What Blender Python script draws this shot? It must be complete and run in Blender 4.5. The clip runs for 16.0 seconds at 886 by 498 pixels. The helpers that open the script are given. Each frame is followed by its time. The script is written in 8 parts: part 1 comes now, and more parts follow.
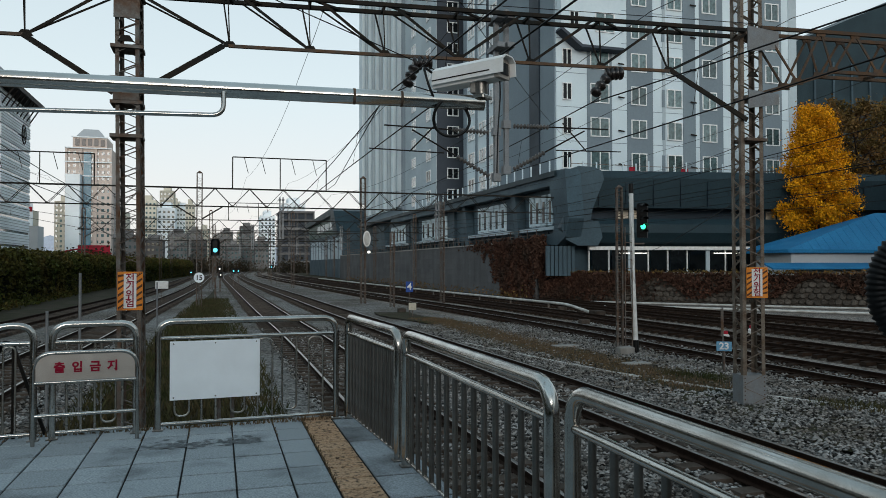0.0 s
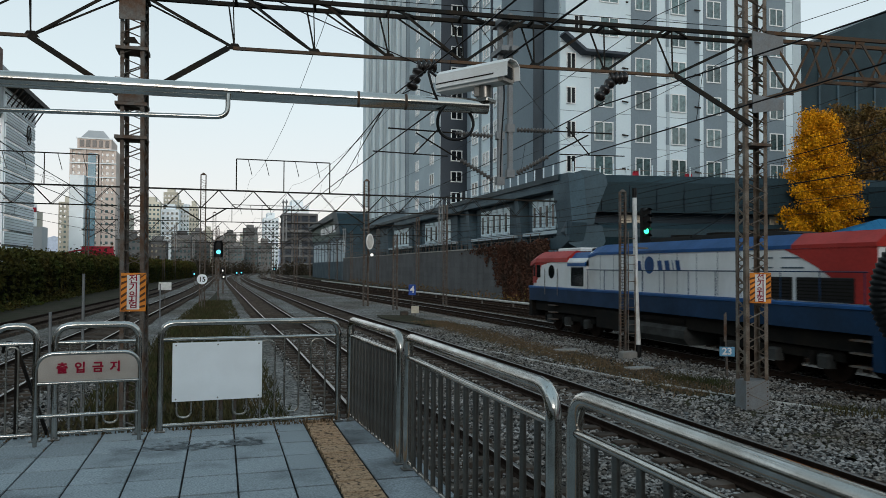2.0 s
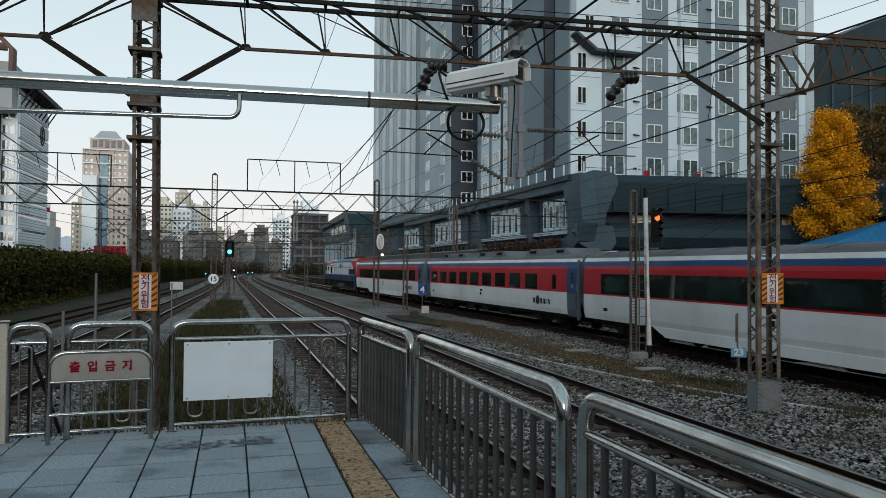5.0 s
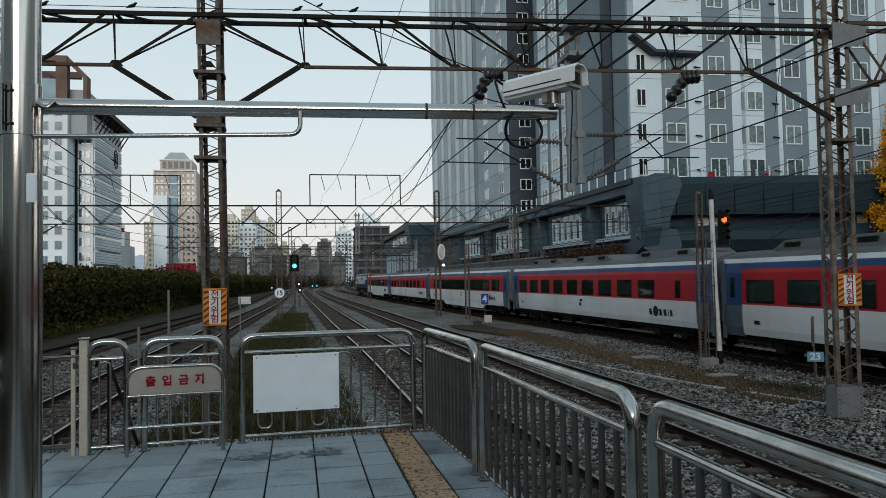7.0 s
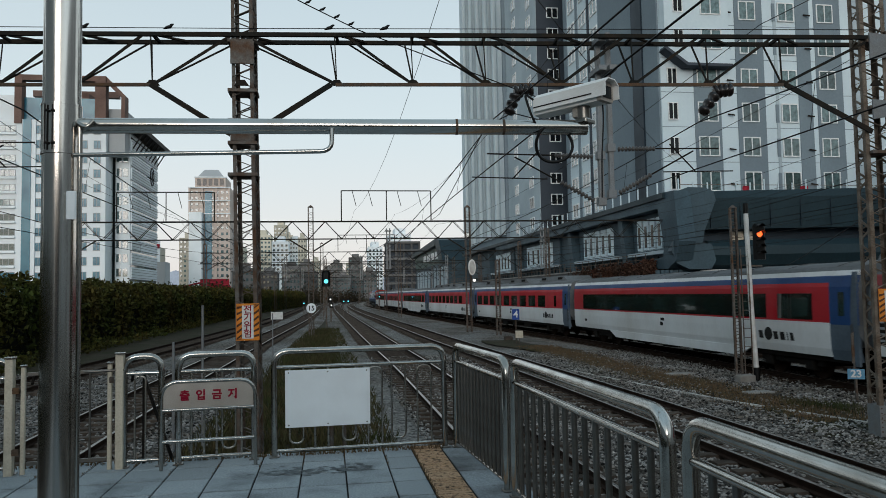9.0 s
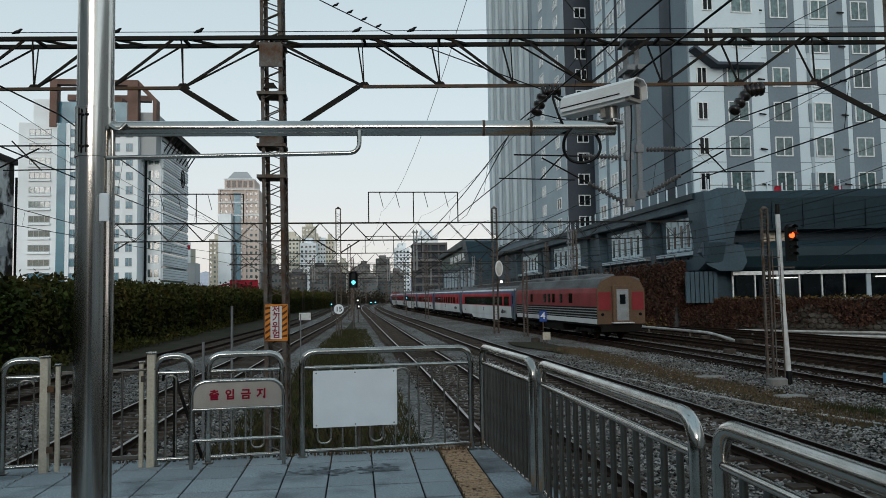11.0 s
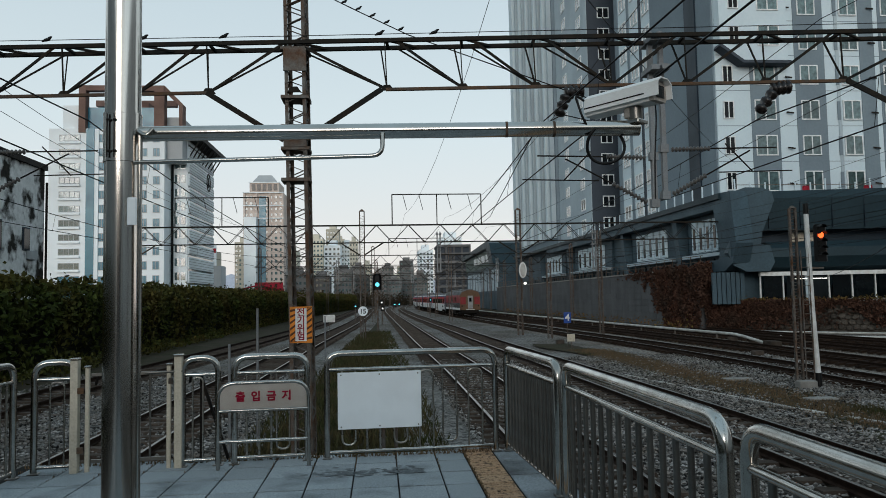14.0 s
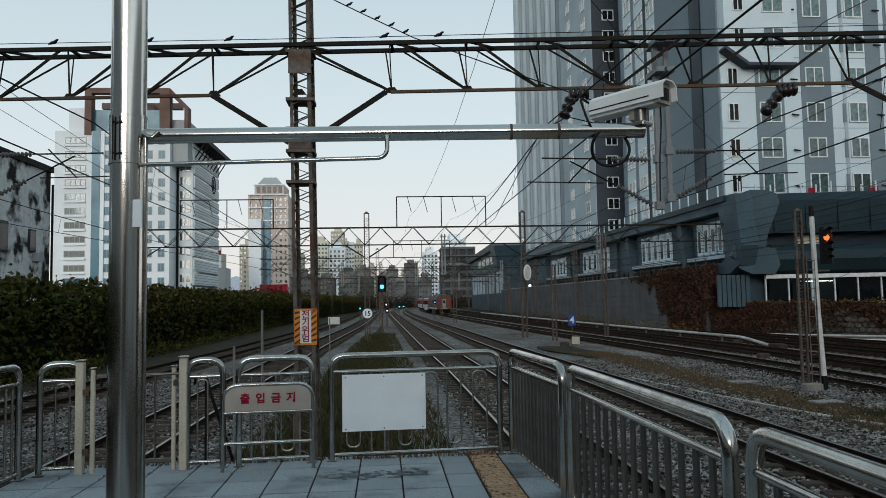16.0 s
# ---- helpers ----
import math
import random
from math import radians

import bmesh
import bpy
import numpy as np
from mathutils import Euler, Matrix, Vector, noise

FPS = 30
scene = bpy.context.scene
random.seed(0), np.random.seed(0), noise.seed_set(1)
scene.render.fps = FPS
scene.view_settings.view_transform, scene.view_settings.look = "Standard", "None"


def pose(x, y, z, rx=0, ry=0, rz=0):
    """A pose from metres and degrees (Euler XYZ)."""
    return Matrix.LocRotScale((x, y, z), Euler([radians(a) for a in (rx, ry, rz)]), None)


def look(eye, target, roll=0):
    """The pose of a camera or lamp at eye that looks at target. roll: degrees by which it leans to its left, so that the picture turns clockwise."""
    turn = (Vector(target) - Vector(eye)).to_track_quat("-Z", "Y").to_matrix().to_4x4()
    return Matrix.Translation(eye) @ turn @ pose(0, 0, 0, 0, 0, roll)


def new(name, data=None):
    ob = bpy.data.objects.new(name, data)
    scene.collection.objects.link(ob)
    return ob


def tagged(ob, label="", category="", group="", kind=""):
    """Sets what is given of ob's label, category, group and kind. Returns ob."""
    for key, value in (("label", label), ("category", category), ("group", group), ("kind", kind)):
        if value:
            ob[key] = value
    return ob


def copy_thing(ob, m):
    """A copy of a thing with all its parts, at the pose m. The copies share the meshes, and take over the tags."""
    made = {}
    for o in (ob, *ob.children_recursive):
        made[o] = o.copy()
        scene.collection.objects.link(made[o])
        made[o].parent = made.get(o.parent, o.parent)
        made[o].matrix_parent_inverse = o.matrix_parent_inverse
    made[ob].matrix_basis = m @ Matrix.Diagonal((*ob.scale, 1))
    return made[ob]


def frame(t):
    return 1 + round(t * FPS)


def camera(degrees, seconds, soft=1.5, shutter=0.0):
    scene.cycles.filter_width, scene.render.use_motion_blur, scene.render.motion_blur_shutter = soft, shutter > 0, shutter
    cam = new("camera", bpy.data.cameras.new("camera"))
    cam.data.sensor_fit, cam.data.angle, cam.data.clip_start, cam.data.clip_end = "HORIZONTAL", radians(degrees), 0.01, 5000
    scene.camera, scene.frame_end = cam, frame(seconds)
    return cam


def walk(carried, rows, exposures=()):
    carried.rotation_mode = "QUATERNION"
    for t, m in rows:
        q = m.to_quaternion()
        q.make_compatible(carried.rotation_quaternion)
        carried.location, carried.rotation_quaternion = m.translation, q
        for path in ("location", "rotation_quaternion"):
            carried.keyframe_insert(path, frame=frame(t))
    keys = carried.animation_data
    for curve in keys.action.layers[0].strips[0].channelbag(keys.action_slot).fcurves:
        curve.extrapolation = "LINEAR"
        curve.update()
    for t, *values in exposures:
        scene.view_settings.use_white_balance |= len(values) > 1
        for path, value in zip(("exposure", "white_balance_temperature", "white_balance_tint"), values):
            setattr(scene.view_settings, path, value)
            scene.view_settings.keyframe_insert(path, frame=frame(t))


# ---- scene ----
cam = camera(61.42, 16.0, soft=0.6, shutter=0.15)
PATH = [
    (0.0, pose(0, 0, 1.65, 91.194, 0.077, -16.766)),
    (0.5, pose(0, 0, 1.65, 91.229, -0.074, -16.668)),
    (1.0, pose(0, 0, 1.65, 91.303, -0.127, -16.553)),
    (1.5, pose(0, 0, 1.65, 91.385, -0.213, -16.531)),
    (2.0, pose(0, 0, 1.65, 91.441, -0.298, -16.545)),
    (2.5, pose(0, 0, 1.65, 91.443, -0.279, -16.491)),
    (3.0, pose(0, 0, 1.65, 91.462, -0.269, -16.459)),
    (5.5, pose(0, 0, 1.65, 91.419, -0.253, -15.318)),
    (6.0, pose(0, 0, 1.65, 91.464, 0.037, -14.283)),
    (6.5, pose(0, 0, 1.65, 91.718, 0.483, -11.959)),
    (7.0, pose(0, 0, 1.65, 92.191, 1.052, -11.024)),
    (7.5, pose(0, 0, 1.65, 92.609, 1.108, -10.558)),
    (8.0, pose(0, 0, 1.65, 92.913, 1.094, -10.151)),
    (8.5, pose(0, 0, 1.65, 93.177, 1.099, -9.355)),
    (9.0, pose(0, 0, 1.65, 93.409, 1.068, -8.667)),
    (11.5, pose(0, 0, 1.65, 93.538, 0.894, -6.164)),
    (12.0, pose(0, 0, 1.65, 93.542, 0.868, -5.744)),
    (12.5, pose(0, 0, 1.65, 93.588, 0.897, -5.401)),
    (13.0, pose(0, 0, 1.65, 93.592, 0.994, -5.130)),
    (13.5, pose(0, 0, 1.65, 93.667, 1.056, -4.913)),
    (14.0, pose(0, 0, 1.65, 93.719, 1.089, -4.789)),
    (14.5, pose(0, 0, 1.65, 93.754, 1.163, -4.704)),
    (15.0, pose(0, 0, 1.65, 93.805, 1.100, -4.637)),
    (15.5, pose(0, 0, 1.65, 93.826, 1.070, -4.530)),
    (16.0, pose(0, 0, 1.65, 93.900, 1.024, -4.442)),
]
walk(cam, PATH, [(0.0, 0.0), (5.5, -0.02), (6.5, -0.11), (9.0, -0.13), (12.0, -0.14), (16.0, -0.13)])

# ---- world and sun: a clear dusk sky, low soft light from behind ----
world = bpy.data.worlds.new("sky")
scene.world = world
world.use_nodes = True
wn = world.node_tree
sky = wn.nodes.new("ShaderNodeTexSky")
sky.sky_type, sky.sun_disc = "NISHITA", False
sky.sun_elevation, sky.sun_rotation = radians(14), radians(191.5)
sky.air_density, sky.dust_density, sky.ozone_density = 1.0, 1.6, 1.4
# the haze of dusk pales the sky towards a faintly pink horizon
geo, sep, ramp, mixer = (wn.nodes.new(k) for k in ("ShaderNodeTexCoord", "ShaderNodeSeparateXYZ", "ShaderNodeValToRGB", "ShaderNodeMix"))
wn.links.new(geo.outputs["Generated"], sep.inputs["Vector"])
wn.links.new(sep.outputs["Z"], ramp.inputs["Fac"])
ramp.color_ramp.elements[0].position, ramp.color_ramp.elements[0].color = 0.0, (6.5, 6.05, 5.95, 1)
ramp.color_ramp.elements[1].position, ramp.color_ramp.elements[1].color = 0.75, (2.9, 4.1, 4.85, 1)
mid = ramp.color_ramp.elements.new(0.22)
mid.color = (5.35, 6.05, 6.2, 1)
mixer.data_type = "RGBA"
mixer.inputs[0].default_value = 0.85
wn.links.new(sky.outputs["Color"], mixer.inputs[6])
wn.links.new(ramp.outputs["Color"], mixer.inputs[7])
wn.nodes["Background"].inputs["Strength"].default_value = 0.15
wn.links.new(mixer.outputs[2], wn.nodes["Background"].inputs["Color"])
sun = new("sun", bpy.data.lights.new("sun", "SUN"))
sun.data.energy, sun.data.angle, sun.data.color = 1.1, radians(25), (1.0, 0.97, 0.94)
sun.matrix_world = look((-20, -98, 25), (0, 0, 0))
scene.view_settings.exposure = 0.0


# ---- mesh building ----
class Mesh:
    """Collects boxes, bars, tubes and prisms into one mesh."""

    def __init__(self):
        self.v, self.f, self.smooth = [], [], []

    def add(self, verts, faces, smooth=False):
        n = len(self.v)
        self.v += [tuple(p) for p in verts]
        self.f += [tuple(i + n for i in f) for f in faces]
        self.smooth += [smooth] * len(faces)
        return self

    def box(self, x0, x1, y0, y1, z0, z1):
        return self.add([(x, y, z) for z in (z0, z1) for x, y in ((x0, y0), (x1, y0), (x1, y1), (x0, y1))],
                        [(3, 2, 1, 0), (4, 5, 6, 7), (0, 1, 5, 4), (1, 2, 6, 5), (2, 3, 7, 6), (3, 0, 4, 7)])

    def soft_box(self, x0, x1, y0, y1, z0, z1, b):
        """A box with chamfered top and upright edges."""
        def ring(d, z):
            return [(x0 + d, y0 + b + d, z), (x0 + b + d, y0 + d, z), (x1 - b - d, y0 + d, z), (x1 - d, y0 + b + d, z),
                    (x1 - d, y1 - b - d, z), (x1 - b - d, y1 - d, z), (x0 + b + d, y1 - d, z), (x0 + d, y1 - b - d, z)]
        vs = ring(0, z0) + ring(0, z1 - b) + ring(b * 0.7, z1)
        fs = [tuple(range(7, -1, -1)), tuple(range(16, 24))]
        for k in (0, 8):
            fs += [(k + i, k + (i + 1) % 8, k + 8 + (i + 1) % 8, k + 8 + i) for i in range(8)]
        return self.add(vs, fs)

    def bar(self, a, b, w, h=None, up=(0, 0, 1)):
        """A rectangular bar from a to b, w wide and h high."""
        a, b, h = Vector(a), Vector(b), h or w
        d = (b - a).normalized()
        u = Vector(up)
        if abs(d.dot(u)) > 0.95:
            u = Vector((0, 1, 0))
        s = d.cross(u).normalized() * (w / 2)
        t = s.cross(d).normalized() * (h / 2)
        vs = [p + i * s + j * t for p in (a, b) for i, j in ((-1, -1), (1, -1), (1, 1), (-1, 1))]
        return self.add(vs, [(0, 1, 2, 3), (7, 6, 5, 4), (1, 0, 4, 5), (2, 1, 5, 6), (3, 2, 6, 7), (0, 3, 7, 4)])

    def tube(self, points, r, n=8, closed=False, radii=None):
        """A round tube along points."""
        ps = [Vector(p) for p in points]
        m = len(ps)
        rings, side = [], None
        for i, p in enumerate(ps):
            a, b = ps[i - 1] if i or closed else p, ps[(i + 1) % m] if i < m - 1 or closed else p
            d = (b - a).normalized()
            if side is None or abs(side.dot(d)) > 0.98:
                side = d.orthogonal().normalized()
            side = (side - d * side.dot(d)).normalized()
            up = d.cross(side)
            q = radii[i] if radii else r
            rings += [p + (side * math.cos(6.28319 * k / n) + up * math.sin(6.28319 * k / n)) * q for k in range(n)]
        fs = []
        for i in range(m if closed else m - 1):
            j = (i + 1) % m
            fs += [(i * n + k, i * n + (k + 1) % n, j * n + (k + 1) % n, j * n + k) for k in range(n)]
        self.add(rings, fs, True)
        if not closed:
            self.add(rings[:n], [tuple(reversed(range(n)))])
            self.add(rings[-n:], [tuple(range(n))])
        return self

    def prism(self, outline, axis, a, b):
        """An outline of two-dimensional points drawn out along axis from a to b."""
        n = len(outline)
        def at(p, q):
            return {"x": (q, p[0], p[1]), "y": (p[0], q, p[1]), "z": (p[0], p[1], q)}[axis]
        vs = [at(p, a) for p in outline] + [at(p, b) for p in outline]
        return self.add(vs, [tuple(reversed(range(n))), tuple(range(n, 2 * n))] + [(i, (i + 1) % n, n + (i + 1) % n, n + i) for i in range(n)])

    def loft(self, rings, smooth=False, caps=True):
        """Skin over rings of equally many points."""
        n = len(rings[0])
        fs = []
        for i in range(len(rings) - 1):
            fs += [(i * n + k, i * n + (k + 1) % n, (i + 1) * n + (k + 1) % n, (i + 1) * n + k) for k in range(n)]
        self.add([p for r in rings for p in r], fs, smooth)
        if caps:
            base = len(self.v) - n * len(rings)
            self.f += [tuple(base + k for k in reversed(range(n))), tuple(base + (len(rings) - 1) * n + k for k in range(n))]
            self.smooth += [False, False]
        return self

    def data(self, name, material):
        me = bpy.data.meshes.new(name)
        me.from_pydata(self.v, [], self.f)
        me.polygons.foreach_set("use_smooth", self.smooth)
        me.materials.append(material)
        bm = bmesh.new()
        bm.from_mesh(me)
        bmesh.ops.recalc_face_normals(bm, faces=bm.faces)
        bm.to_mesh(me)
        bm.free()
        return me


def part(name, mesh, material, parent, label="", m=None):
    """One mesh object under a thing or a part."""
    ob = new(name, mesh.data(name, material) if isinstance(mesh, Mesh) else mesh)
    ob.parent = parent
    if m:
        ob.matrix_basis = m
    return tagged(ob, label)


def thing(name, label, category, group="", kind="", m=None):
    ob = new(name)
    ob.empty_display_size = 0.2
    if m:
        ob.matrix_basis = m
    return tagged(ob, label, category, group, kind)


def single(name, mesh, material, label, category="", group="", kind="", m=None):
    """A thing of one mesh."""
    ob = new(name, mesh.data(name, material) if isinstance(mesh, Mesh) else mesh)
    if m:
        ob.matrix_basis = m
    return tagged(ob, label, category, group, kind)


def bend(points, r, steps=5):
    """A polyline with its inner corners rounded by about r."""
    ps = [Vector(p) for p in points]
    out = [ps[0]]
    for a, b, c in zip(ps, ps[1:], ps[2:]):
        u, w = (a - b).normalized(), (c - b).normalized()
        k = min(r, (a - b).length * 0.49, (c - b).length * 0.49)
        p, q = b + u * k, b + w * k
        out += [p * (1 - s) ** 2 + b * 2 * s * (1 - s) + q * s ** 2 for s in (i / steps for i in range(steps + 1))]
    return out + [ps[-1]]


def lettering(name, body, size, material, parent, m, bold=0.0, label=""):
    curve = bpy.data.curves.new(name, "FONT")
    curve.body, curve.size, curve.align_x, curve.align_y = body, size, "CENTER", "CENTER"
    curve.extrude, curve.offset = 0.001, bold
    ob = new(name, curve)
    me = bpy.data.meshes.new_from_object(ob.evaluated_get(bpy.context.evaluated_depsgraph_get()))
    bpy.data.objects.remove(ob)
    me.materials.clear()
    me.materials.append(material)
    return part(name, me, material, parent, label, m)


# ---- materials ----
def surface(name, colour, rough=0.6, metal=0.0, second=None, mix=0.35, scale=3.0, fine=60.0, fine_mix=0.15, bump=0.1,
            vary=0.0, rough_vary=0.15, stretch=(1, 1, 1), detail=6, island=0.0, coat=0.0, spec=None, span=(0.35, 0.7), ground=False):
    """A worn surface: colour and a second colour mixed by a broad noise, fine grain on top, bump from both."""
    mat = bpy.data.materials.new(name)
    mat.use_nodes = True
    nt = mat.node_tree
    n, l = nt.nodes, nt.links
    b = n["Principled BSDF"]
    tex = n.new("ShaderNodeTexCoord")
    mapping = n.new("ShaderNodeMapping")
    mapping.inputs["Scale"].default_value = stretch
    l.new(n.new("ShaderNodeNewGeometry").outputs["Position"] if ground else tex.outputs["Object"], mapping.inputs["Vector"])
    broad, grain = n.new("ShaderNodeTexNoise"), n.new("ShaderNodeTexNoise")
    for tx, sc, de in ((broad, scale, detail), (grain, fine, 3)):
        tx.inputs["Scale"].default_value, tx.inputs["Detail"].default_value = sc, de
        l.new(mapping.outputs["Vector"], tx.inputs["Vector"])
    ramp = n.new("ShaderNodeMapRange")
    ramp.inputs["From Min"].default_value, ramp.inputs["From Max"].default_value = span
    ramp.inputs["To Max"].default_value = mix * 2
    l.new(broad.outputs["Fac"], ramp.inputs["Value"])
    one = n.new("ShaderNodeMix")
    one.data_type = "RGBA"
    second = second or tuple(c * 0.55 for c in colour)
    one.inputs[6].default_value, one.inputs[7].default_value = (*colour, 1), (*second, 1)
    l.new(ramp.outputs["Result"], one.inputs[0])
    two = n.new("ShaderNodeMix")
    two.data_type, two.blend_type = "RGBA", "OVERLAY"
    two.inputs[0].default_value = fine_mix * 2
    l.new(one.outputs[2], two.inputs[6])
    l.new(grain.outputs["Fac"], two.inputs[7])
    out = two.outputs[2]
    if vary or island:
        src = n.new("ShaderNodeNewGeometry").outputs["Random Per Island"] if island else n.new("ShaderNodeObjectInfo").outputs["Random"]
        v = n.new("ShaderNodeMapRange")
        a = island or vary
        v.inputs["To Min"].default_value, v.inputs["To Max"].default_value = 1 - a, 1 + a
        l.new(src, v.inputs["Value"])
        hsv = n.new("ShaderNodeHueSaturation")
        l.new(v.outputs["Result"], hsv.inputs["Value"])
        l.new(out, hsv.inputs["Color"])
        out = hsv.outputs["Color"]
    l.new(out, b.inputs["Base Color"])
    rr = n.new("ShaderNodeMapRange")
    rr.inputs["To Min"].default_value, rr.inputs["To Max"].default_value = max(rough - rough_vary, 0.03), min(rough + rough_vary, 1)
    l.new(broad.outputs["Fac"], rr.inputs["Value"])
    l.new(rr.outputs["Result"], b.inputs["Roughness"])
    b.inputs["Metallic"].default_value = metal
    b.inputs["Coat Weight"].default_value = coat
    b.inputs["Specular IOR Level"].default_value = spec if spec is not None else (0.5 if rough < 0.36 else 0.22 if rough < 0.56 else 0.08)
    if bump:
        bp = n.new("ShaderNodeBump")
        bp.inputs["Strength"].default_value, bp.inputs["Distance"].default_value = bump, 0.02
        l.new(grain.outputs["Fac"], bp.inputs["Height"])
        l.new(bp.outputs["Normal"], b.inputs["Normal"])
    return mat


def glow(name, colour, strength):
    mat = bpy.data.materials.new(name)
    mat.use_nodes = True
    b = mat.node_tree.nodes["Principled BSDF"]
    b.inputs["Base Color"].default_value = (*[c * 0.5 for c in colour], 1)
    b.inputs["Emission Color"].default_value = (*colour, 1)
    b.inputs["Emission Strength"].default_value = strength
    return mat


def glassy(name, colour, rough=0.05, dirt=0.0, streak=3.0):
    """Dark window glass seen from outside, with the gloss of glass."""
    return surface(name, colour, rough, 0.0, second=tuple(c * 0.4 for c in colour), mix=0.5, scale=streak, fine=8, fine_mix=0.05,
                   bump=0.0, rough_vary=0.03, vary=0.5, coat=0.6)


STEEL = surface("stainless_steel", (0.53, 0.51, 0.475), 0.17, 1.0, second=(0.33, 0.30, 0.265), mix=0.45, scale=5, fine=180, fine_mix=0.08, bump=0, vary=0.1, rough_vary=0.1)
# weathered steel; dark ground reflected in the fence uprights is put into its colour
STEEL_DARK = surface("shaded_weathered_stainless", (0.20, 0.193, 0.18), 0.34, 0.9, second=(0.13, 0.115, 0.097), mix=0.4, scale=6, fine=150, fine_mix=0.1, bump=0.03, vary=0.16)
BAR_STEEL = surface("dull_stainless_bar", (0.42, 0.40, 0.365), 0.28, 0.95, second=(0.25, 0.225, 0.19), mix=0.4, scale=6, fine=150, fine_mix=0.1, bump=0.02, vary=0.15)
POLISHED = surface("polished_pole", (0.62, 0.59, 0.55), 0.13, 1.0, second=(0.38, 0.33, 0.28), mix=0.35, scale=2.5, fine=120, fine_mix=0.05, bump=0.01, rough_vary=0.07)
# vertical reflections in the column are put into the colour as streaks along z
POLISHED_POLE = surface("reflection_streak_pole", (0.84, 0.80, 0.75), 0.15, 1.0, second=(0.46, 0.42, 0.38), mix=0.5, scale=22, fine=120, fine_mix=0.05, bump=0.01, rough_vary=0.1, stretch=(1, 1, 0.02))
GALV = surface("galvanised_lattice", (0.135, 0.130, 0.120), 0.65, 0.2, second=(0.095, 0.048, 0.026), mix=0.5, scale=4, fine=40, fine_mix=0.25, bump=0.1, vary=0.14)
RUSTY = surface("rusted_lattice", (0.115, 0.066, 0.038), 0.85, 0.1, second=(0.075, 0.066, 0.058), mix=0.5, scale=5, fine=50, fine_mix=0.25, bump=0.15, vary=0.12)
BEAM = surface("painted_truss", (0.016, 0.017, 0.016), 0.75, 0.0, second=(0.040, 0.027, 0.017), mix=0.3, scale=3, fine=40, fine_mix=0.2, bump=0.1)
DARK_IRON = surface("dark_iron", (0.013, 0.013, 0.013), 0.6, 0.2, second=(0.03, 0.022, 0.016), scale=6, fine=60)
WIRE = surface("wire", (0.02, 0.02, 0.02), 0.6, 0.3, fine=30, bump=0)
RAIL_SIDE = surface("rusty_rail", (0.026, 0.015, 0.010), 0.85, 0.0, second=(0.014, 0.009, 0.007), scale=8, fine=60)
RAIL_TOP = surface("worn_rail_head", (0.30, 0.28, 0.26), 0.32, 0.9, second=(0.16, 0.12, 0.10), scale=4, fine=60)
SLEEPER = surface("concrete_sleeper", (0.085, 0.068, 0.056), 0.9, second=(0.045, 0.034, 0.026), mix=0.5, scale=3, fine=40, vary=0.22, ground=True)
OLD_SLEEPER = surface("rusty_sleeper", (0.030, 0.019, 0.013), 0.95, second=(0.018, 0.012, 0.009), mix=0.5, scale=3, fine=40, vary=0.3, ground=True)
STONE = surface("ballast_stone", (0.205, 0.198, 0.188), 0.9, second=(0.092, 0.077, 0.063), mix=0.5, scale=0.9, fine=25, fine_mix=0.25, bump=0.3, island=0.95)
CONCRETE = surface("concrete", (0.30, 0.29, 0.27), 0.9, second=(0.19, 0.175, 0.155), mix=0.45, scale=2, fine=50, bump=0.2, vary=0.08)
PALE_CONCRETE = surface("pale_trough_lid", (0.52, 0.51, 0.48), 0.85, second=(0.3, 0.28, 0.25), mix=0.45, scale=2, fine=40, vary=0.1)
TILE = surface("granite_tile", (0.285, 0.315, 0.328), 0.62, second=(0.075, 0.080, 0.082), mix=0.45, scale=1.9, fine=70, fine_mix=0.45, bump=0.15, vary=0.11, detail=12, span=(0.52, 0.80), ground=True)
TILE_JOINT = surface("dark_joint", (0.022, 0.021, 0.019), 0.95, scale=6, fine=60)
OCHRE = surface("worn_ochre_tactile", (0.44, 0.285, 0.175), 0.85, second=(0.07, 0.05, 0.038), mix=0.5, scale=24, fine=60, fine_mix=0.35, bump=0.5, vary=0.12, detail=12, span=(0.5, 0.68), ground=True)
EDGE_TILE = surface("edge_slab", (0.26, 0.285, 0.30), 0.8, second=(0.10, 0.10, 0.10), mix=0.5, scale=2, fine=70, fine_mix=0.4, bump=0.2, vary=0.12, span=(0.45, 0.75), ground=True)
CREAM = surface("cream_painted_post", (0.56, 0.50, 0.40), 0.5, second=(0.38, 0.32, 0.24), mix=0.3, scale=5, fine=60)
WHITE_BOARD = surface("white_board", (0.84, 0.88, 0.90), 0.45, second=(0.68, 0.70, 0.71), mix=0.2, scale=3, fine=80, fine_mix=0.04, bump=0.02)
WHITE_PAINT = surface("white_paint", (0.72, 0.72, 0.70), 0.5, second=(0.48, 0.46, 0.42), mix=0.3, scale=4, fine=50)
PLAQUE = surface("brushed_plaque", (0.42, 0.38, 0.34), 0.5, 0.4, second=(0.31, 0.27, 0.23), mix=0.35, scale=4, fine=120)
RED_LETTER = surface("red_letters", (0.27, 0.010, 0.030), 0.6, fine=60, bump=0)
ORANGE = surface("orange_sign", (0.72, 0.24, 0.025), 0.55, second=(0.5, 0.15, 0.02), scale=5, fine=40)
BROWN_STRIPE = surface("brown_stripe", (0.11, 0.05, 0.025), 0.6, scale=5, fine=40)
BLUE_SIGN = surface("blue_sign", (0.02, 0.07, 0.30), 0.5, scale=4, fine=40)
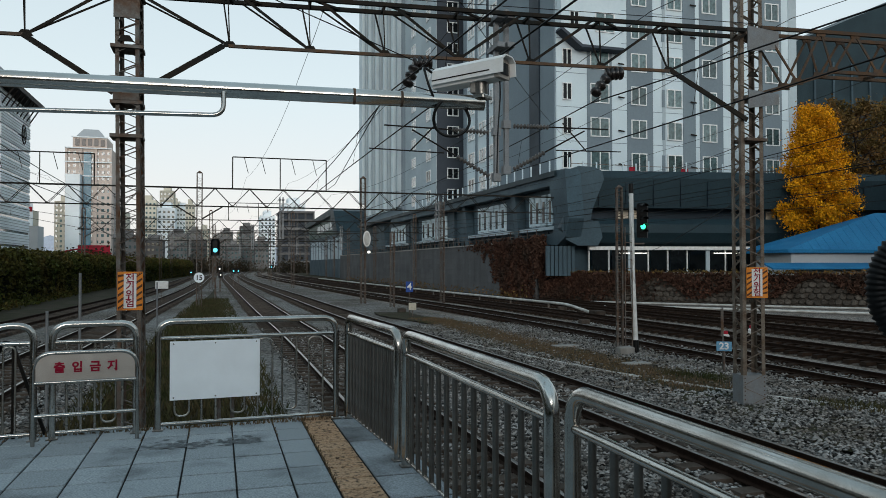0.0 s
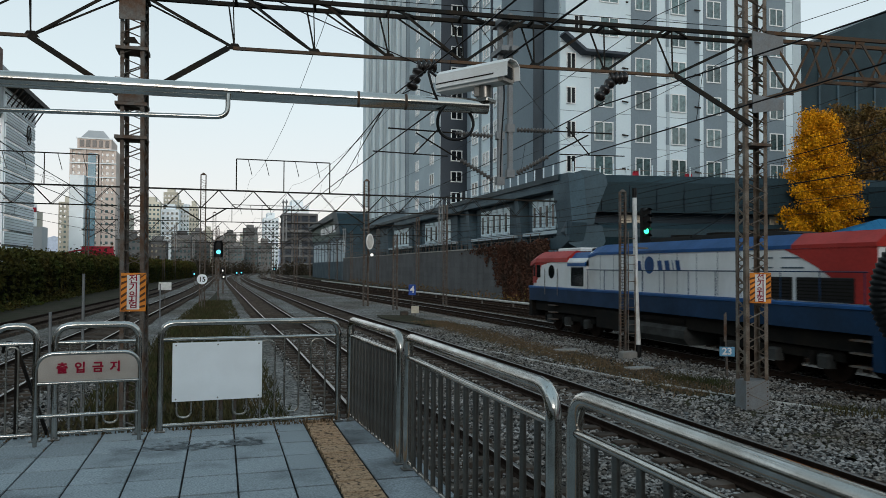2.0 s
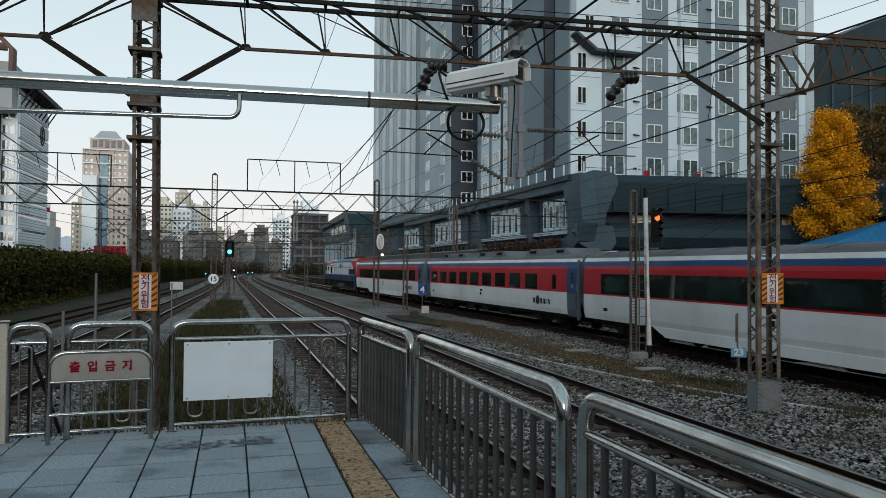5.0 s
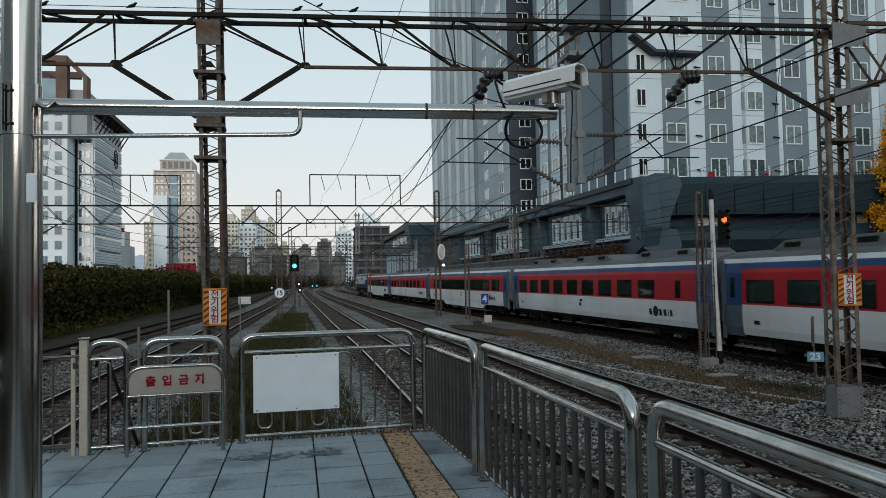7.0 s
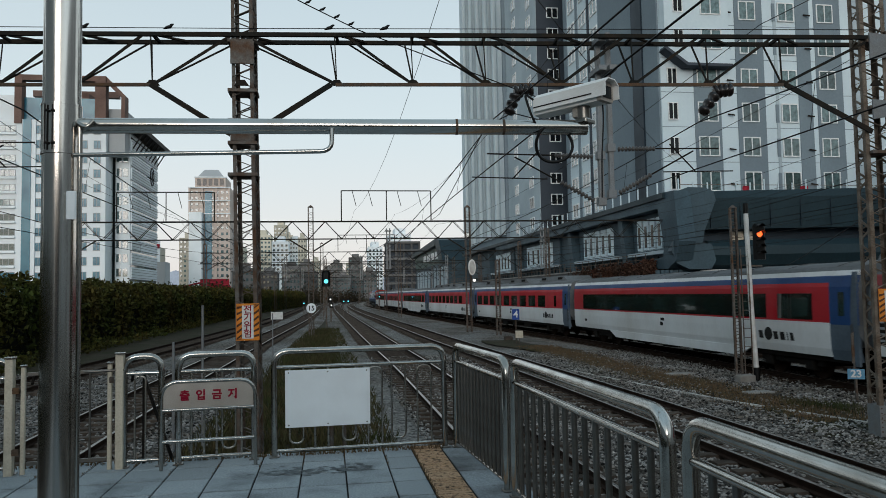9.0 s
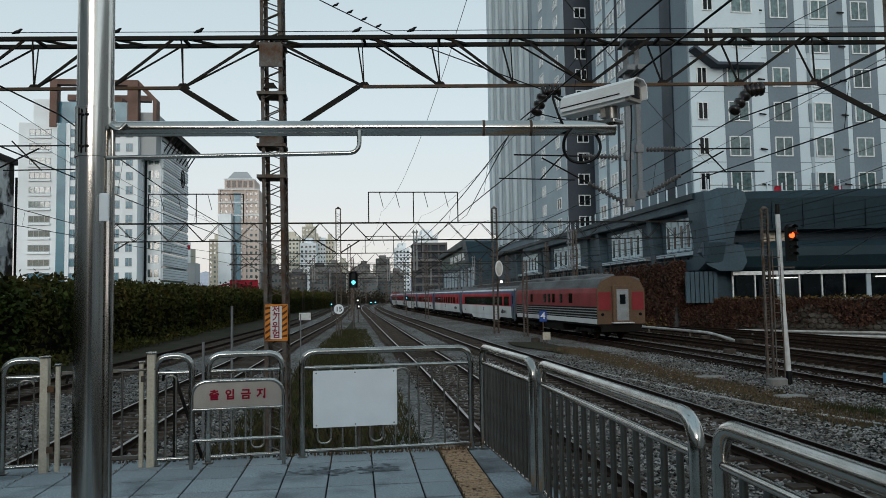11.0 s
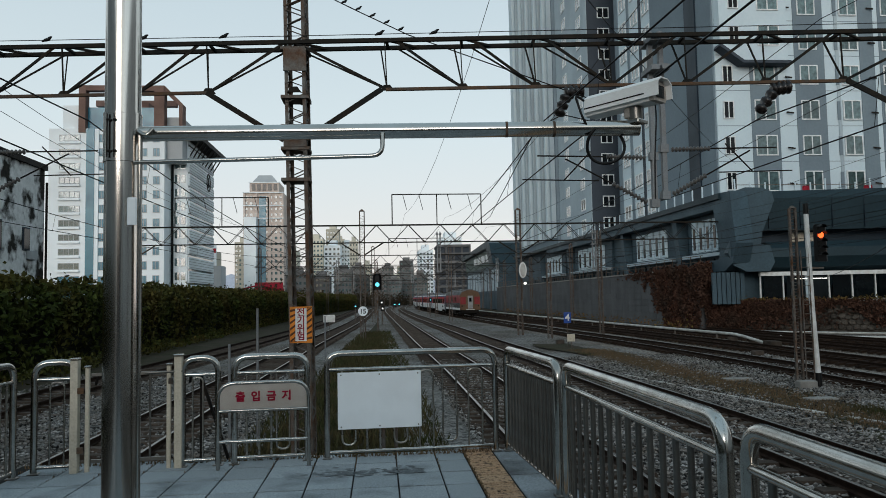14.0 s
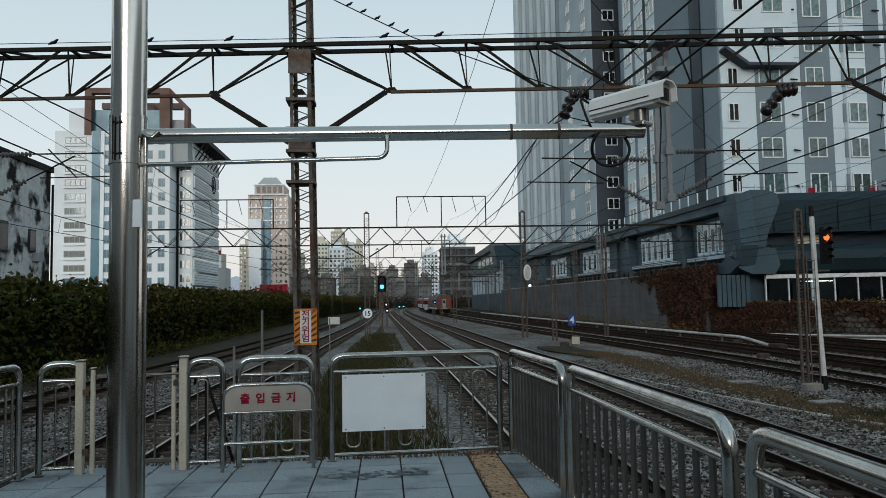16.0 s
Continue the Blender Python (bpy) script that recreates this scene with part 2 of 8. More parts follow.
PALE_BLUE = surface("faded_blue_sign", (0.10, 0.28, 0.45), 0.55, second=(0.18, 0.34, 0.45), scale=5, fine=40)
BLACK = surface("black_plastic", (0.006, 0.006, 0.006), 0.5, scale=6, fine=60)
PORCELAIN = surface("dark_porcelain", (0.014, 0.010, 0.009), 0.3, scale=5, fine=30, bump=0)
GREY_PORCELAIN = surface("grey_porcelain", (0.10, 0.095, 0.09), 0.4, scale=5, fine=30, bump=0)
CCTV_WHITE = surface("cctv_housing", (0.80, 0.80, 0.78), 0.42, second=(0.6, 0.56, 0.5), mix=0.2, scale=8, fine=90, fine_mix=0.06)
WORN_GALV = surface("worn_galvanised", (0.205, 0.175, 0.145), 0.62, 0.2, second=(0.10, 0.066, 0.044), mix=0.5, scale=4, fine=40, fine_mix=0.25)
LIGHT_GALV = surface("light_galvanised", (0.21, 0.225, 0.235), 0.55, 0.3, second=(0.2, 0.19, 0.18), mix=0.4, scale=4, fine=40)
GRASS = surface("dry_grass", (0.125, 0.088, 0.048), 0.95, second=(0.15, 0.10, 0.06), mix=0.5, scale=0.7, fine=20, island=0.35)
HEDGE = surface("hedge_leaf", (0.038, 0.050, 0.011), 0.75, second=(0.078, 0.056, 0.016), mix=0.5, scale=0.3, fine=9, island=0.7, bump=0)
WOODS = surface("bare_woods", (0.030, 0.028, 0.020), 0.9, second=(0.050, 0.036, 0.022), mix=0.5, scale=0.2, fine=4, island=0.4, bump=0)
# shade between the hedge leaves, painted as a near-black colour
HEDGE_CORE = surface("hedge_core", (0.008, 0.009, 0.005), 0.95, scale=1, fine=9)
GINKGO = surface("ginkgo_leaf", (0.72, 0.34, 0.010), 0.65, second=(0.44, 0.16, 0.006), mix=0.4, scale=0.7, fine=8, island=0.5, bump=0)
AUTUMN = surface("brown_leaf", (0.10, 0.075, 0.025), 0.8, second=(0.16, 0.08, 0.03), mix=0.5, scale=0.5, fine=8, island=0.45, bump=0)
IVY = surface("red_ivy", (0.085, 0.040, 0.027), 0.9, second=(0.050, 0.034, 0.026), mix=0.5, scale=0.5, fine=8, island=0.6, bump=0)
BARK = surface("bark", (0.06, 0.045, 0.035), 0.95, scale=4, fine=30, bump=0.4)
STONE_WALL = surface("field_stone", (0.105, 0.092, 0.078), 0.92, second=(0.045, 0.037, 0.030), mix=0.5, scale=2, fine=14, fine_mix=0.3, bump=0.4, vary=0.35, ground=True)
WALL_GREY = surface("grey_retaining_panel", (0.112, 0.114, 0.117), 0.85, second=(0.082, 0.080, 0.080), mix=0.4, scale=0.5, fine=12, vary=0.07, stretch=(1, 1, 0.5), ground=True)
CLAD_DARK = surface("dark_metal_cladding", (0.017, 0.036, 0.045), 0.5, 0.2, second=(0.014, 0.027, 0.034), mix=0.4, scale=0.4, fine=6, vary=0.12)
CLAD_MID = surface("slate_cladding", (0.048, 0.082, 0.102), 0.55, 0.15, second=(0.036, 0.056, 0.070), mix=0.4, scale=0.4, fine=6, vary=0.08)
TOWER_WHITE = surface("white_render", (0.56, 0.66, 0.70), 0.75, second=(0.48, 0.56, 0.61), mix=0.3, scale=0.25, fine=5, fine_mix=0.05, bump=0)
TOWER_LIGHT = surface("pale_grey_render", (0.40, 0.475, 0.51), 0.75, second=(0.29, 0.34, 0.38), mix=0.3, scale=0.2, fine=5, fine_mix=0.05, bump=0)
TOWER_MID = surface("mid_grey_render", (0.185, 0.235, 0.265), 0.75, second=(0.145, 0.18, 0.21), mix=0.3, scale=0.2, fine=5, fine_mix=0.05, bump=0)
TOWER_DARK = surface("dark_grey_render", (0.058, 0.070, 0.085), 0.75, second=(0.045, 0.053, 0.064), mix=0.3, scale=0.2, fine=5, fine_mix=0.05, bump=0)
TOWER_NAVY = surface("navy_panel", (0.012, 0.026, 0.040), 0.5, scale=0.4, fine=5, bump=0)
WINDOW_FRAME = surface("white_window_frame", (0.78, 0.80, 0.80), 0.5, scale=2, fine=10, bump=0)
GLASS = glassy("window_glass", (0.10, 0.16, 0.165))
GLASS_DARK = surface("dark_glass", (0.007, 0.010, 0.011), 0.08, second=(0.004, 0.005, 0.006), mix=0.5, scale=1.5, fine=8, fine_mix=0.05, bump=0, rough_vary=0.03, vary=0.5, spec=0.25)
GLASS_BLUE = surface("blue_glass", (0.050, 0.19, 0.255), 0.2, second=(0.025, 0.10, 0.16), mix=0.4, scale=0.25, fine=2, fine_mix=0.03, bump=0, spec=0.3)
GLASS_TRAIN = glassy("train_glass", (0.012, 0.016, 0.015), streak=0.8)
GLASS_PANE = glassy("coach_pane", (0.025, 0.045, 0.04), streak=0.6)
OLD_WHITE = surface("flaking_white_render", (0.70, 0.71, 0.70), 0.9, second=(0.035, 0.032, 0.028), mix=0.5, scale=0.62, fine=3, fine_mix=0.4, bump=0.2, detail=14, span=(0.49, 0.60))
OFFICE = surface("office_white", (0.84, 0.90, 0.93), 0.7, second=(0.62, 0.66, 0.67), mix=0.3, scale=0.1, fine=3, fine_mix=0.04, bump=0)
OFFICE_GREY = surface("office_grey", (0.40, 0.42, 0.43), 0.6, second=(0.32, 0.34, 0.35), mix=0.3, scale=0.1, fine=3, fine_mix=0.04, bump=0)
BROWN_FRAME = surface("brown_crown", (0.185, 0.120, 0.100), 0.7, scale=0.3, fine=4, bump=0)
PINK_TOWER = surface("pink_beige_render", (0.60, 0.52, 0.47), 0.8, second=(0.42, 0.34, 0.30), mix=0.3, scale=0.08, fine=2, fine_mix=0.05, bump=0)
CREAM_TOWER = surface("cream_render", (0.58, 0.55, 0.46), 0.8, second=(0.40, 0.37, 0.31), mix=0.3, scale=0.05, fine=1, fine_mix=0.05, bump=0, vary=0.25)
# distance haze is put into the hill colour; the air itself is clear
HAZE_BLUE = surface("hazed_hill", (0.42, 0.46, 0.54), 1.0, second=(0.38, 0.42, 0.50), mix=0.3, scale=0.01, fine=0.1, bump=0)
RED_SIGN = surface("red_panel", (0.42, 0.03, 0.05), 0.6, scale=0.3, fine=3, bump=0)
ROOF_BLUE = surface("blue_sheet_roof", (0.022, 0.16, 0.32), 0.6, second=(0.02, 0.12, 0.25), mix=0.3, scale=0.5, fine=8, bump=0.05)
GREEN_ROOF = surface("green_glazed_roof", (0.012, 0.06, 0.05), 0.4, scale=0.3, fine=4, bump=0)
TRAIN_WHITE = surface("train_off_white", (0.70, 0.71, 0.71), 0.45, second=(0.52, 0.50, 0.47), mix=0.35, scale=0.7, fine=12, fine_mix=0.08, bump=0.02, stretch=(1, 1, 0.4))
TRAIN_RED = surface("train_red", (0.43, 0.006, 0.016), 0.42, second=(0.36, 0.008, 0.014), mix=0.3, scale=0.8, fine=12, fine_mix=0.06, bump=0.01)
TRAIN_FADED = surface("faded_red", (0.26, 0.030, 0.034), 0.5, second=(0.18, 0.024, 0.026), mix=0.4, scale=0.8, fine=12, fine_mix=0.1, bump=0.02)
TRAIN_BLUE = surface("train_blue", (0.006, 0.050, 0.170), 0.4, second=(0.006, 0.040, 0.12), mix=0.3, scale=0.8, fine=12, bump=0.01)
TRAIN_ROOF = surface("train_roof_grey", (0.15, 0.155, 0.16), 0.65, second=(0.075, 0.072, 0.068), mix=0.45, scale=0.8, fine=10, stretch=(1, 0.4, 1))
LOCO_BLUE = surface("loco_deck_blue", (0.004, 0.030, 0.080), 0.5, second=(0.005, 0.020, 0.046), mix=0.4, scale=1, fine=12)
LOCO_ROOF_BLUE = surface("loco_roof_blue", (0.008, 0.075, 0.23), 0.45, second=(0.008, 0.05, 0.14), mix=0.4, scale=1, fine=12)
LOCO_RED = surface("loco_orange_red", (0.38, 0.026, 0.020), 0.45, second=(0.26, 0.020, 0.017), mix=0.3, scale=1, fine=12)
UNDER = surface("underframe_black", (0.008, 0.008, 0.008), 0.75, second=(0.018, 0.015, 0.012), mix=0.5, scale=2, fine=20)
GEN_TAN = surface("generator_end_tan", (0.15, 0.092, 0.058), 0.6, second=(0.11, 0.07, 0.046), mix=0.4, scale=1, fine=14)
VEST_GREY = surface("slate_vestibule", (0.085, 0.115, 0.145), 0.5, second=(0.06, 0.08, 0.10), mix=0.4, scale=1, fine=14)
TANK_GREY = surface("sooty_tank", (0.060, 0.062, 0.060), 0.6, second=(0.025, 0.024, 0.022), mix=0.5, scale=1.5, fine=14)
BELLOWS = surface("grey_bellows", (0.30, 0.31, 0.31), 0.7, second=(0.2, 0.2, 0.2), scale=2, fine=20)
LAMP_GREEN, LAMP_RED, LAMP_CYAN = glow("green_lamp", (0.05, 1.0, 0.45), 2.2), glow("red_lamp", (1.0, 0.10, 0.02), 3.0), glow("cyan_lamp", (0.12, 0.75, 1.0), 1.8)
LAMP_WHITE = glow("white_lamp", (1.0, 0.97, 0.9), 1.6)

# ---- the lines of the tracks ----
RAIL_Z, BED_Z = -1.12, -1.36
LINES = {
    "a": [(-60, 3.25), (30, 3.25), (44, 2.97), (65, 2.75), (94, 2.45), (135, 2.0), (160, 1.85), (193, 1.95), (230, 3.0), (280, 5.8), (340, 11.5)],
    "b": [(-60, 7.5), (20, 7.5), (46, 6.85), (65, 6.6), (100, 5.9), (130, 5.5), (160, 5.4), (193, 5.6), (230, 6.8), (280, 9.5), (340, 15.2)],
    "c": [(-60, 15.5), (38, 15.4), (62, 14.2), (86, 13.1), (115, 12.3), (145, 11.6), (170, 11.0), (200, 10.9), (230, 11.6), (280, 14), (340, 19.5)],
    "d": [(-60, 19.5), (40, 19.4), (62, 18.4), (90, 17.2), (130, 16), (170, 15.2), (200, 15.0), (230, 15.8), (280, 18), (340, 23.5)],
    "e": [(-60, 24.4), (30, 24.2), (60, 22.6), (90, 21.2), (130, 20), (170, 19.2), (200, 19.1), (230, 19.8), (280, 22), (340, 27.5)],
    "f": [(-60, 33), (15, 30.6), (35, 28.3), (50, 26.3), (62, 24.6), (90, 24.0), (340, 24.0)],
    "l": [(-60, -5.3), (20, -5.25), (48, -4.65), (85, -3.4), (118, -2.9), (160, -2.6), (193, -2.3), (230, -1.2), (280, 1.6), (340, 7)],
    "m": [(-60, -12.6), (10, -11.3), (32, -10), (45, -9.1), (60, -8.3), (80, -7.4), (120, -6.7), (160, -6.4), (193, -6.2), (230, -5), (280, -2), (340, 4)],
}
GRID = np.arange(-90.0, 361.0, 1.0)


def smooth_line(key):
    ys, xs = zip(*LINES[key])
    raw = np.interp(GRID, ys, xs)
    w = np.hanning(23)
    pad = np.pad(raw, 11, mode="edge")
    return np.convolve(pad, w / w.sum(), "valid")


CURVES = {k: smooth_line(k) for k in LINES}


def track_x(key, y):
    return float(np.interp(y, GRID, CURVES[key]))


def track_turn(key, y):
    """Turn about z, in radians, of a thing that lies along the track at y."""
    return -math.atan2(track_x(key, y + 1) - track_x(key, y - 1), 2)


# ---- ground ----
def ballast_material(name, colour, second):
    mat = surface(name, colour, 0.95, second=second, mix=0.5, scale=0.25, fine=1.4, fine_mix=0.2, bump=0)
    nt = mat.node_tree
    n, l = nt.nodes, nt.links
    tex, vor, bp = n.new("ShaderNodeTexCoord"), n.new("ShaderNodeTexVoronoi"), n.new("ShaderNodeBump")
    vor.inputs["Scale"].default_value = 15
    l.new(tex.outputs["Object"], vor.inputs["Vector"])
    bp.inputs["Strength"].default_value, bp.inputs["Distance"].default_value = 0.9, 0.05
    l.new(vor.outputs["Distance"], bp.inputs["Height"])
    b = n["Principled BSDF"]
    l.new(bp.outputs["Normal"], b.inputs["Normal"])
    old = b.inputs["Base Color"].links[0].from_socket
    bright = n.new("ShaderNodeMix")
    bright.data_type, bright.blend_type = "RGBA", "MULTIPLY"
    bright.inputs[0].default_value = 0.8
    ramp = n.new("ShaderNodeMapRange")
    ramp.inputs["To Min"].default_value, ramp.inputs["To Max"].default_value = 0.2, 2.4
    sep = n.new("ShaderNodeSeparateColor")
    l.new(vor.outputs["Color"], sep.inputs["Color"])
    l.new(sep.outputs["Red"], ramp.inputs["Value"])
    l.new(old, bright.inputs[6])
    l.new(ramp.outputs["Result"], bright.inputs[7])
    l.new(bright.outputs[2], b.inputs["Base Color"])
    return mat


BALLAST = ballast_material("ballast_ground", (0.160, 0.153, 0.144), (0.088, 0.074, 0.061))
BROWN_BALLAST = ballast_material("rusty_ballast", (0.195, 0.172, 0.152), (0.095, 0.074, 0.060))
OILY = ballast_material("oily_ballast", (0.085, 0.067, 0.053), (0.045, 0.034, 0.027))
EARTH = surface("trodden_earth", (0.050, 0.039, 0.027), 0.95, second=(0.030, 0.032, 0.014), mix=0.5, scale=0.6, fine=12, fine_mix=0.3, bump=0.3)

g = Mesh()
g.add([(-2200, -800, -1.5), (2200, -800, -1.5), (2200, 3600, -1.5), (-2200, 3600, -1.5)], [(0, 1, 2, 3)])
single("ground", g, EARTH, "dark trodden earth and weeds of the railway land", kind="structure")


def ribbon(key, halves, y0, y1, step, x_off=0.0):
    """A strip along a track: halves are (offset, height) across it."""
    rows = [[(track_x(key, y) + x_off + o, y, z) for o, z in halves] for y in np.arange(y0, y1 + 0.1, step)]
    n = len(halves)
    m = Mesh()
    m.add([p for r in rows for p in r], [(i * n + k, i * n + k + 1, (i + 1) * n + k + 1, (i + 1) * n + k) for i in range(len(rows) - 1) for k in range(n - 1)])
    return m


# one broad ballast field under the eastern tracks, one under the western ones, an earth strip between
ys = np.arange(-80, 345, 6.0)
for left, right, stuff in ((("a", -2.4), ("c", -1.9), BALLAST), (("c", -1.9), ("e", 3.2), BROWN_BALLAST), (("m", -1.75), ("l", 2.3), BALLAST)):
    field, rows = Mesh(), []
    for y in ys:
        xa, xb = track_x(left[0], y) + left[1], track_x(right[0], y) + right[1]
        rows.append([(xa - 0.35, y, -1.49), *[(xa + (xb - xa) * k / 14, y, BED_Z - 0.03 + 0.02 * math.sin(k * 2.1 + y * 0.3)) for k in range(15)], (xb + 0.35, y, -1.49)])
    n = len(rows[0])
    field.add([p for r in rows for p in r], [(i * n + k, i * n + k + 1, (i + 1) * n + k + 1, (i + 1) * n + k) for i in range(len(rows) - 1) for k in range(n - 1)])
    single("ballast_field", field, stuff, "grey brown crushed stone ballast between the rails", kind="structure")

yard = Mesh().add([(22, -80, -1.42), (75, -80, -1.42), (75, 0, -1.42), (52.2, 28.0, -1.42), (26.5, 59.0, -1.42), (22, 59.0, -1.42)], [(0, 1, 2, 3, 4, 5)])
single("ballast_field", yard, BROWN_BALLAST, "brown crushed stone ballast at the foot of the stone wall", kind="structure")
# the strip of earth and dry grass between the second and third track
strip = Mesh()
rows = [[(11.3 + 0.5 * math.sin(y * 0.4) - w + min(0, (26 - y) * 0.02), y, BED_Z + 0.035 + 0.02 * math.sin(3 * y + w)) for w in (1.35, 0.6, -0.2, -0.9)] for y in np.arange(9, 46, 0.8)]
strip.add([p for r in rows for p in r], [(i * 4 + k, i * 4 + k + 1, (i + 1) * 4 + k + 1, (i + 1) * 4 + k) for i in range(len(rows) - 1) for k in range(3)])
single("earth_strip", strip, EARTH, "strip of bare earth and dry grass between tracks", kind="structure")


# ---- tracks ----
SLEEPER_DATA = Mesh().prism([(-1.2, BED_Z), (1.2, BED_Z), (1.17, -1.245), (0.55, -1.25), (0.4, -1.275), (-0.4, -1.275), (-0.55, -1.25), (-1.17, -1.245)], "y", -0.12, 0.12).data("sleeper", SLEEPER)
SLEEPER_OLD = SLEEPER_DATA.copy()
SLEEPER_OLD.materials[0] = OLD_SLEEPER
WORN = {"a", "b", "c", "l"}
for number, key in enumerate("abcdeflm", 1):
    near_end = {"a": 46, "b": 50, "c": 60, "d": 60, "e": 44, "f": 44, "l": 60, "m": 60}[key]
    far_end = 58 if key == "f" else 340
    track = thing("track_%d" % number, "rusty running rails on concrete sleepers in ballast", "railway track", kind="structure")
    for side in (-1, 1):
        x = side * 0.755
        foot = ribbon(key, [(x - 0.06, -1.262), (x - 0.06, -1.245), (x - 0.012, -1.225), (x - 0.012, -1.165), (x - 0.036, -1.155), (x - 0.036, -1.124),
                            (x + 0.036, -1.124), (x + 0.036, -1.155), (x + 0.012, -1.165), (x + 0.012, -1.225), (x + 0.06, -1.245), (x + 0.06, -1.262)], -60, far_end, 2.0)
        rail = part("rail", foot, RAIL_SIDE, track)
        part("rail_head", ribbon(key, [(x - 0.034, -1.124), (x - 0.026, -1.119), (x + 0.026, -1.119), (x + 0.034, -1.124)], -60, far_end, 2.0), RAIL_TOP if key in WORN else RAIL_SIDE, rail, "worn steel rail head")
    part("oily_bed", ribbon(key, [(-1.3, -1.40), (-1.05, -1.353), (1.05, -1.353), (1.3, -1.40)], -60, far_end, 4.0), OILY, track, "oil stained ballast between the rails")
    start = {"a": 4, "b": 5, "c": 8, "d": 12, "e": 18, "f": 22, "l": 6, "m": 14}[key]
    y = float(start)
    while y < near_end:
        part("sleeper", SLEEPER_OLD if key in "cdef" else SLEEPER_DATA, SLEEPER, track, m=Matrix.Translation((track_x(key, y), y, 0)) @ Matrix.Rotation(track_turn(key, y), 4, "Z"))
        y += 0.62
    rest = Mesh()
    while y < min(far_end, 200):
        rest.bar((track_x(key, y) - 1.2, y, -1.31), (track_x(key, y) + 1.2, y, -1.31), 0.24, 0.11)
        y += 0.62
    tagged(part("far_sleepers", rest, OLD_SLEEPER if key in "cdef" else SLEEPER, track), kind="stuff")


# ---- loose ballast stones near the platform ----
def scatter_stones(count, seed, place, size):
    rng = np.random.default_rng(seed)
    base = np.array([(0, 0, 0.8), (0.9, 0.1, 0.1), (-0.1, 1, 0), (-0.95, -0.1, 0.1), (0.1, -0.9, 0), (0.2, 0.1, -0.8)])
    faces = np.array([(0, 1, 2), (0, 2, 3), (0, 3, 4), (0, 4, 1), (5, 2, 1), (5, 3, 2), (5, 4, 3), (5, 1, 4)])
    pos = np.array([place(rng) for _ in range(count)])
    rad = size * rng.uniform(0.55, 1.3, (count, 1, 1))
    turn = rng.uniform(0, 6.283, count)
    jit = base[None] * rng.uniform(0.6, 1.25, (count, 6, 3))
    c, s = np.cos(turn)[:, None], np.sin(turn)[:, None]
    x, y = jit[..., 0] * c - jit[..., 1] * s, jit[..., 0] * s + jit[..., 1] * c
    v = np.stack([x, y, jit[..., 2] * 0.75], -1) * rad + pos[:, None]
    me = bpy.data.meshes.new("ballast_stones")
    me.from_pydata(v.reshape(-1, 3).tolist(), [], (faces[None] + 6 * np.arange(count)[:, None, None]).reshape(-1, 3).tolist())
    me.materials.append(STONE)
    return me


def stone_place(rng):
    while True:
        y = 3.5 + 32 * rng.random() ** 1.7
        x = rng.uniform(1.9, 14.8 + 0.1 * y)
        keep = min(abs(x - track_x(k, y)) for k in "abc")
        if abs(keep - 0.755) < 0.09:
            continue
        over = keep < 1.15 and (y % 0.62) < 0.24
        if over and rng.random() < 0.85 and keep < 1.1:
            continue
        if 10.4 < x < 12.2 and y > 15 and rng.random() < 0.8:
            continue
        return x, y, BED_Z + (0.035 if keep > 1.2 else 0.055) + 0.03 * rng.random()


single("ballast_stones", scatter_stones(80000, 5, stone_place, 0.044), STONE, "loose grey crushed ballast stones", "ballast", kind="stuff")


def west_place(rng):
    y = 8.6 + 24 * rng.random() ** 1.5
    while True:
        x = rng.uniform(-12.5, -2.9)
        keep = min(abs(x - track_x(k, y)) for k in "lm")
        if abs(keep - 0.755) > 0.09 and not (keep < 1.1 and y % 0.62 < 0.24 and rng.random() < 0.85):
            return x, y, BED_Z + 0.04 + 0.03 * rng.random()


single("ballast_stones", scatter_stones(18000, 6, west_place, 0.048), STONE, "loose grey crushed ballast stones", "ballast", kind="stuff")


# ---- weeds and grass ----
def tufts(count, seed, place, height, material, label, width=0.012):
    rng = np.random.default_rng(seed)
    v, f = [], []
    for _ in range(count):
        x, y, z = place(rng)
        a, lean, h = rng.uniform(0, 6.283), rng.uniform(-0.5, 0.5, 2), height * rng.uniform(0.4, 1.2)
        dx, dy = math.cos(a) * width * 0.5, math.sin(a) * width * 0.5
        k = len(v)
        v += [(x - dx, y - dy, z), (x + dx, y + dy, z), (x + lean[0] * h * 0.4 + dx * 0.7, y + lean[1] * h * 0.4 + dy * 0.7, z + h * 0.6), (x + lean[0] * h, y + lean[1] * h, z + h)]
        f += [(k, k + 1, k + 2), (k, k + 2, k + 3)]
    m = Mesh()
    m.add(v, f)
    return single("grass", m, material, label, "grass", kind="stuff")


GREEN_WEED = surface("green_weed", (0.040, 0.048, 0.018), 0.9, second=(0.085, 0.064, 0.034), mix=0.5, scale=0.8, fine=10, island=0.4, bump=0)


def front_grass(rng):
    y = 8.8 + 60 * rng.random() ** 1.8
    return rng.uniform(track_x("l", y) + 2.3, track_x("a", y) - 1.9), y, -1.5


tufts(26000, 7, front_grass, 0.30, GREEN_WEED, "rank green and brown weeds beyond the platform end", 0.03)
tufts(14000, 8, lambda r: (11.2 + r.normal(0, 0.55), r.uniform(15, 40), BED_Z + 0.04), 0.08, GRASS, "short dry grass on the earth strip", 0.02)
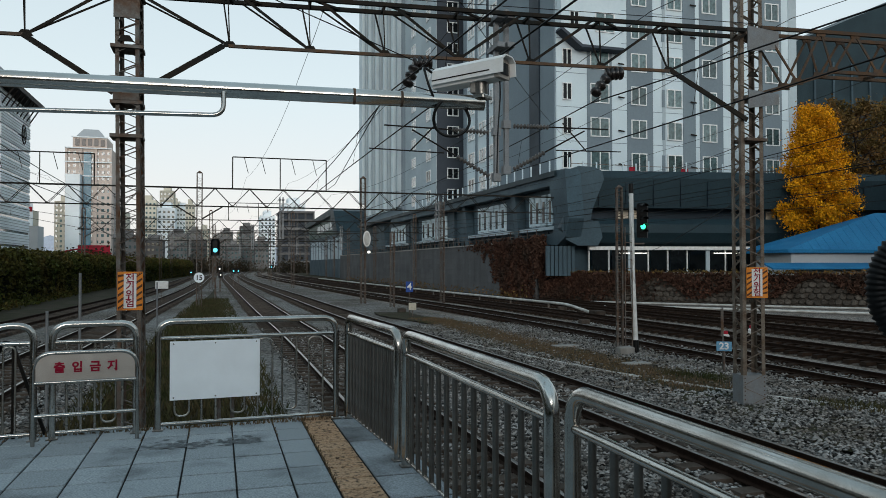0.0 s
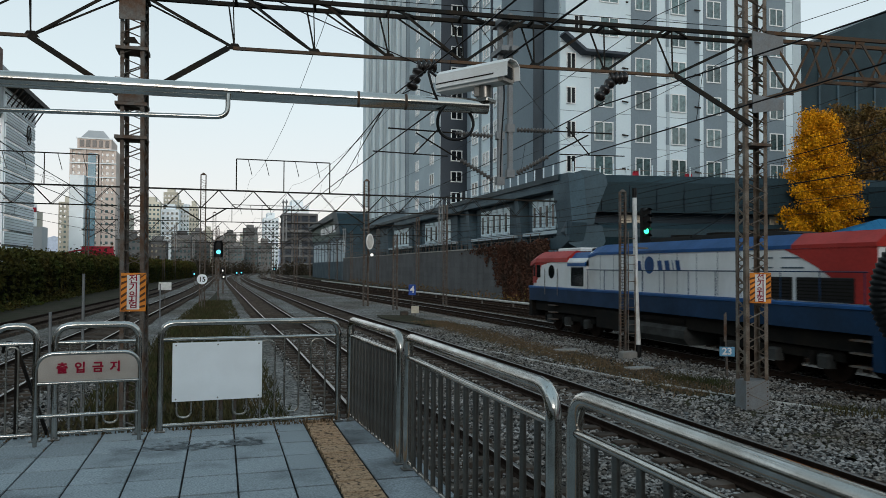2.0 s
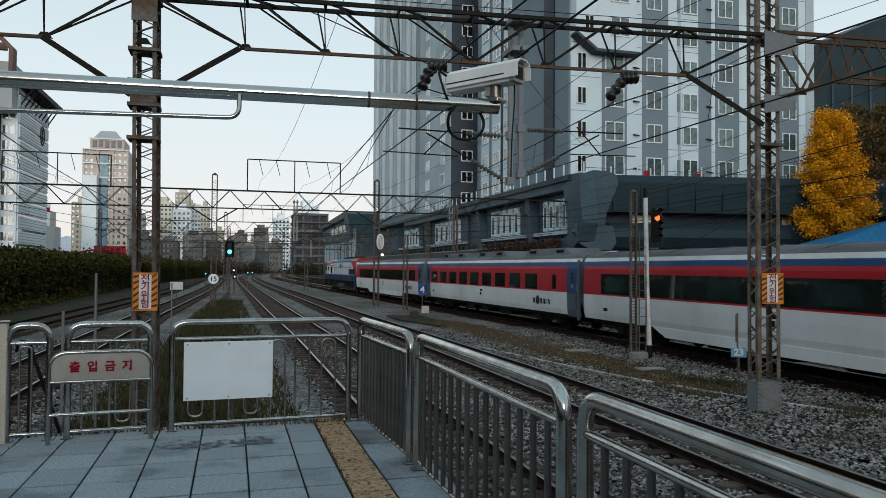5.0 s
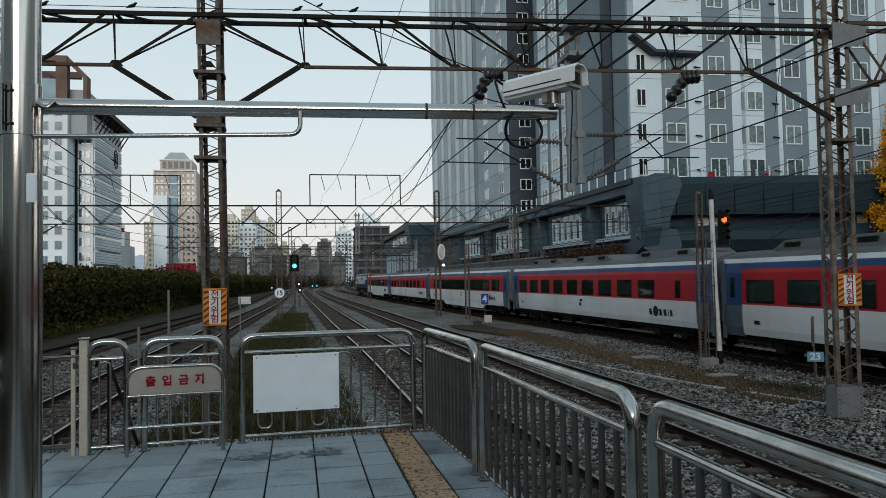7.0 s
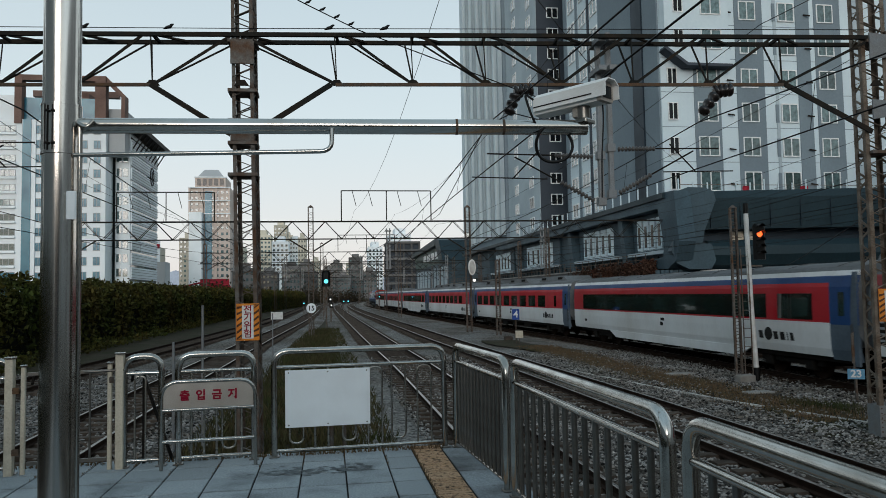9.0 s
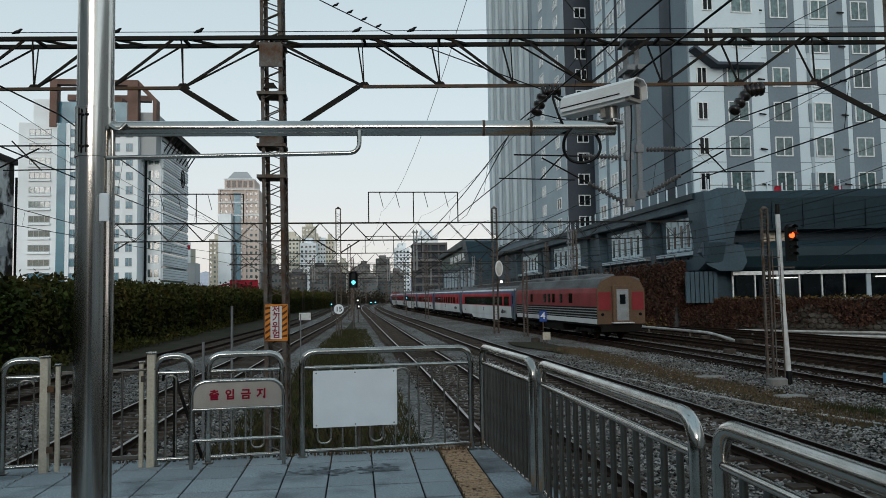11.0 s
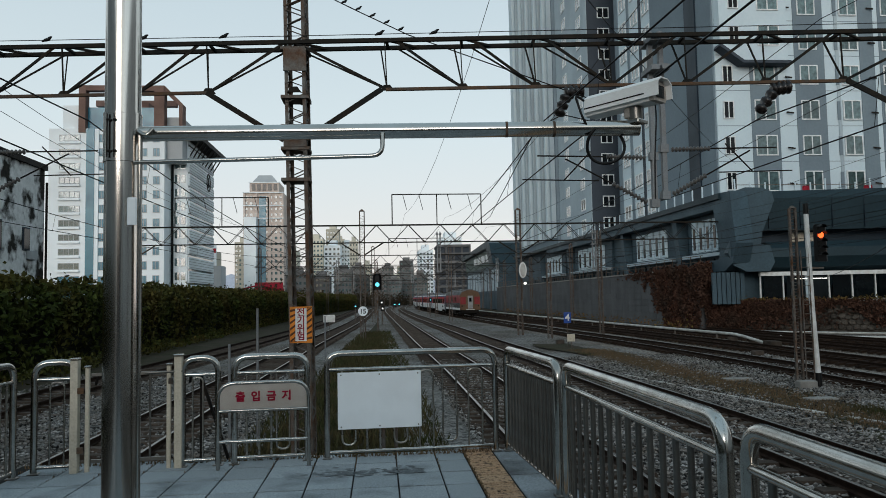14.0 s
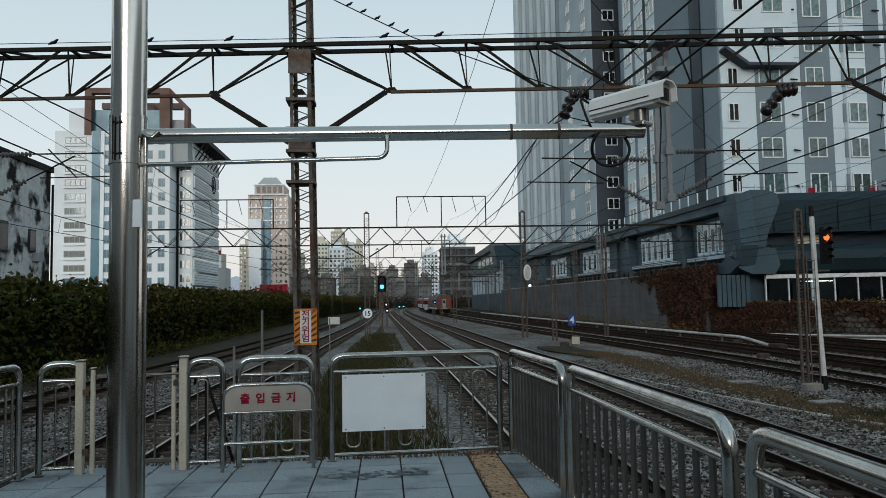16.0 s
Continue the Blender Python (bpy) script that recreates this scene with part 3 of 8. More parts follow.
for cx, cy in ((11.9, 17.5), (12.6, 12.6), (13.0, 11.8), (12.3, 16.6)):
    tufts(500, int(cx * 10 + cy), lambda r, cx=cx, cy=cy: (cx + r.normal(0, 0.3), cy + r.normal(0, 0.35), BED_Z + 0.02), 0.14, GREEN_WEED, "low green weeds growing in the ballast", 0.02)

# ---- platform ----
PX0, PX1, PY1 = -3.72, 1.66, 8.2
slab = Mesh().box(PX0, PX1, -14, PY1, -1.45, -0.032)
platform = single("platform", slab, CONCRETE, "high concrete station platform end", kind="structure")
part("bedding", Mesh().box(PX0 + 0.01, PX1 - 0.01, -14, PY1 - 0.012, -0.032, -0.012), TILE_JOINT, platform)
rng = random.Random(3)


def paver(name, x0, x1, y0, y1, material, drop=0.0):
    m = Mesh().soft_box(-(x1 - x0) / 2 + 0.007, (x1 - x0) / 2 - 0.007, -(y1 - y0) / 2 + 0.013, (y1 - y0) / 2 - 0.013, -0.03, 0, 0.004)
    key = (name, round(x1 - x0, 3), round(y1 - y0, 3))
    if key not in PAVERS:
        PAVERS[key] = m.data(name, material)
    part(name, PAVERS[key], material, platform, m=pose((x0 + x1) / 2, (y0 + y1) / 2, drop + rng.uniform(-0.003, 0.001), rng.uniform(-0.12, 0.12), rng.uniform(-0.12, 0.12), rng.uniform(-0.15, 0.15)))


PAVERS = {}
cols = [0.855] + [0.55 - 0.41 * k for k in range(11)]
for x1, x0 in zip(cols, cols[1:]):
    for k in range(18):
        y1 = PY1 - 0.035 - 0.49 * k
        paver("paving_tile", x0, x1, y1 - 0.49, y1, TILE)
for k in range(28):
    paver("tactile_tile", 0.86, 1.17, PY1 - 0.03 - 0.3 * (k + 1), PY1 - 0.03 - 0.3 * k, OCHRE, 0.002)
for k in range(15):
    paver("edge_slab", 1.175, PX1, PY1 - 0.03 - 0.6 * (k + 1), PY1 - 0.03 - 0.6 * k, EDGE_TILE, -0.003)
ribs = Mesh()
for k in range(28):
    for i in range(4):
        yy = PY1 - 0.03 - 0.3 * k - 0.0375 - 0.075 * i
        ribs.soft_box(0.885, 1.145, yy - 0.012, yy + 0.012, -0.002, 0.0045, 0.002)
part("tactile_ribs", ribs, OCHRE, platform, "worn ochre guide ribs")
tufts(900, 71, lambda r: (r.uniform(PX0 + 0.1, 1.2), 7.98 + abs(r.normal(0, 0.06)), 0.0), 0.05, GRASS, "dry weeds and litter along the fence foot", 0.012)
tufts(260, 72, lambda r: (0.862 + r.normal(0, 0.006), 8.1 - 2.6 * r.random() ** 2, 0.0), 0.03, GRASS, "small dry weeds in a paving joint", 0.010)
tufts(300, 73, lambda r: (0.55 - 0.41 * r.integers(0, 11) + r.normal(0, 0.006), 8.1 - 0.8 * r.random() ** 2, 0.0), 0.025, GRASS, "small dry weeds in paving joints", 0.010)
SMUDGE = surface("trodden_dirt", (0.17, 0.185, 0.19), 0.8, second=(0.10, 0.107, 0.11), mix=0.5, scale=9, fine=60, fine_mix=0.4, bump=0.1, ground=True)
for seed, cx, cy, lx, ly in ((1, -0.25, 7.25, 0.45, 0.18), (2, 0.22, 7.28, 0.22, 0.15)):
    r4 = np.random.default_rng(seed)
    flecks = Mesh()
    for i in range(110):
        fx, fy, fr = cx + r4.normal(0, lx * 0.5), cy + r4.normal(0, ly * 0.5), r4.uniform(0.004, 0.022)
        flecks.add([(fx + fr * 1.8 * math.cos(a), fy + fr * math.sin(a), 0.003 + i * 0.00003) for a in (k * 1.0472 + fr * 90 for k in range(6))], [(0, 1, 2, 3, 4, 5)])
    single("dirt_smudge", flecks, SMUDGE, "dark smudge of dirt trodden into the paving", "dirt", kind="stuff")
# unseen canopy and wall, added behind the camera to darken the steel's reflections
canopy = thing("platform_canopy", "grey steel canopy on round columns, unseen, added to darken reflections", "canopy")
part("roof", Mesh().soft_box(-4.6, 2.6, -60, -5.2, 3.5, 3.9, 0.05), OFFICE_GREY, canopy)
part("fascia", Mesh().box(-4.65, 2.65, -5.2, -5.1, 3.3, 3.95), CLAD_MID, canopy)
for k in range(4):
    part("column", Mesh().tube([(-1.0, -6.0 - 2.6 * k, 0), (-1.0, -6.0 - 2.6 * k, 3.5)], 0.12, 14), GALV, canopy)
part("back_wall", Mesh().box(-4.4, 2.4, -14.3, -14.0, -1.4, 3.5), CLAD_MID, canopy)
part("rear_paving", Mesh().soft_box(PX0 + 0.02, 1.17, -13.9, -0.66, -0.03, -0.002, 0.004), TILE, platform)

# ---- fences round the platform end ----
FENCE_H = 1.08


def panel(p, q, bars, loops=(), mid=0.165, low=0.06, r=0.032, label="", group="platform fence panels", material=None, bar=0.0125, inner=0.019):
    """A stainless steel fence panel: a bent outer tube, an inner rail, a foot rail and upright bars between p and q."""
    (x0, y0), (x1, y1) = p, q
    length = math.hypot(x1 - x0, y1 - y0)
    fence = thing("fence_panel", label or "stainless steel platform fence panel with rounded corners", "fence", group,
                  m=pose(x0, y0, 0, 0, 0, math.degrees(math.atan2(y1 - y0, x1 - x0))))
    mat = material or STEEL
    part("top_rail", Mesh().tube(bend([(0, 0, 0), (0, 0, FENCE_H), (length, 0, FENCE_H), (length, 0, 0)], 0.15, 7), r, 12), mat, fence)
    part("inner_rail", Mesh().tube([(0, 0, FENCE_H - mid), (length, 0, FENCE_H - mid)], inner, 12), mat, fence)
    part("foot_rail", Mesh().tube([(0, 0, low), (length, 0, low)], 0.017, 10), mat, fence)
    taken = []
    for a, w, up in loops:
        top, bottom = FENCE_H - mid, low
        if up:
            pts = [(a, 0, bottom), (a, 0, top - 0.03), (a + w, 0, top - 0.03), (a + w, 0, bottom)]
        else:
            pts = [(a, 0, top), (a, 0, bottom + 0.07), (a + w, 0, bottom + 0.07), (a + w, 0, top)]
        part("loop_bar", Mesh().tube(bend(pts, w * 0.5, 6), 0.010, 8), BAR_STEEL, fence)
        taken.append((a - 0.02, a + w + 0.02))
    step = length / (bars + 1)
    # stout uprights take the darker steel, its colour holding reflections of dark ground
    rod = STEEL_DARK if bar > 0.015 else BAR_STEEL
    bar_data = Mesh().tube([(0, 0, low), (0, 0, FENCE_H - mid)], bar, 10).data("upright_bar", rod)
    for k in range(1, bars + 1):
        x = k * step
        if not any(a < x < b for a, b in taken):
            part("upright_bar", bar_data, rod, fence, m=Matrix.Translation((x, 0, 0)))
    for x in (0, length):
        part("base_plate", Mesh().soft_box(x - 0.05, x + 0.05, -0.05, 0.05, 0, 0.012, 0.004), STEEL_DARK, fence)
    return fence


STOUT = {"r": 0.039, "bar": 0.0185, "inner": 0.024}
# the front of the platform end
front = panel((-0.57, 7.96), (1.22, 8.06), 12, [(0.155, 0.14, False), (0.70, 0.14, False), (0.97, 0.15, True), (1.22, 0.15, False), (1.50, 0.15, True)], label="stainless steel fence panel that carries a blank white board")
panel((-1.50, 7.86), (-0.77, 7.92), 5, [(0.42, 0.13, False)])
panel((-2.01, 7.83), (-1.66, 7.85), 1, [(0.1, 0.1, True)], label="narrow stainless steel fence panel beside the gate")
panel((-3.40, 7.72), (-3.02, 7.78), 0, [(0.14, 0.13, True)], label="narrow stainless steel fence panel beside the gate")
# the eastern side, along the track
panel((1.35, 8.04), (1.46, 6.16), 13, **STOUT)
panel((1.48, 5.97), (1.52, 3.26), 14, **STOUT)
panel((1.53, 3.06), (1.52, 0.3), 14, **STOUT)
panel((1.52, 0.1), (1.50, -2.7), 14, **STOUT)
# the western side
panel((-3.52, 7.55), (-3.60, 5.3), 18)
panel((-3.60, 5.1), (-3.62, 2.6), 18)
panel((-3.62, 2.4), (-3.62, -0.2), 18)

# the blank white board on the front panel
board = thing("notice_board", "blank white notice board bolted to the fence", "board", m=pose(-0.57, 7.96, 0, 0, 0, 3.2))
part("panel", Mesh().soft_box(0.11, 0.985, -0.055, -0.037, 0.30, 0.885, 0.004), WHITE_BOARD, board)
for bx in (0.145, 0.545, 0.95):
    for bz in (0.325, 0.86):
        part("bolt", Mesh().tube([(bx, -0.056, bz), (bx, -0.062, bz)], 0.008, 8), STEEL_DARK, board)

# the gate of cream steel between two square posts
gate = thing("gate", "closed steel gate between cream painted posts with a sliding bolt", "gate")
for gx, gy, h, w in ((-3.02, 7.73, 1.10, 0.075), (-2.905, 7.745, 1.02, 0.04), (-2.135, 7.80, 1.02, 0.04), (-2.04, 7.80, 1.11, 0.075)):
    post = part("post", Mesh().soft_box(gx - w / 2, gx + w / 2, gy - w / 2, gy + w / 2, 0.0, h, 0.006), CREAM, gate)
    if h > 1:
        part("cap", Mesh().soft_box(gx - w / 2 - 0.008, gx + w / 2 + 0.008, gy - w / 2 - 0.008, gy + w / 2 + 0.008, h, h + 0.02, 0.006), STEEL, post)
part("top_rail", Mesh().bar((-2.87, 7.75, 0.95), (-2.16, 7.80, 0.95), 0.025, 0.03), STEEL_DARK, gate)
part("foot_rail", Mesh().bar((-2.87, 7.75, 0.10), (-2.16, 7.80, 0.10), 0.025, 0.035), STEEL_DARK, gate)
for k in range(1, 4):
    gx = -2.9 + 0.78 * k / 4
    part("upright_bar", Mesh().tube([(gx, 7.745 + 0.014 * k, 0.10), (gx, 7.745 + 0.014 * k, 0.95)], 0.011, 8), STEEL_DARK, gate)
part("slide_bolt", Mesh().tube([(-2.36, 7.765, 0.95), (-2.0, 7.775, 0.96)], 0.011, 8), STEEL_DARK, gate)
part("padlock", Mesh().soft_box(-2.125, -2.085, 7.73, 7.76, 0.84, 0.9, 0.008), RUSTY, gate)
for gz in (0.22, 0.80):
    part("hinge", Mesh().soft_box(-2.985, -2.925, 7.685, 7.71, gz - 0.03, gz + 0.03, 0.005), RUSTY, gate)

# a dark iron stay that leans behind the gate, and another beyond it
for sx in (-1.86, -2.80):
    stay = thing("brace", "dark iron raking stay behind the fence", "brace", "raking stays")
    part("raker", Mesh().bar((sx, 8.0, 0.86), (sx + 0.26, 8.12, -0.03), 0.03, 0.03), DARK_IRON, stay)
    part("upright", Mesh().bar((sx, 8.0, 0.9), (sx, 8.0, 0.0), 0.03), DARK_IRON, stay)
    part("hook", Mesh().tube(bend([(sx - 0.12, 8.0, 0.82), (sx - 0.1, 8.0, 0.93), (sx, 8.0, 0.9)], 0.05), 0.014, 8), DARK_IRON, stay)

# the standing no-entry barrier with a plaque
bar_m = pose(-1.61, 7.60, 0, 0, 0, 4.5)
barrier = thing("no_entry_barrier", "stainless steel barrier with a no entry plaque in red Korean letters", "barrier", m=bar_m)
W = 0.88
part("outer_tube", Mesh().tube(bend([(0, 0, 0), (0, 0, 0.84), (W, 0, 0.84), (W, 0, 0)], 0.17, 8), 0.019, 12), STEEL, barrier)
for z in (0.57, 0.27):
    part("cross_rail", Mesh().tube([(0, 0, z), (W, 0, z)], 0.016, 10), STEEL, barrier)
arch = [(0.02, 0.585)] + [(p.x, p.z) for p in bend([(0.02, 0, 0.585), (0.02, 0, 0.825), (W - 0.02, 0, 0.825), (W - 0.02, 0, 0.585)], 0.15, 8)][1:-1] + [(W - 0.02, 0.585)]
plaque = part("plaque", Mesh().prism(arch, "y", -0.008, 0.008), PLAQUE, barrier, "brushed metal plaque")
for k, word in enumerate("출입금지"):
    lettering("letter", word, 0.105, RED_LETTER, plaque, pose(0.215 + 0.15 * k, -0.011, 0.70, 90, 0, 0), 0.004)

# ---- overhead line gantries ----
def lattice_mast(x, y, z0, z1, w, angle, material, label, group="lattice masts", cap=False, box_to=None, fine_lace=False, lean=0.0, deep=None):
    """A square lattice mast of four angle legs with zigzag lacing on each side and stay plates."""
    mast = thing("lattice_mast", label, "mast", group, m=pose(x, y, z0, 0, lean, angle))
    h = z1 - z0
    s = w / 2
    v = (deep or w) / 2
    a = max(0.05, w * 0.16)
    for i, j in ((-1, -1), (1, -1), (1, 1), (-1, 1)):
        leg = Mesh()
        leg.bar((i * s, j * (v - a / 2), 0), (i * s, j * (v - a / 2), h), 0.010, a, up=(0, 1, 0))
        leg.bar((i * (s - a / 2), j * v, 0), (i * (s - a / 2), j * v, h), a, 0.010, up=(0, 1, 0))
        part("leg", leg, material, mast)
    bay = w * 0.95
    n = int(h / bay)
    for side in range(4):
        lace = Mesh()
        for k in range(n):
            za, zb = k * bay + 0.05, (k + 1) * bay
            half = s if side % 2 == 0 else v
            u0, u1 = (-half, half) if side < 2 else (half, -half)
            m = za + (zb - za) / 2
            for p, q in (((u0, za), (u1, m)), ((u1, m), (u0, zb))):
                d = (v if side % 2 == 0 else s) - 0.004
                pt = {0: lambda u, z: (u, -d, z), 1: lambda u, z: (d, u, z), 2: lambda u, z: (u, d, z), 3: lambda u, z: (-d, u, z)}[side]
                size = (0.045, 0.012) if side % 2 == 0 else (0.012, 0.045)
                if fine_lace:
                    part("lacing_bar", Mesh().bar(pt(*p), pt(*q), *size), material, mast)
                else:
                    lace.bar(pt(*p), pt(*q), *size)
        if not fine_lace:
            tagged(part("lacing", lace, material, mast), kind="stuff")
    if box_to:
        box = Mesh()
        box.box(-s - 0.012, s + 0.012, -v - 0.012, v + 0.012, -0.1, box_to)
        plate = part("base_casing", box, LIGHT_GALV, mast, "riveted base casing")
        rivets = Mesh()
        for k in range(int(box_to / 0.09)):
            for u in (-s + 0.03, s - 0.03):
                rivets.box(u - 0.012, u + 0.012, -v - 0.022, -v - 0.012, 0.05 + k * 0.09, 0.074 + k * 0.09)
        part("rivets", rivets, RUSTY, plate)
    if cap:
        part("cap", Mesh().loft([[(-s, -s, h), (s, -s, h), (s, s, h), (-s, s, h)], [(-0.03, -0.03, h + w * 0.4), (0.03, -0.03, h + w * 0.4), (0.03, 0.03, h + w * 0.4), (-0.03, 0.03, h + w * 0.4)]]), material, mast)
    return mast


def truss(name, a, b, nodes, z0, z1, depth, material, label, kind_legs=(), angle_bar=0.042, boom=0.075, towards=None, lower=None):
    """A box truss beam from a to b; nodes are distances along it where the web bars meet the lower boom."""
    (x0, y0), (x1, y1) = a, b
    length = math.hypot(x1 - x0, y1 - y0)
    beam = thing(name, label, "truss beam", "gantry beams", m=pose(x0, y0, 0, 0, 0, math.degrees(math.atan2(y1 - y0, x1 - x0))))
    for d in (-depth / 2, depth / 2):
        part("top_boom", Mesh().bar((0, d, z1), (length, d, z1), 0.07, boom), material, beam)
        low = d if towards is None else -depth / 2 + 0.02
        if towards is None or d < 0:
            for s0, s1 in lower or ((0, length),):
                part("bottom_boom", Mesh().bar((s0, low, z0), (s1, low, z0), 0.06, boom * 0.75), RUSTY if towards else material, beam)
        for p, q in zip(nodes, nodes[1:]):
            if towards is None:
                mid = (p + q) / 2
                part("web_bar", Mesh().bar((p, d, z0), (mid, d, z1), 0.02, angle_bar), material, beam)
                part("web_bar", Mesh().bar((mid, d, z1), (q, d, z0), 0.02, angle_bar), material, beam)
            elif q - p < 1.75 or q - p > 4:
                lo, hi = (p, q) if towards((p + q) / 2) > 0 else (q, p)
                part("web_bar", Mesh().bar((lo, low, z0), (hi + (0.16 if hi < lo else -0.16), d, z1), 0.02, angle_bar * (1.25 if d < 0 else 0.8)), material, beam)
            else:
                lo, hi = (p, q) if towards((p + q) / 2) > 0 else (q, p)
                part("web_bar", Mesh().bar((lo, low, z0), (hi, d, z1), 0.02, angle_bar * (1.25 if d < 0 else 0.8)), material, beam)
        if towards is not None:
            for p in nodes:
                if not any(abs(p - t) < 0.3 for t, _ in kind_legs):
                    part("web_post", Mesh().bar((p - 0.09 - d * 0.25, d, z1), (p, low, z0), 0.02, angle_bar * 0.8), material, beam)
        for p in nodes if towards is None or d < 0 else ():
            part("gusset", Mesh().prism([(p - 0.14, z0 - 0.02), (p + 0.14, z0 - 0.02), (p + 0.06, z0 + 0.09), (p - 0.06, z0 + 0.09)], "y", low - 0.012, low + 0.012), material, beam)
    cross = Mesh()
    for p in nodes:
        if towards is None:
            cross.bar((p, -depth / 2, z0), (p, depth / 2, z0), 0.05)
        cross.bar((p, -depth / 2, z1), (p, depth / 2, z1), 0.05)
        cross.bar((p, -depth / 2, z1), (p + 0.6, depth / 2, z1), 0.04)
    part("cross_bars", cross, material, beam)
    for p, side in kind_legs:
        for d in (-depth / 2,):
            part("knee_brace", Mesh().bar((p + side * (1.95 if lower and p > 25 else 1.68), d, z0), (p + side * 0.2, d, z0 - 0.95), 0.03, 0.10), material, beam)
    return beam


# the near gantry: a mast beyond the platform end and one between the second and third tracks
GY = lambda x: 14.5 - (x + 1.58) * 0.085
lattice_mast(-1.47, GY(-1.58), -1.45, 9.5, 0.40, -6, GALV, "tall grey riveted lattice mast with rust streaks", fine_lace=True, lean=-0.7)
lattice_mast(10.90, GY(10.95) + 0.02, -1.45, 9.5, 0.52, -4.9, WORN_GALV, "tall grey lattice mast with a plated base", box_to=0.75, fine_lace=True, deep=0.36)
L0 = (-18.0, GY(-18.0))
u = lambda x: (x - L0[0]) / math.cos(math.atan(0.085))
xs_left = [-17.2, -15.8, -14.4, -13.0, -11.6, -10.2, -8.8, -7.4, -6.0, -4.6, -3.22]
xs_right = [0.2, 1.65, 3.05, 4.5, 5.95, 7.45, 8.95]
web_nodes = [u(x) for x in xs_left] + [u(-1.58)] + [u(x) for x in xs_right] + [u(10.9)]


def web_side(s):
    """Whether the diagonals rise to the right at a place along the near beam."""
    x = L0[0] + s
    return 1 if -10.5 < x < -1.58 or x > 4.4 else -1


truss("gantry_beam", L0, (11.0, GY(11.0)), web_nodes, 5.66, 6.62, 0.45, BEAM, "dark weathered steel truss gantry beam over the tracks",
      [(u(-1.58), -1), (u(-1.58), 1), (u(10.95), -1)], towards=web_side, lower=((0, u(-3.2)), (u(0.18), u(8.97))))
east = thing("gantry_beam", "rusty brown steel truss gantry beam with an arched foot", "truss beam", "gantry beams", m=pose(11.2, GY(11.2), 0, 0, 0, -4.9))
low_line = [(-0.1, 5.30), (0.75, 5.55), (1.65, 5.84), (15.8, 5.84)]
web = [(0.75, 5.55, 1.36), (1.65, 5.84, 2.22)] + [(2.8 + 1.1 * k, 5.84, 3.3 + 1.1 * k) for k in range(11)]
for d in (-0.225, 0.225):
    part("top_boom", Mesh().bar((-0.1, d, 6.70), (15.8, d, 6.70), 0.07, 0.075), RUSTY, east)
    for p, q in zip(low_line, low_line[1:]):
        part("bottom_boom", Mesh().bar((p[0], d, p[1]), (q[0], d, q[1]), 0.06, 0.07), RUSTY, east)
    part("web_bar", Mesh().bar((0.1, d, 6.5), (0.75, d, 5.58), 0.02, 0.05), RUSTY, east)
    for i, (s0, z0, s1) in enumerate(web):
        part("web_bar", Mesh().bar((s0, d, z0), (s1, d, 6.70), 0.02, 0.05), RUSTY, east)
        part("gusset", Mesh().prism([(s0 - 0.16, z0 - 0.05), (s0 + 0.16, z0 - 0.03), (s0 + 0.10, z0 + 0.11), (s0 - 0.10, z0 + 0.11)], "y", d - 0.014, d + 0.014), RUSTY, east)
        part("gusset", Mesh().prism([(s1 - 0.15, 6.74), (s1 + 0.15, 6.74), (s1 + 0.10, 6.60), (s1 - 0.10, 6.60)], "y", d - 0.014, d + 0.014), RUSTY, east)
        if i + 1 < len(web):
            part("web_bar", Mesh().bar((s1, d, 6.70), (web[i + 1][0], d, web[i + 1][1]), 0.02, 0.05), RUSTY, east)
for s0, z0, s1 in web:
    part("cross_bar", Mesh().bar((s0, -0.225, z0), (s0, 0.225, z0), 0.05), RUSTY, east)
lattice_mast(27.2, GY(27.2), -1.45, 9.0, 0.42, -4.9, GALV, "tall grey lattice mast at the far side of the tracks")
lattice_mast(-18.2, GY(-18.2), -1.45, 9.0, 0.42, -4.9, GALV, "tall grey lattice mast at the far side of the tracks")
# collars and plates on the near masts
for mx, zs in ((-1.58, (3.95, 4.55, 4.98, 5.55, 6.5)), (10.95, (4.3, 5.2, 6.55))):
    for z in zs:
        single("mast_collar", Mesh().box(mx - 0.27, mx + 0.27, GY(mx) - 0.25, GY(mx) + 0.25, z - 0.03, z + 0.03), GALV, "steel clamp collar round the lattice mast", "collar", "mast collars")
for z0, z1 in ((4.58, 4.95), (6.05, 6.5)):
    single("mast_plate", Mesh().soft_box(-1.80, -1.36, GY(-1.58) - 0.26, GY(-1.58) - 0.23, z0, z1, 0.01), GALV, "riveted steel stay plate on the lattice mast", "plate", "mast plates")
for x0, x1, z0, z1 in ((10.72, 11.5, 6.15, 6.7), (10.72, 11.5, 4.95, 5.35)):
    single("mast_plate", Mesh().prism([(x0, z0), (x1, z0 + 0.12), (x1, z1 - 0.06), (x0, z1)], "y", GY(10.95) - 0.275, GY(10.95) - 0.245), LIGHT_GALV, "riveted steel gusset plate on the lattice mast", "plate", "mast plates")


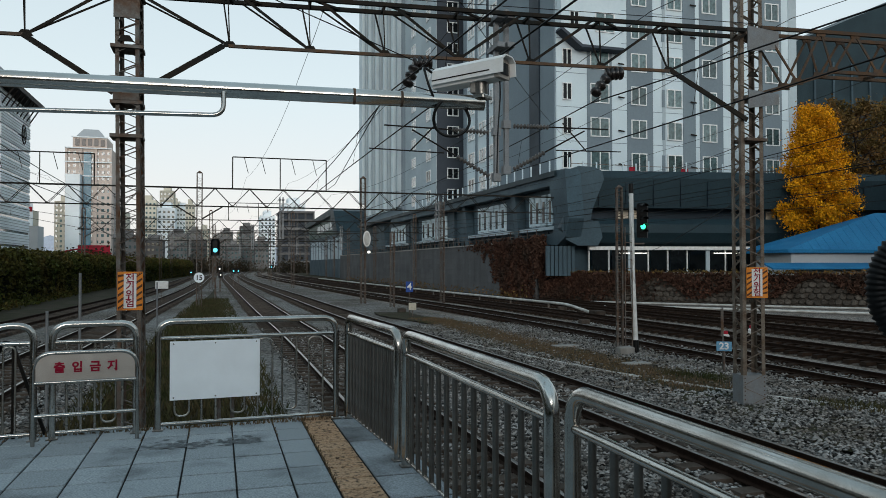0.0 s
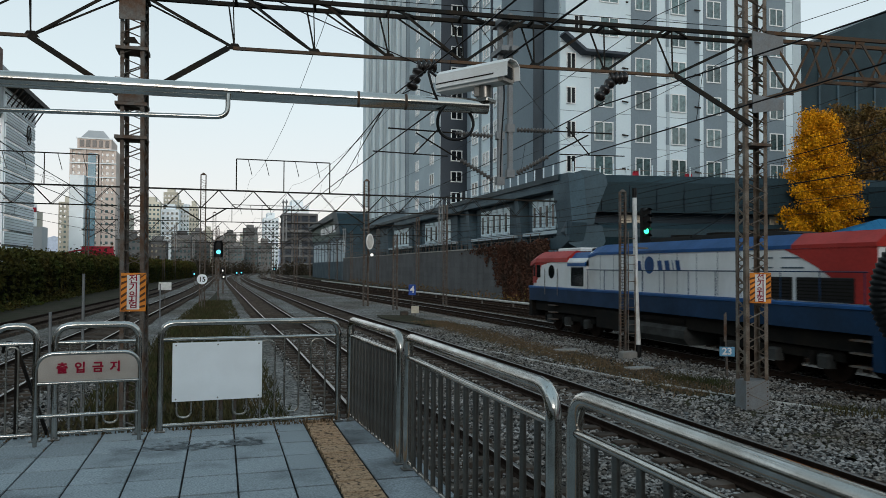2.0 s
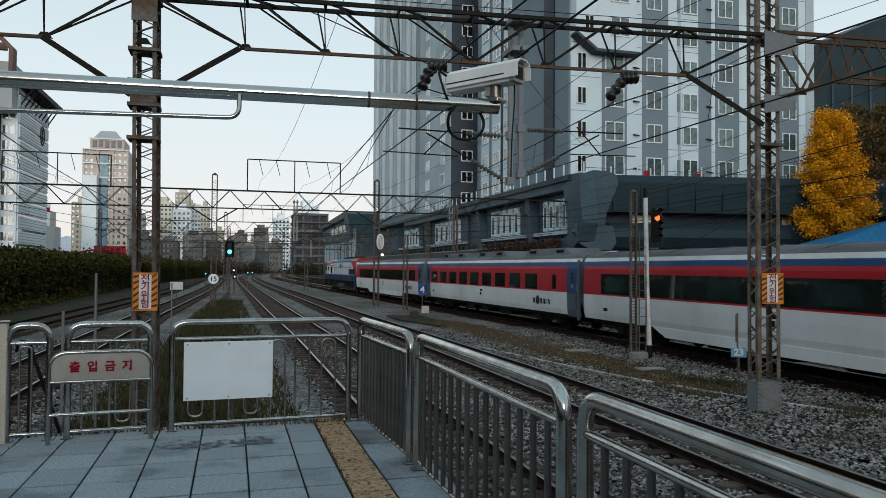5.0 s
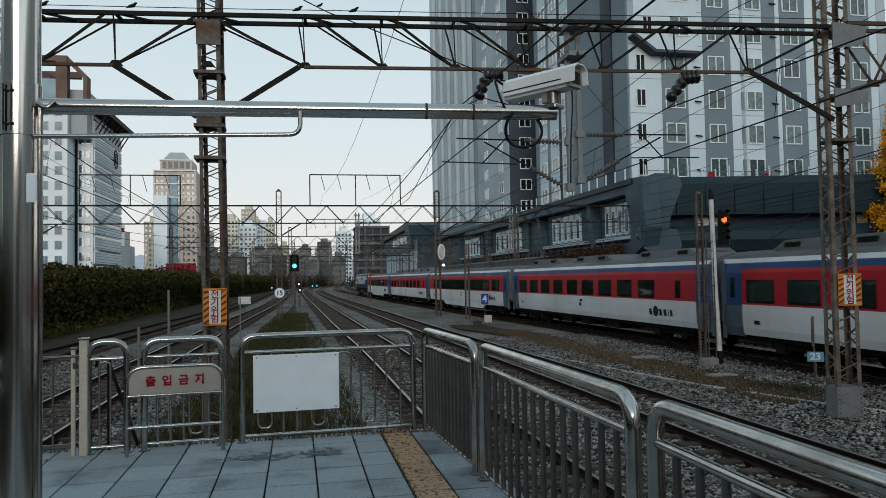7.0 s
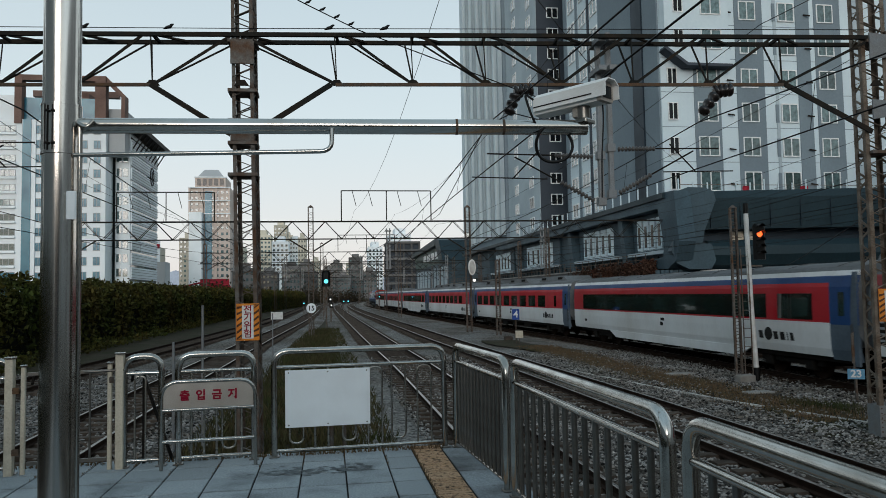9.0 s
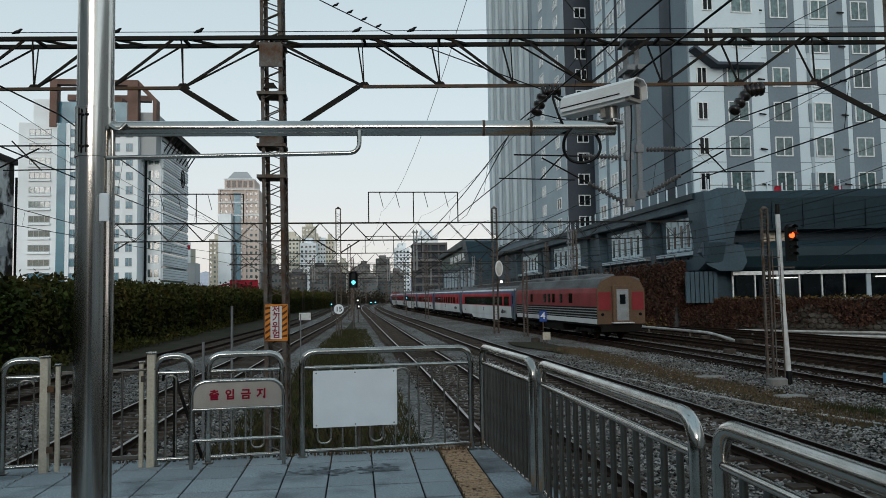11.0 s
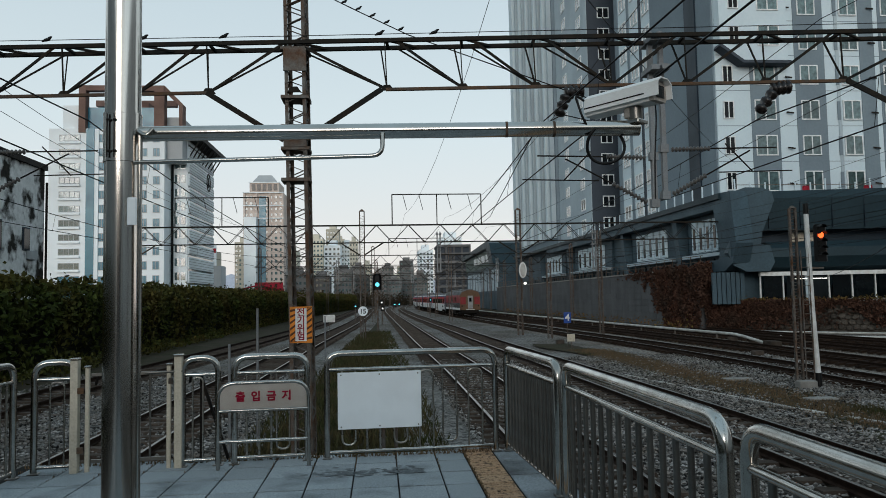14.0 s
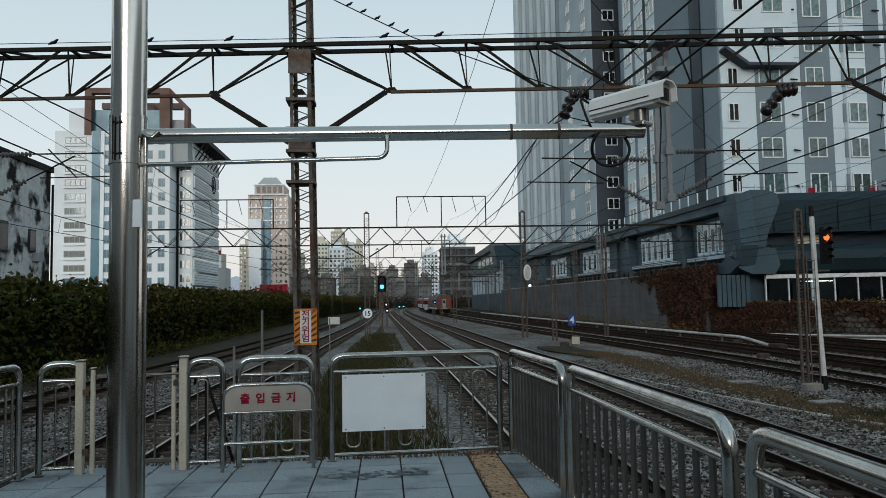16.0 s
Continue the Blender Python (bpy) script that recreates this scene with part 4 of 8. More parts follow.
def danger_sign(x, y, z, angle, w=0.42, h=0.68):
    sign = thing("danger_sign", "orange and brown striped high voltage warning sign in Korean letters", "sign", "danger signs", m=pose(x, y, z, 0, 0, angle))
    plate = part("plate", Mesh().soft_box(-w / 2, w / 2, -0.006, 0.006, -h / 2, h / 2, 0.004), ORANGE, sign)
    k = -h
    while k < h:
        lo, hi = max(-h / 2 + 0.01, k), min(h / 2 - 0.01, k + 0.05)
        pts = []
        for px, pz in ((-w / 2 + 0.008, k), (w / 2 - 0.008, k + 0.30), (w / 2 - 0.008, k + 0.345), (-w / 2 + 0.008, k + 0.045)):
            pts.append((px, min(max(pz, -h / 2 + 0.01), h / 2 - 0.01)))
        if max(p[1] for p in pts) - min(p[1] for p in pts) > 0.05 and abs(pts[0][1] - pts[3][1]) + abs(pts[1][1] - pts[2][1]) > 0.03:
            part("stripe", Mesh().prism(pts, "y", -0.010, -0.007), BROWN_STRIPE, plate, "brown diagonal stripe")
        k += 0.115
    panel_ = part("text_panel", Mesh().soft_box(-0.105, 0.105, -0.014, -0.011, -h / 2 + 0.035, h / 2 - 0.035, 0.001), WHITE_PAINT, plate, "white text panel")
    for i, word in enumerate("전기위험"):
        lettering("letter", word, 0.172, RED_LETTER, panel_, pose(0, -0.0165, 0.222 - 0.147 * i, 90, 0, 0), 0.003)
    for i in (-1, 1):
        part("strap", Mesh().box(-w / 2, w / 2, 0.006, 0.02, i * 0.2 - 0.015, i * 0.2 + 0.015), GALV, sign)
    return sign


danger_sign(-1.49, GY(-1.58) - 0.26, 1.19, -3)
danger_sign(10.86, GY(10.95) - 0.30, 1.26, -30, 0.42, 0.64)

# a concrete footing under each near mast
for mx in (-1.58, 10.95):
    single("mast_footing", Mesh().soft_box(mx - 0.45, mx + 0.45, GY(mx) - 0.45, GY(mx) + 0.45, -1.6, -1.40, 0.03), CONCRETE, "concrete footing of a lattice mast", "footing", "mast footings")


# the gantries farther down the line
def far_gantry(y, x0, x1, masts, z0, z1, frame_span=None):
    for x in masts:
        lattice_mast(x, y, -1.45, z1 + 1.1, 0.42, 0, GALV, "tall grey lattice mast of a gantry down the line", cap=True)
    n = int((x1 - x0) / 2.4)
    step = (x1 - x0) / n
    truss("gantry_beam", (x0, y), (x1, y), [step * k for k in range(n + 1)], z0, z1, 0.45, BEAM, "dark steel truss gantry beam across the tracks", [(m - x0, s) for m in masts for s in (-1, 1) if x0 < m + 2 * s < x1])
    for fx0, fx1, fz in frame_span or ():
        fr = thing("wire_frame", "thin steel portal frame standing on the gantry beam", "frame", "portal frames")
        part("frame_bar", Mesh().tube(bend([(fx0, y, z1), (fx0, y, fz), (fx1, y, fz), (fx1, y, z1)], 0.05), 0.045, 6), BEAM, fr)
        part("frame_post", Mesh().tube([((fx0 + fx1) / 2, y, z1), ((fx0 + fx1) / 2, y, fz)], 0.04, 6), BEAM, fr)
        for k in (0.12, 0.3, 0.62, 0.85):
            part("frame_dropper", Mesh().tube([(fx0 + (fx1 - fx0) * k, y, fz), (fx0 + (fx1 - fx0) * k + 0.3, y, fz - 1.2)], 0.025, 5), BEAM, fr)


far_gantry(58, -19, 31, (-1.35, 10.9, -18.5, 30.5), 6.0, 7.35, ((1.0, 8.0, 9.75), (-15.5, -8.5, 9.6)))
far_gantry(98, -16, 26, (-0.9, 9.2, -15.5, 25.5), 6.0, 7.3, ((1.2, 8.6, 9.5),))
far_gantry(140, -14, 24, (-0.6, 9.0, -13.5, 23.5), 6.0, 7.3)
far_gantry(185, -11, 26, (0.2, 10.2, -10.5, 25.5), 6.0, 7.3)
far_gantry(235, -9, 27, (1.0, 9.2, -8.5, 26.5), 6.0, 7.3)
far_gantry(285, -6, 30, (3.6, 11.8, -5.5, 29.5), 6.0, 7.3)
far_gantry(120, -15, 25, (-0.6, 9.0, -14.5, 24.5), 5.6, 6.7)
far_gantry(165, -12, 25, (-0.5, 8.4, -11.5, 24.5), 5.6, 6.7)


# ---- overhead wires ----
def wire(points, r, label="thin dark overhead wire", n=4):
    return single("overhead_wire", Mesh().tube(points, r, n), WIRE, label, "wire", "overhead wires")


SUPPORTS = [-30, 14, 58, 98, 140, 185, 235]
for key in "abcdelm":
    contact, messenger, drops = [], [], []
    for y0, y1 in zip(SUPPORTS, SUPPORTS[1:]):
        for k in range(12):
            s = k / 12
            y = y0 + (y1 - y0) * s
            stagger = 0.18 * math.cos(math.pi * (SUPPORTS.index(y0) + s))
            sag = 4 * s * (1 - s)
            contact.append((track_x(key, y) + stagger, y, 4.05))
            messenger.append((track_x(key, y) + stagger * 0.3, y, 5.02 - 0.62 * sag))
            if k % 2:
                drops.append(Mesh().tube([contact[-1], messenger[-1]], 0.005, 4))
    cat = thing("catenary", "overhead contact wire with messenger and droppers", "overhead line", "catenaries")
    part("contact_wire", Mesh().tube(contact, 0.012, 5), WIRE, cat)
    part("messenger_wire", Mesh().tube(messenger, 0.013, 5), WIRE, cat)
    for d in drops:
        part("dropper", d, WIRE, cat)
for x, z in ((2.45, 8.2), (5.6, 7.9), (8.9, 7.1), (12.6, 7.3), (18, 7.2), (-9, 7.2), (-11, 7.9), (22, 7.4)):
    pts = []
    for y0, y1 in zip(SUPPORTS, SUPPORTS[1:]):
        for k in range(8):
            s = k / 8
            y = y0 + (y1 - y0) * s
            pts.append((x + (track_x("b", y) - 7.5) * min(1, max(0, y / 100)), y, z - 0.9 * 4 * s * (1 - s)))
    wire(pts, 0.008, "thin dark feeder wire strung along the line")
for x, z in ((26.5, 6.2), (27.4, 5.4), (28.2, 7.2)):
    wire([(x - 0.02 * abs(y - 60), y, z + 3.0 * ((y - 30) / 45) ** 2 * 0.12) for y in range(-20, 180, 8)], 0.012)
# wires that cross the tracks
for a, b in (((4, 14, 7.6), (26, 52, 11)), ((12, 14, 4.6), (34, 60, 9)), ((11, 13.5, 3.2), (26, 44, 2.2))):
    wire([Vector(a).lerp(Vector(b), k / 10) - Vector((0, 0, 0.35 * math.sin(math.pi * k / 10))) for k in range(11)], 0.010)


def ribbed(mesh, a, b, discs, r, core=0.02):
    """A string of porcelain sheds from a to b."""
    a, b = Vector(a), Vector(b)
    pts, rad = [], []
    for k in range(discs):
        for s, q in ((0.05, core), (0.3, r), (0.6, r * 0.9), (0.75, core)):
            pts.append(a.lerp(b, (k + s) / discs))
            rad.append(q)
    return mesh.tube(pts, core, 10, radii=rad)


# two strings of large dark insulators that hang below the near beam
for x in (3.62, 7.57):
    y = GY(x) - 0.25
    ins = thing("strain_insulator", "string of large dark porcelain disc insulators", "insulator", "strain insulators")
    part("upper_string", ribbed(Mesh(), (x - 0.06, y, 5.50), (x + 0.34, y, 5.56), 4, 0.135, 0.06), PORCELAIN, ins)
    part("lower_string", ribbed(Mesh(), (x - 0.02, y, 5.46), (x - (0.22 if x < 5 else 0.40), y - 0.1, 5.02), 3, 0.12, 0.05), PORCELAIN, ins)
    part("hanger", Mesh().tube([(x + 0.1, y, 5.66), (x + 0.1, y, 5.55)], 0.02, 6), DARK_IRON, ins)
    part("tail_wire", Mesh().tube([(x - 0.22, y - 0.1, 5.02), (x - 0.6, y - 0.3, 4.8)], 0.012, 5), WIRE, ins)
wire([(3.0, 14.0, 4.8), (4.5, 30, 4.9), (8, 58, 7.4)], 0.012)
wire([(3.35, 13.7, 5.1), (4.9, 13.75, 4.75)], 0.012)


def cantilever(x, y, side, z=4.45, label="cantilever arm with ribbed insulators for the contact wire"):
    arm = thing("cantilever", label, "cantilever", "cantilever arms")
    s = side
    part("drop_post", Mesh().bar((x, y, 6.8), (x, y, z - 0.95), 0.09, 0.10), LIGHT_GALV, arm, "bolted grey drop post")
    for hz in (5.66, 6.02, 6.6):
        part("hanger", Mesh().box(x - 0.08, x + 0.08, y - 0.3, y + 0.3, hz - 0.05, hz + 0.05), LIGHT_GALV, arm)
    for zz in (z + 0.02, z - 0.9):
        part("bracket", Mesh().box(x - 0.08, x + 0.08, y - 0.07, y + 0.07, zz - 0.08, zz + 0.08), LIGHT_GALV, arm)
    part("top_insulator", ribbed(Mesh(), (x + s * 0.15, y, z), (x + s * 0.95, y, z + 0.02), 11, 0.055, 0.022), GREY_PORCELAIN, arm)
    part("top_tube", Mesh().tube([(x + s * 0.95, y, z + 0.02), (x + s * 2.3, y, z + 0.04)], 0.015, 8), DARK_IRON, arm)
    part("stay_insulator", ribbed(Mesh(), (x + s * 0.15, y, z - 0.88), (x + s * 0.85, y, z - 0.5), 10, 0.055, 0.022), GREY_PORCELAIN, arm)
    part("stay_tube", Mesh().tube([(x + s * 0.85, y, z - 0.5), (x + s * 1.75, y, z - 0.02)], 0.016, 8), DARK_IRON, arm)
    part("steady_tube", Mesh().tube([(x + s * 1.25, y, z + 0.12), (x + s * 1.8, y, z - 0.45)], 0.014, 8), DARK_IRON, arm)
    part("steady_arm", Mesh().tube([(x + s * 1.1, y, z - 0.45), (x + s * 2.6, y, z - 0.42)], 0.012, 6), DARK_IRON, arm)
    return arm


cantilever(5.55, GY(5.55) + 0.1, 1)
cantilever(5.35, GY(5.35) + 0.12, -1, 4.3)
cantilever(-7.8, GY(-7.8), 1, 4.62)
cantilever(-8.0, GY(-8.0), -1, 4.6)
cantilever(17.4, GY(17.4), -1, 4.5)
for gy, posts in ((58, (4.6, -7.0, 17.0)), (98, (4.2, -5.5, 15.5)), (140, (3.8, -4.8, 14.0))):
    for px in posts:
        for s in (-1, 1):
            cantilever(px + 0.12 * s, gy, s, 4.6)

wire([(-18, GY(-18) - 0.2, 6.78), (-1.5, GY(-1.5) - 0.22, 6.74), (11, GY(11) - 0.22, 6.78)], 0.008)
wire([(-2.4, GY(-2.4) - 0.22, 8.27), (-0.35, GY(-0.35) - 0.22, 7.2), (0.6, GY(0.6) - 0.22, 6.72), (4.5, GY(4.5) - 0.3, 5.2)], 0.012)
# birds perched on the beam and on the wire above it
for x, z, w in [(x, 6.69, 1.0) for x in (-6.35, -4.5, -2.95, 0.05, 1.1)] + [(-0.62 + 0.27 * k, 7.36 - 0.14 * k, 0.7) for k in range(5)]:
    bird = Mesh()
    y = GY(x) - 0.22
    bird.tube([(x + w * dx, y, z + w * dz - 0.03 * (1 - w)) for dx, dz in ((-0.09, 0.03), (-0.03, 0.06), (0.03, 0.075), (0.07, 0.12), (0.1, 0.13))], 0.03, 7, radii=[0.008 * w, 0.03 * w, 0.036 * w, 0.022 * w, 0.01 * w])
    single("pigeon", bird, BLACK, "small dark bird perched on the gantry", "bird", "perched birds")

# ---- the train ----
COACH, PITCH, SPEED = 23.0, 23.6, 20.96


def outline(w=1.5, floor=0.0):
    """Half outline of a coach above the rail, from the skirt to the crown."""
    return [(w - 0.10, 0.62), (w - 0.02, 1.0), (w, 1.45), (w, 2.1), (w - 0.015, 2.75), (w - 0.06, 3.02), (w - 0.13, 3.2)]


def side_strip(z0, z1, y0, y1, w=1.5, proud=0.004, sides=(-1, 1)):
    """The flanks of a coach between two heights, following its tumblehome."""
    hs = outline(w)
    zs = sorted({z0, z1, *[z for _, z in hs if z0 < z < z1]})
    def at(z):
        return float(np.interp(z, [q for _, q in hs], [p for p, _ in hs])) + proud
    m = Mesh()
    for s in sides:
        rows = [[(s * at(z), y, z) for z in zs] for y in (y0, y1)]
        back = [[(s * (at(z) - 0.05), y, z) for z in zs] for y in (y0, y1)]
        n = len(zs)
        vs = [p for r in rows + back for p in r]
        fs = [(k, k + 1, n + k + 1, n + k) for k in range(n - 1)] + [(2 * n + k, 3 * n + k, 3 * n + k + 1, 2 * n + k + 1) for k in range(n - 1)]
        fs += [(0, n, 3 * n, 2 * n), (n - 1, 3 * n - 1, 4 * n - 1, 2 * n - 1)] + [(k, 2 * n + k, 2 * n + k + 1, k + 1) for k in range(n - 1)] + [(n + k, n + k + 1, 3 * n + k + 1, 3 * n + k) for k in range(n - 1)]
        m.add(vs, fs)
    return m


def flank(name, z0, z1, y0, y1, material, parent, label="", w=1.5, proud=0.004):
    """A panel on each flank, each a part of its own."""
    made = [part(name, side_strip(z0, z1, y0, y1, w, proud, (s,)), material, parent, label) for s in (-1, 1)]
    return made[0]


def bogie(parent, y):
    b = part("bogie", Mesh().soft_box(-1.12, 1.12, y - 1.6, y + 1.6, 0.42, 0.62, 0.05), UNDER, parent)
    for dy in (-1.05, 1.05):
        w = Mesh()
        for x in (-0.82, 0.68):
            w.tube([(x, y + dy, 0.43), (x + 0.14, y + dy, 0.43)], 0.43, 20)
        w.tube([(-0.9, y + dy, 0.43), (0.9, y + dy, 0.43)], 0.08, 8)
        part("wheelset", w, RAIL_SIDE, b)
        for s in (-1, 1):
            part("axle_box", Mesh().soft_box(s * 1.08 - 0.14, s * 1.08 + 0.14, y + dy - 0.22, y + dy + 0.22, 0.3, 0.62, 0.04), UNDER, b)
    return b


def coach_body(parent, length, w=1.5, roof_top=3.47):
    hs = outline(w)
    roof = [(w - 0.13, 3.2), (w - 0.30, roof_top - 0.15), (w - 0.65, roof_top - 0.05), (0.45, roof_top)]
    h = length / 2
    shell = hs[2:] + roof
    ring = [(x, z) for x, z in shell] + [(-x, z) for x, z in reversed(shell)] + [(-w + 0.25, 1.1), (w - 0.25, 1.1)]
    part("shell", Mesh().loft([[(x * 0.995, y, z) for x, z in ring] for y in (-h, h)]), TRAIN_ROOF, parent, "grey roof and inner shell")
    return h


def coach(kind):
    """A passenger coach: 'ribbon' has a long dark window band, 'single' has separate windows."""
    label = {"ribbon": "red white and blue passenger coach with a long dark window band", "single": "red white and blue passenger coach with separate windows"}[kind]
    c = thing("passenger_coach", label, "railway coach", "coaches of the train")
    h = coach_body(c, COACH)
    e = h - 1.15
    flank("white_band", 3.06, 3.2, -h, h, TRAIN_WHITE, c, "white cornice stripe")
    flank("blue_band", 2.87, 3.06, -h, h, TRAIN_BLUE, c, "blue stripe")
    lead = h - 0.06 if kind == "ribbon" else e
    flank("red_band", 1.74, 2.87, -e, lead, TRAIN_RED, c, "red window band")
    flank("lower_panel", 0.78, 1.74, -e, lead, TRAIN_WHITE, c, "off white lower panel")
    if kind == "ribbon":
        for s in (-1, 1):
            part("skirt", Mesh().prism([(-5.5, 0.48), (5.5, 0.48), (6.3, 0.80), (-6.3, 0.80)], "x", s * 1.40, s * 1.47), TRAIN_WHITE, c, "off white skirt between the bogies")
    for d in (-1, 1) if kind == "single" else (-1,):
        a, b = sorted((d * e, d * h))
        end = flank("vestibule", 1.70, 3.06, a, b, TRAIN_BLUE, c, "blue vestibule end", proud=0.006)
        flank("lower_vestibule", 0.72, 1.70, a, b, VEST_GREY, c, "slate grey lower vestibule", proud=0.005)
        for s in (-1, 1):
            part("door", side_strip(1.70, 2.75, *sorted((d * (e + 0.14), d * (e + 0.85))), proud=0.012, sides=(s,)), TRAIN_BLUE, end, "blue vestibule door")
            part("door_foot", side_strip(0.95, 1.70, *sorted((d * (e + 0.14), d * (e + 0.85))), proud=0.011, sides=(s,)), VEST_GREY, end, "slate grey door foot")
            part("door_window", side_strip(1.95, 2.6, *sorted((d * (e + 0.38), d * (e + 0.62))), proud=0.018, sides=(s,)), GLASS_PANE, end)
            part("handle", Mesh().tube([(s * 1.53, d * (e + 0.92), 1.0), (s * 1.53, d * (e + 0.92), 1.75)], 0.018, 6), STEEL, end)
            part("swoosh", Mesh().loft([[(s * 1.513, d * h - d * 0.3 * t, z), (s * 1.513, d * h - d * 0.02, z), (s * 1.46, d * h, z), (s * 1.46, d * h - d * 0.3 * t, z)] for z, t in ((0.6, 0.6), (1.4, 0.95), (2.0, 1.0), (2.6, 0.8), (3.15, 0.5))]), VEST_GREY, end, "slate curved end stripe")
    part("bellows", Mesh().loft([[(x * k, y, 1.9 + (z - 1.9) * k) for x, z in ((-1.1, 0.95), (1.1, 0.95), (1.25, 2.2), (1.05, 3.25), (-1.05, 3.25), (-1.25, 2.2))] for y, k in ((-h - 0.3, 0.95), (-h - 0.22, 1.02), (-h - 0.14, 0.95), (-h - 0.07, 1.02), (-h + 0.02, 0.96))]), BELLOWS, c, "grey rubber gangway bellows")
    if kind == "ribbon":
        flank("window_band", 1.80, 2.57, -7.3, 9.95, GLASS_TRAIN, c, "long dark window band", proud=0.010)
        flank("window_band", 1.80, 2.57, -9.6, -7.9, GLASS_TRAIN, c, "dark end window", proud=0.010)
        for k in range(8):
            y = -6.15 + 2.14 * k
            flank("pane", 1.90, 2.44, y - 0.78, y + 0.78, GLASS_PANE, c, proud=0.014)
        flank("pane", 1.90, 2.44, -9.4, -8.1, GLASS_PANE, c, proud=0.014)
    else:
        for k in range(9):
            y = -6.6 + 2.0 * k
            for s in (-1, 1):
                fr = part("window", side_strip(1.80, 2.52, y - 0.7, y + 0.7, proud=0.008, sides=(s,)), GLASS_TRAIN, c)
                part("pane", side_strip(1.88, 2.45, y - 0.63, y + 0.63, proud=0.013, sides=(s,)), GLASS_PANE, fr)
        flank("window", 1.85, 2.5, -9.3, -8.9, GLASS_TRAIN, c, proud=0.008)
    for s in (-1, 1):
        for y, w_, hgt in ((-6.95, 0.26, 0.24), (-7.75, 0.26, 0.24), (-8.10, 0.26, 0.24), (-8.36, 0.09, 0.24), (-8.58, 0.20, 0.24)):
            part("emblem", Mesh().prism([(y - w_ / 2, 1.26 - hgt / 2), (y + w_ / 2 - 0.05, 1.26 - hgt / 2), (y + w_ / 2, 1.26 + hgt / 2), (y - w_ / 2 + 0.05, 1.26 + hgt / 2)], "x", s * 1.497, s * 1.508), BLACK, c, "dark operator emblem")
        part("emblem", Mesh().tube([(s * 1.497, -7.36, 1.30), (s * 1.508, -7.36, 1.30)], 0.21, 14), BLACK, c, "round dark operator emblem")
        for y, z, w_, h_ in ((0.25, 1.52, 0.34, 0.12), (0.35, 1.33, 0.26, 0.16), (9.6, 1.2, 0.3, 0.12)):
            part("data_plate", Mesh().box(*sorted((s * 1.497, s * 1.506)), y - w_ / 2, y + w_ / 2, z - h_ / 2, z + h_ / 2), UNDER, c, "dark inscription plate")
    if kind == "single":
        for y0, y1 in ((-9.5, -4.5), (-2.0, 2.6), (4.6, 9.6)):
            unit = part("roof_unit", Mesh().loft([[(x, y, z) for x, z in ((-0.95, 3.36), (0.95, 3.36), (0.85, t), (-0.85, t))] for y, t in ((y0, 3.45), (y0 + 0.6, 3.72), (y1 - 0.6, 3.72), (y1, 3.45))]), TRAIN_ROOF, c, "grey air conditioning hump")
            for y in (y0 + 1.0, y1 - 1.0):
                part("grille", Mesh().box(-0.93, -0.86, y - 0.35, y + 0.35, 3.50, 3.64), UNDER, unit)
    else:
        for k in range(10):
            part("roof_rib", Mesh().tube([(x * 1.01, -10.4 + 2.3 * k, z + 0.012) for x, z in ((-1.2, 3.32), (-0.85, 3.42), (-0.45, 3.47), (0.45, 3.47), (0.85, 3.42), (1.2, 3.32))], 0.012, 5), TRAIN_ROOF, c)
    part("underframe", Mesh().box(-1.28, 1.28, -10.9, 10.9, 0.62, 1.12), UNDER, c)
    for y, l in ((-2.6, 1.6), (0.4, 1.1), (2.9, 1.4)):
        part("equipment_box", Mesh().soft_box(-1.2, 1.2, y - l / 2, y + l / 2, 0.35, 0.85, 0.05), UNDER, c)
    bogie(c, -7.9)
    bogie(c, 7.9)
    part("coupler", Mesh().box(-0.15, 0.15, h, h + 0.6, 0.75, 1.0), UNDER, c)
    return c


def six_wheel_bogie(parent, y):
    b = part("bogie", Mesh().soft_box(-1.12, 1.12, y - 2.3, y + 2.3, 0.55, 0.80, 0.05), UNDER, parent)
    for dy in (-1.75, 0.0, 1.75):
        w = Mesh()
        for x in (-0.82, 0.68):
            w.tube([(x, y + dy, 0.5), (x + 0.14, y + dy, 0.5)], 0.5, 20)
        w.tube([(-0.9, y + dy, 0.5), (0.9, y + dy, 0.5)], 0.09, 8)
        part("wheelset", w, RAIL_SIDE, b)
        for s in (-1, 1):
            part("axle_box", Mesh().soft_box(s * 1.14 - 0.14, s * 1.14 + 0.14, y + dy - 0.2, y + dy + 0.2, 0.36, 0.70, 0.05), TANK_GREY, b)
            part("spring", Mesh().tube([(s * 1.16, y + dy + 0.42, 0.4), (s * 1.16, y + dy + 0.42, 0.75)], 0.09, 8), UNDER, b)
    return b


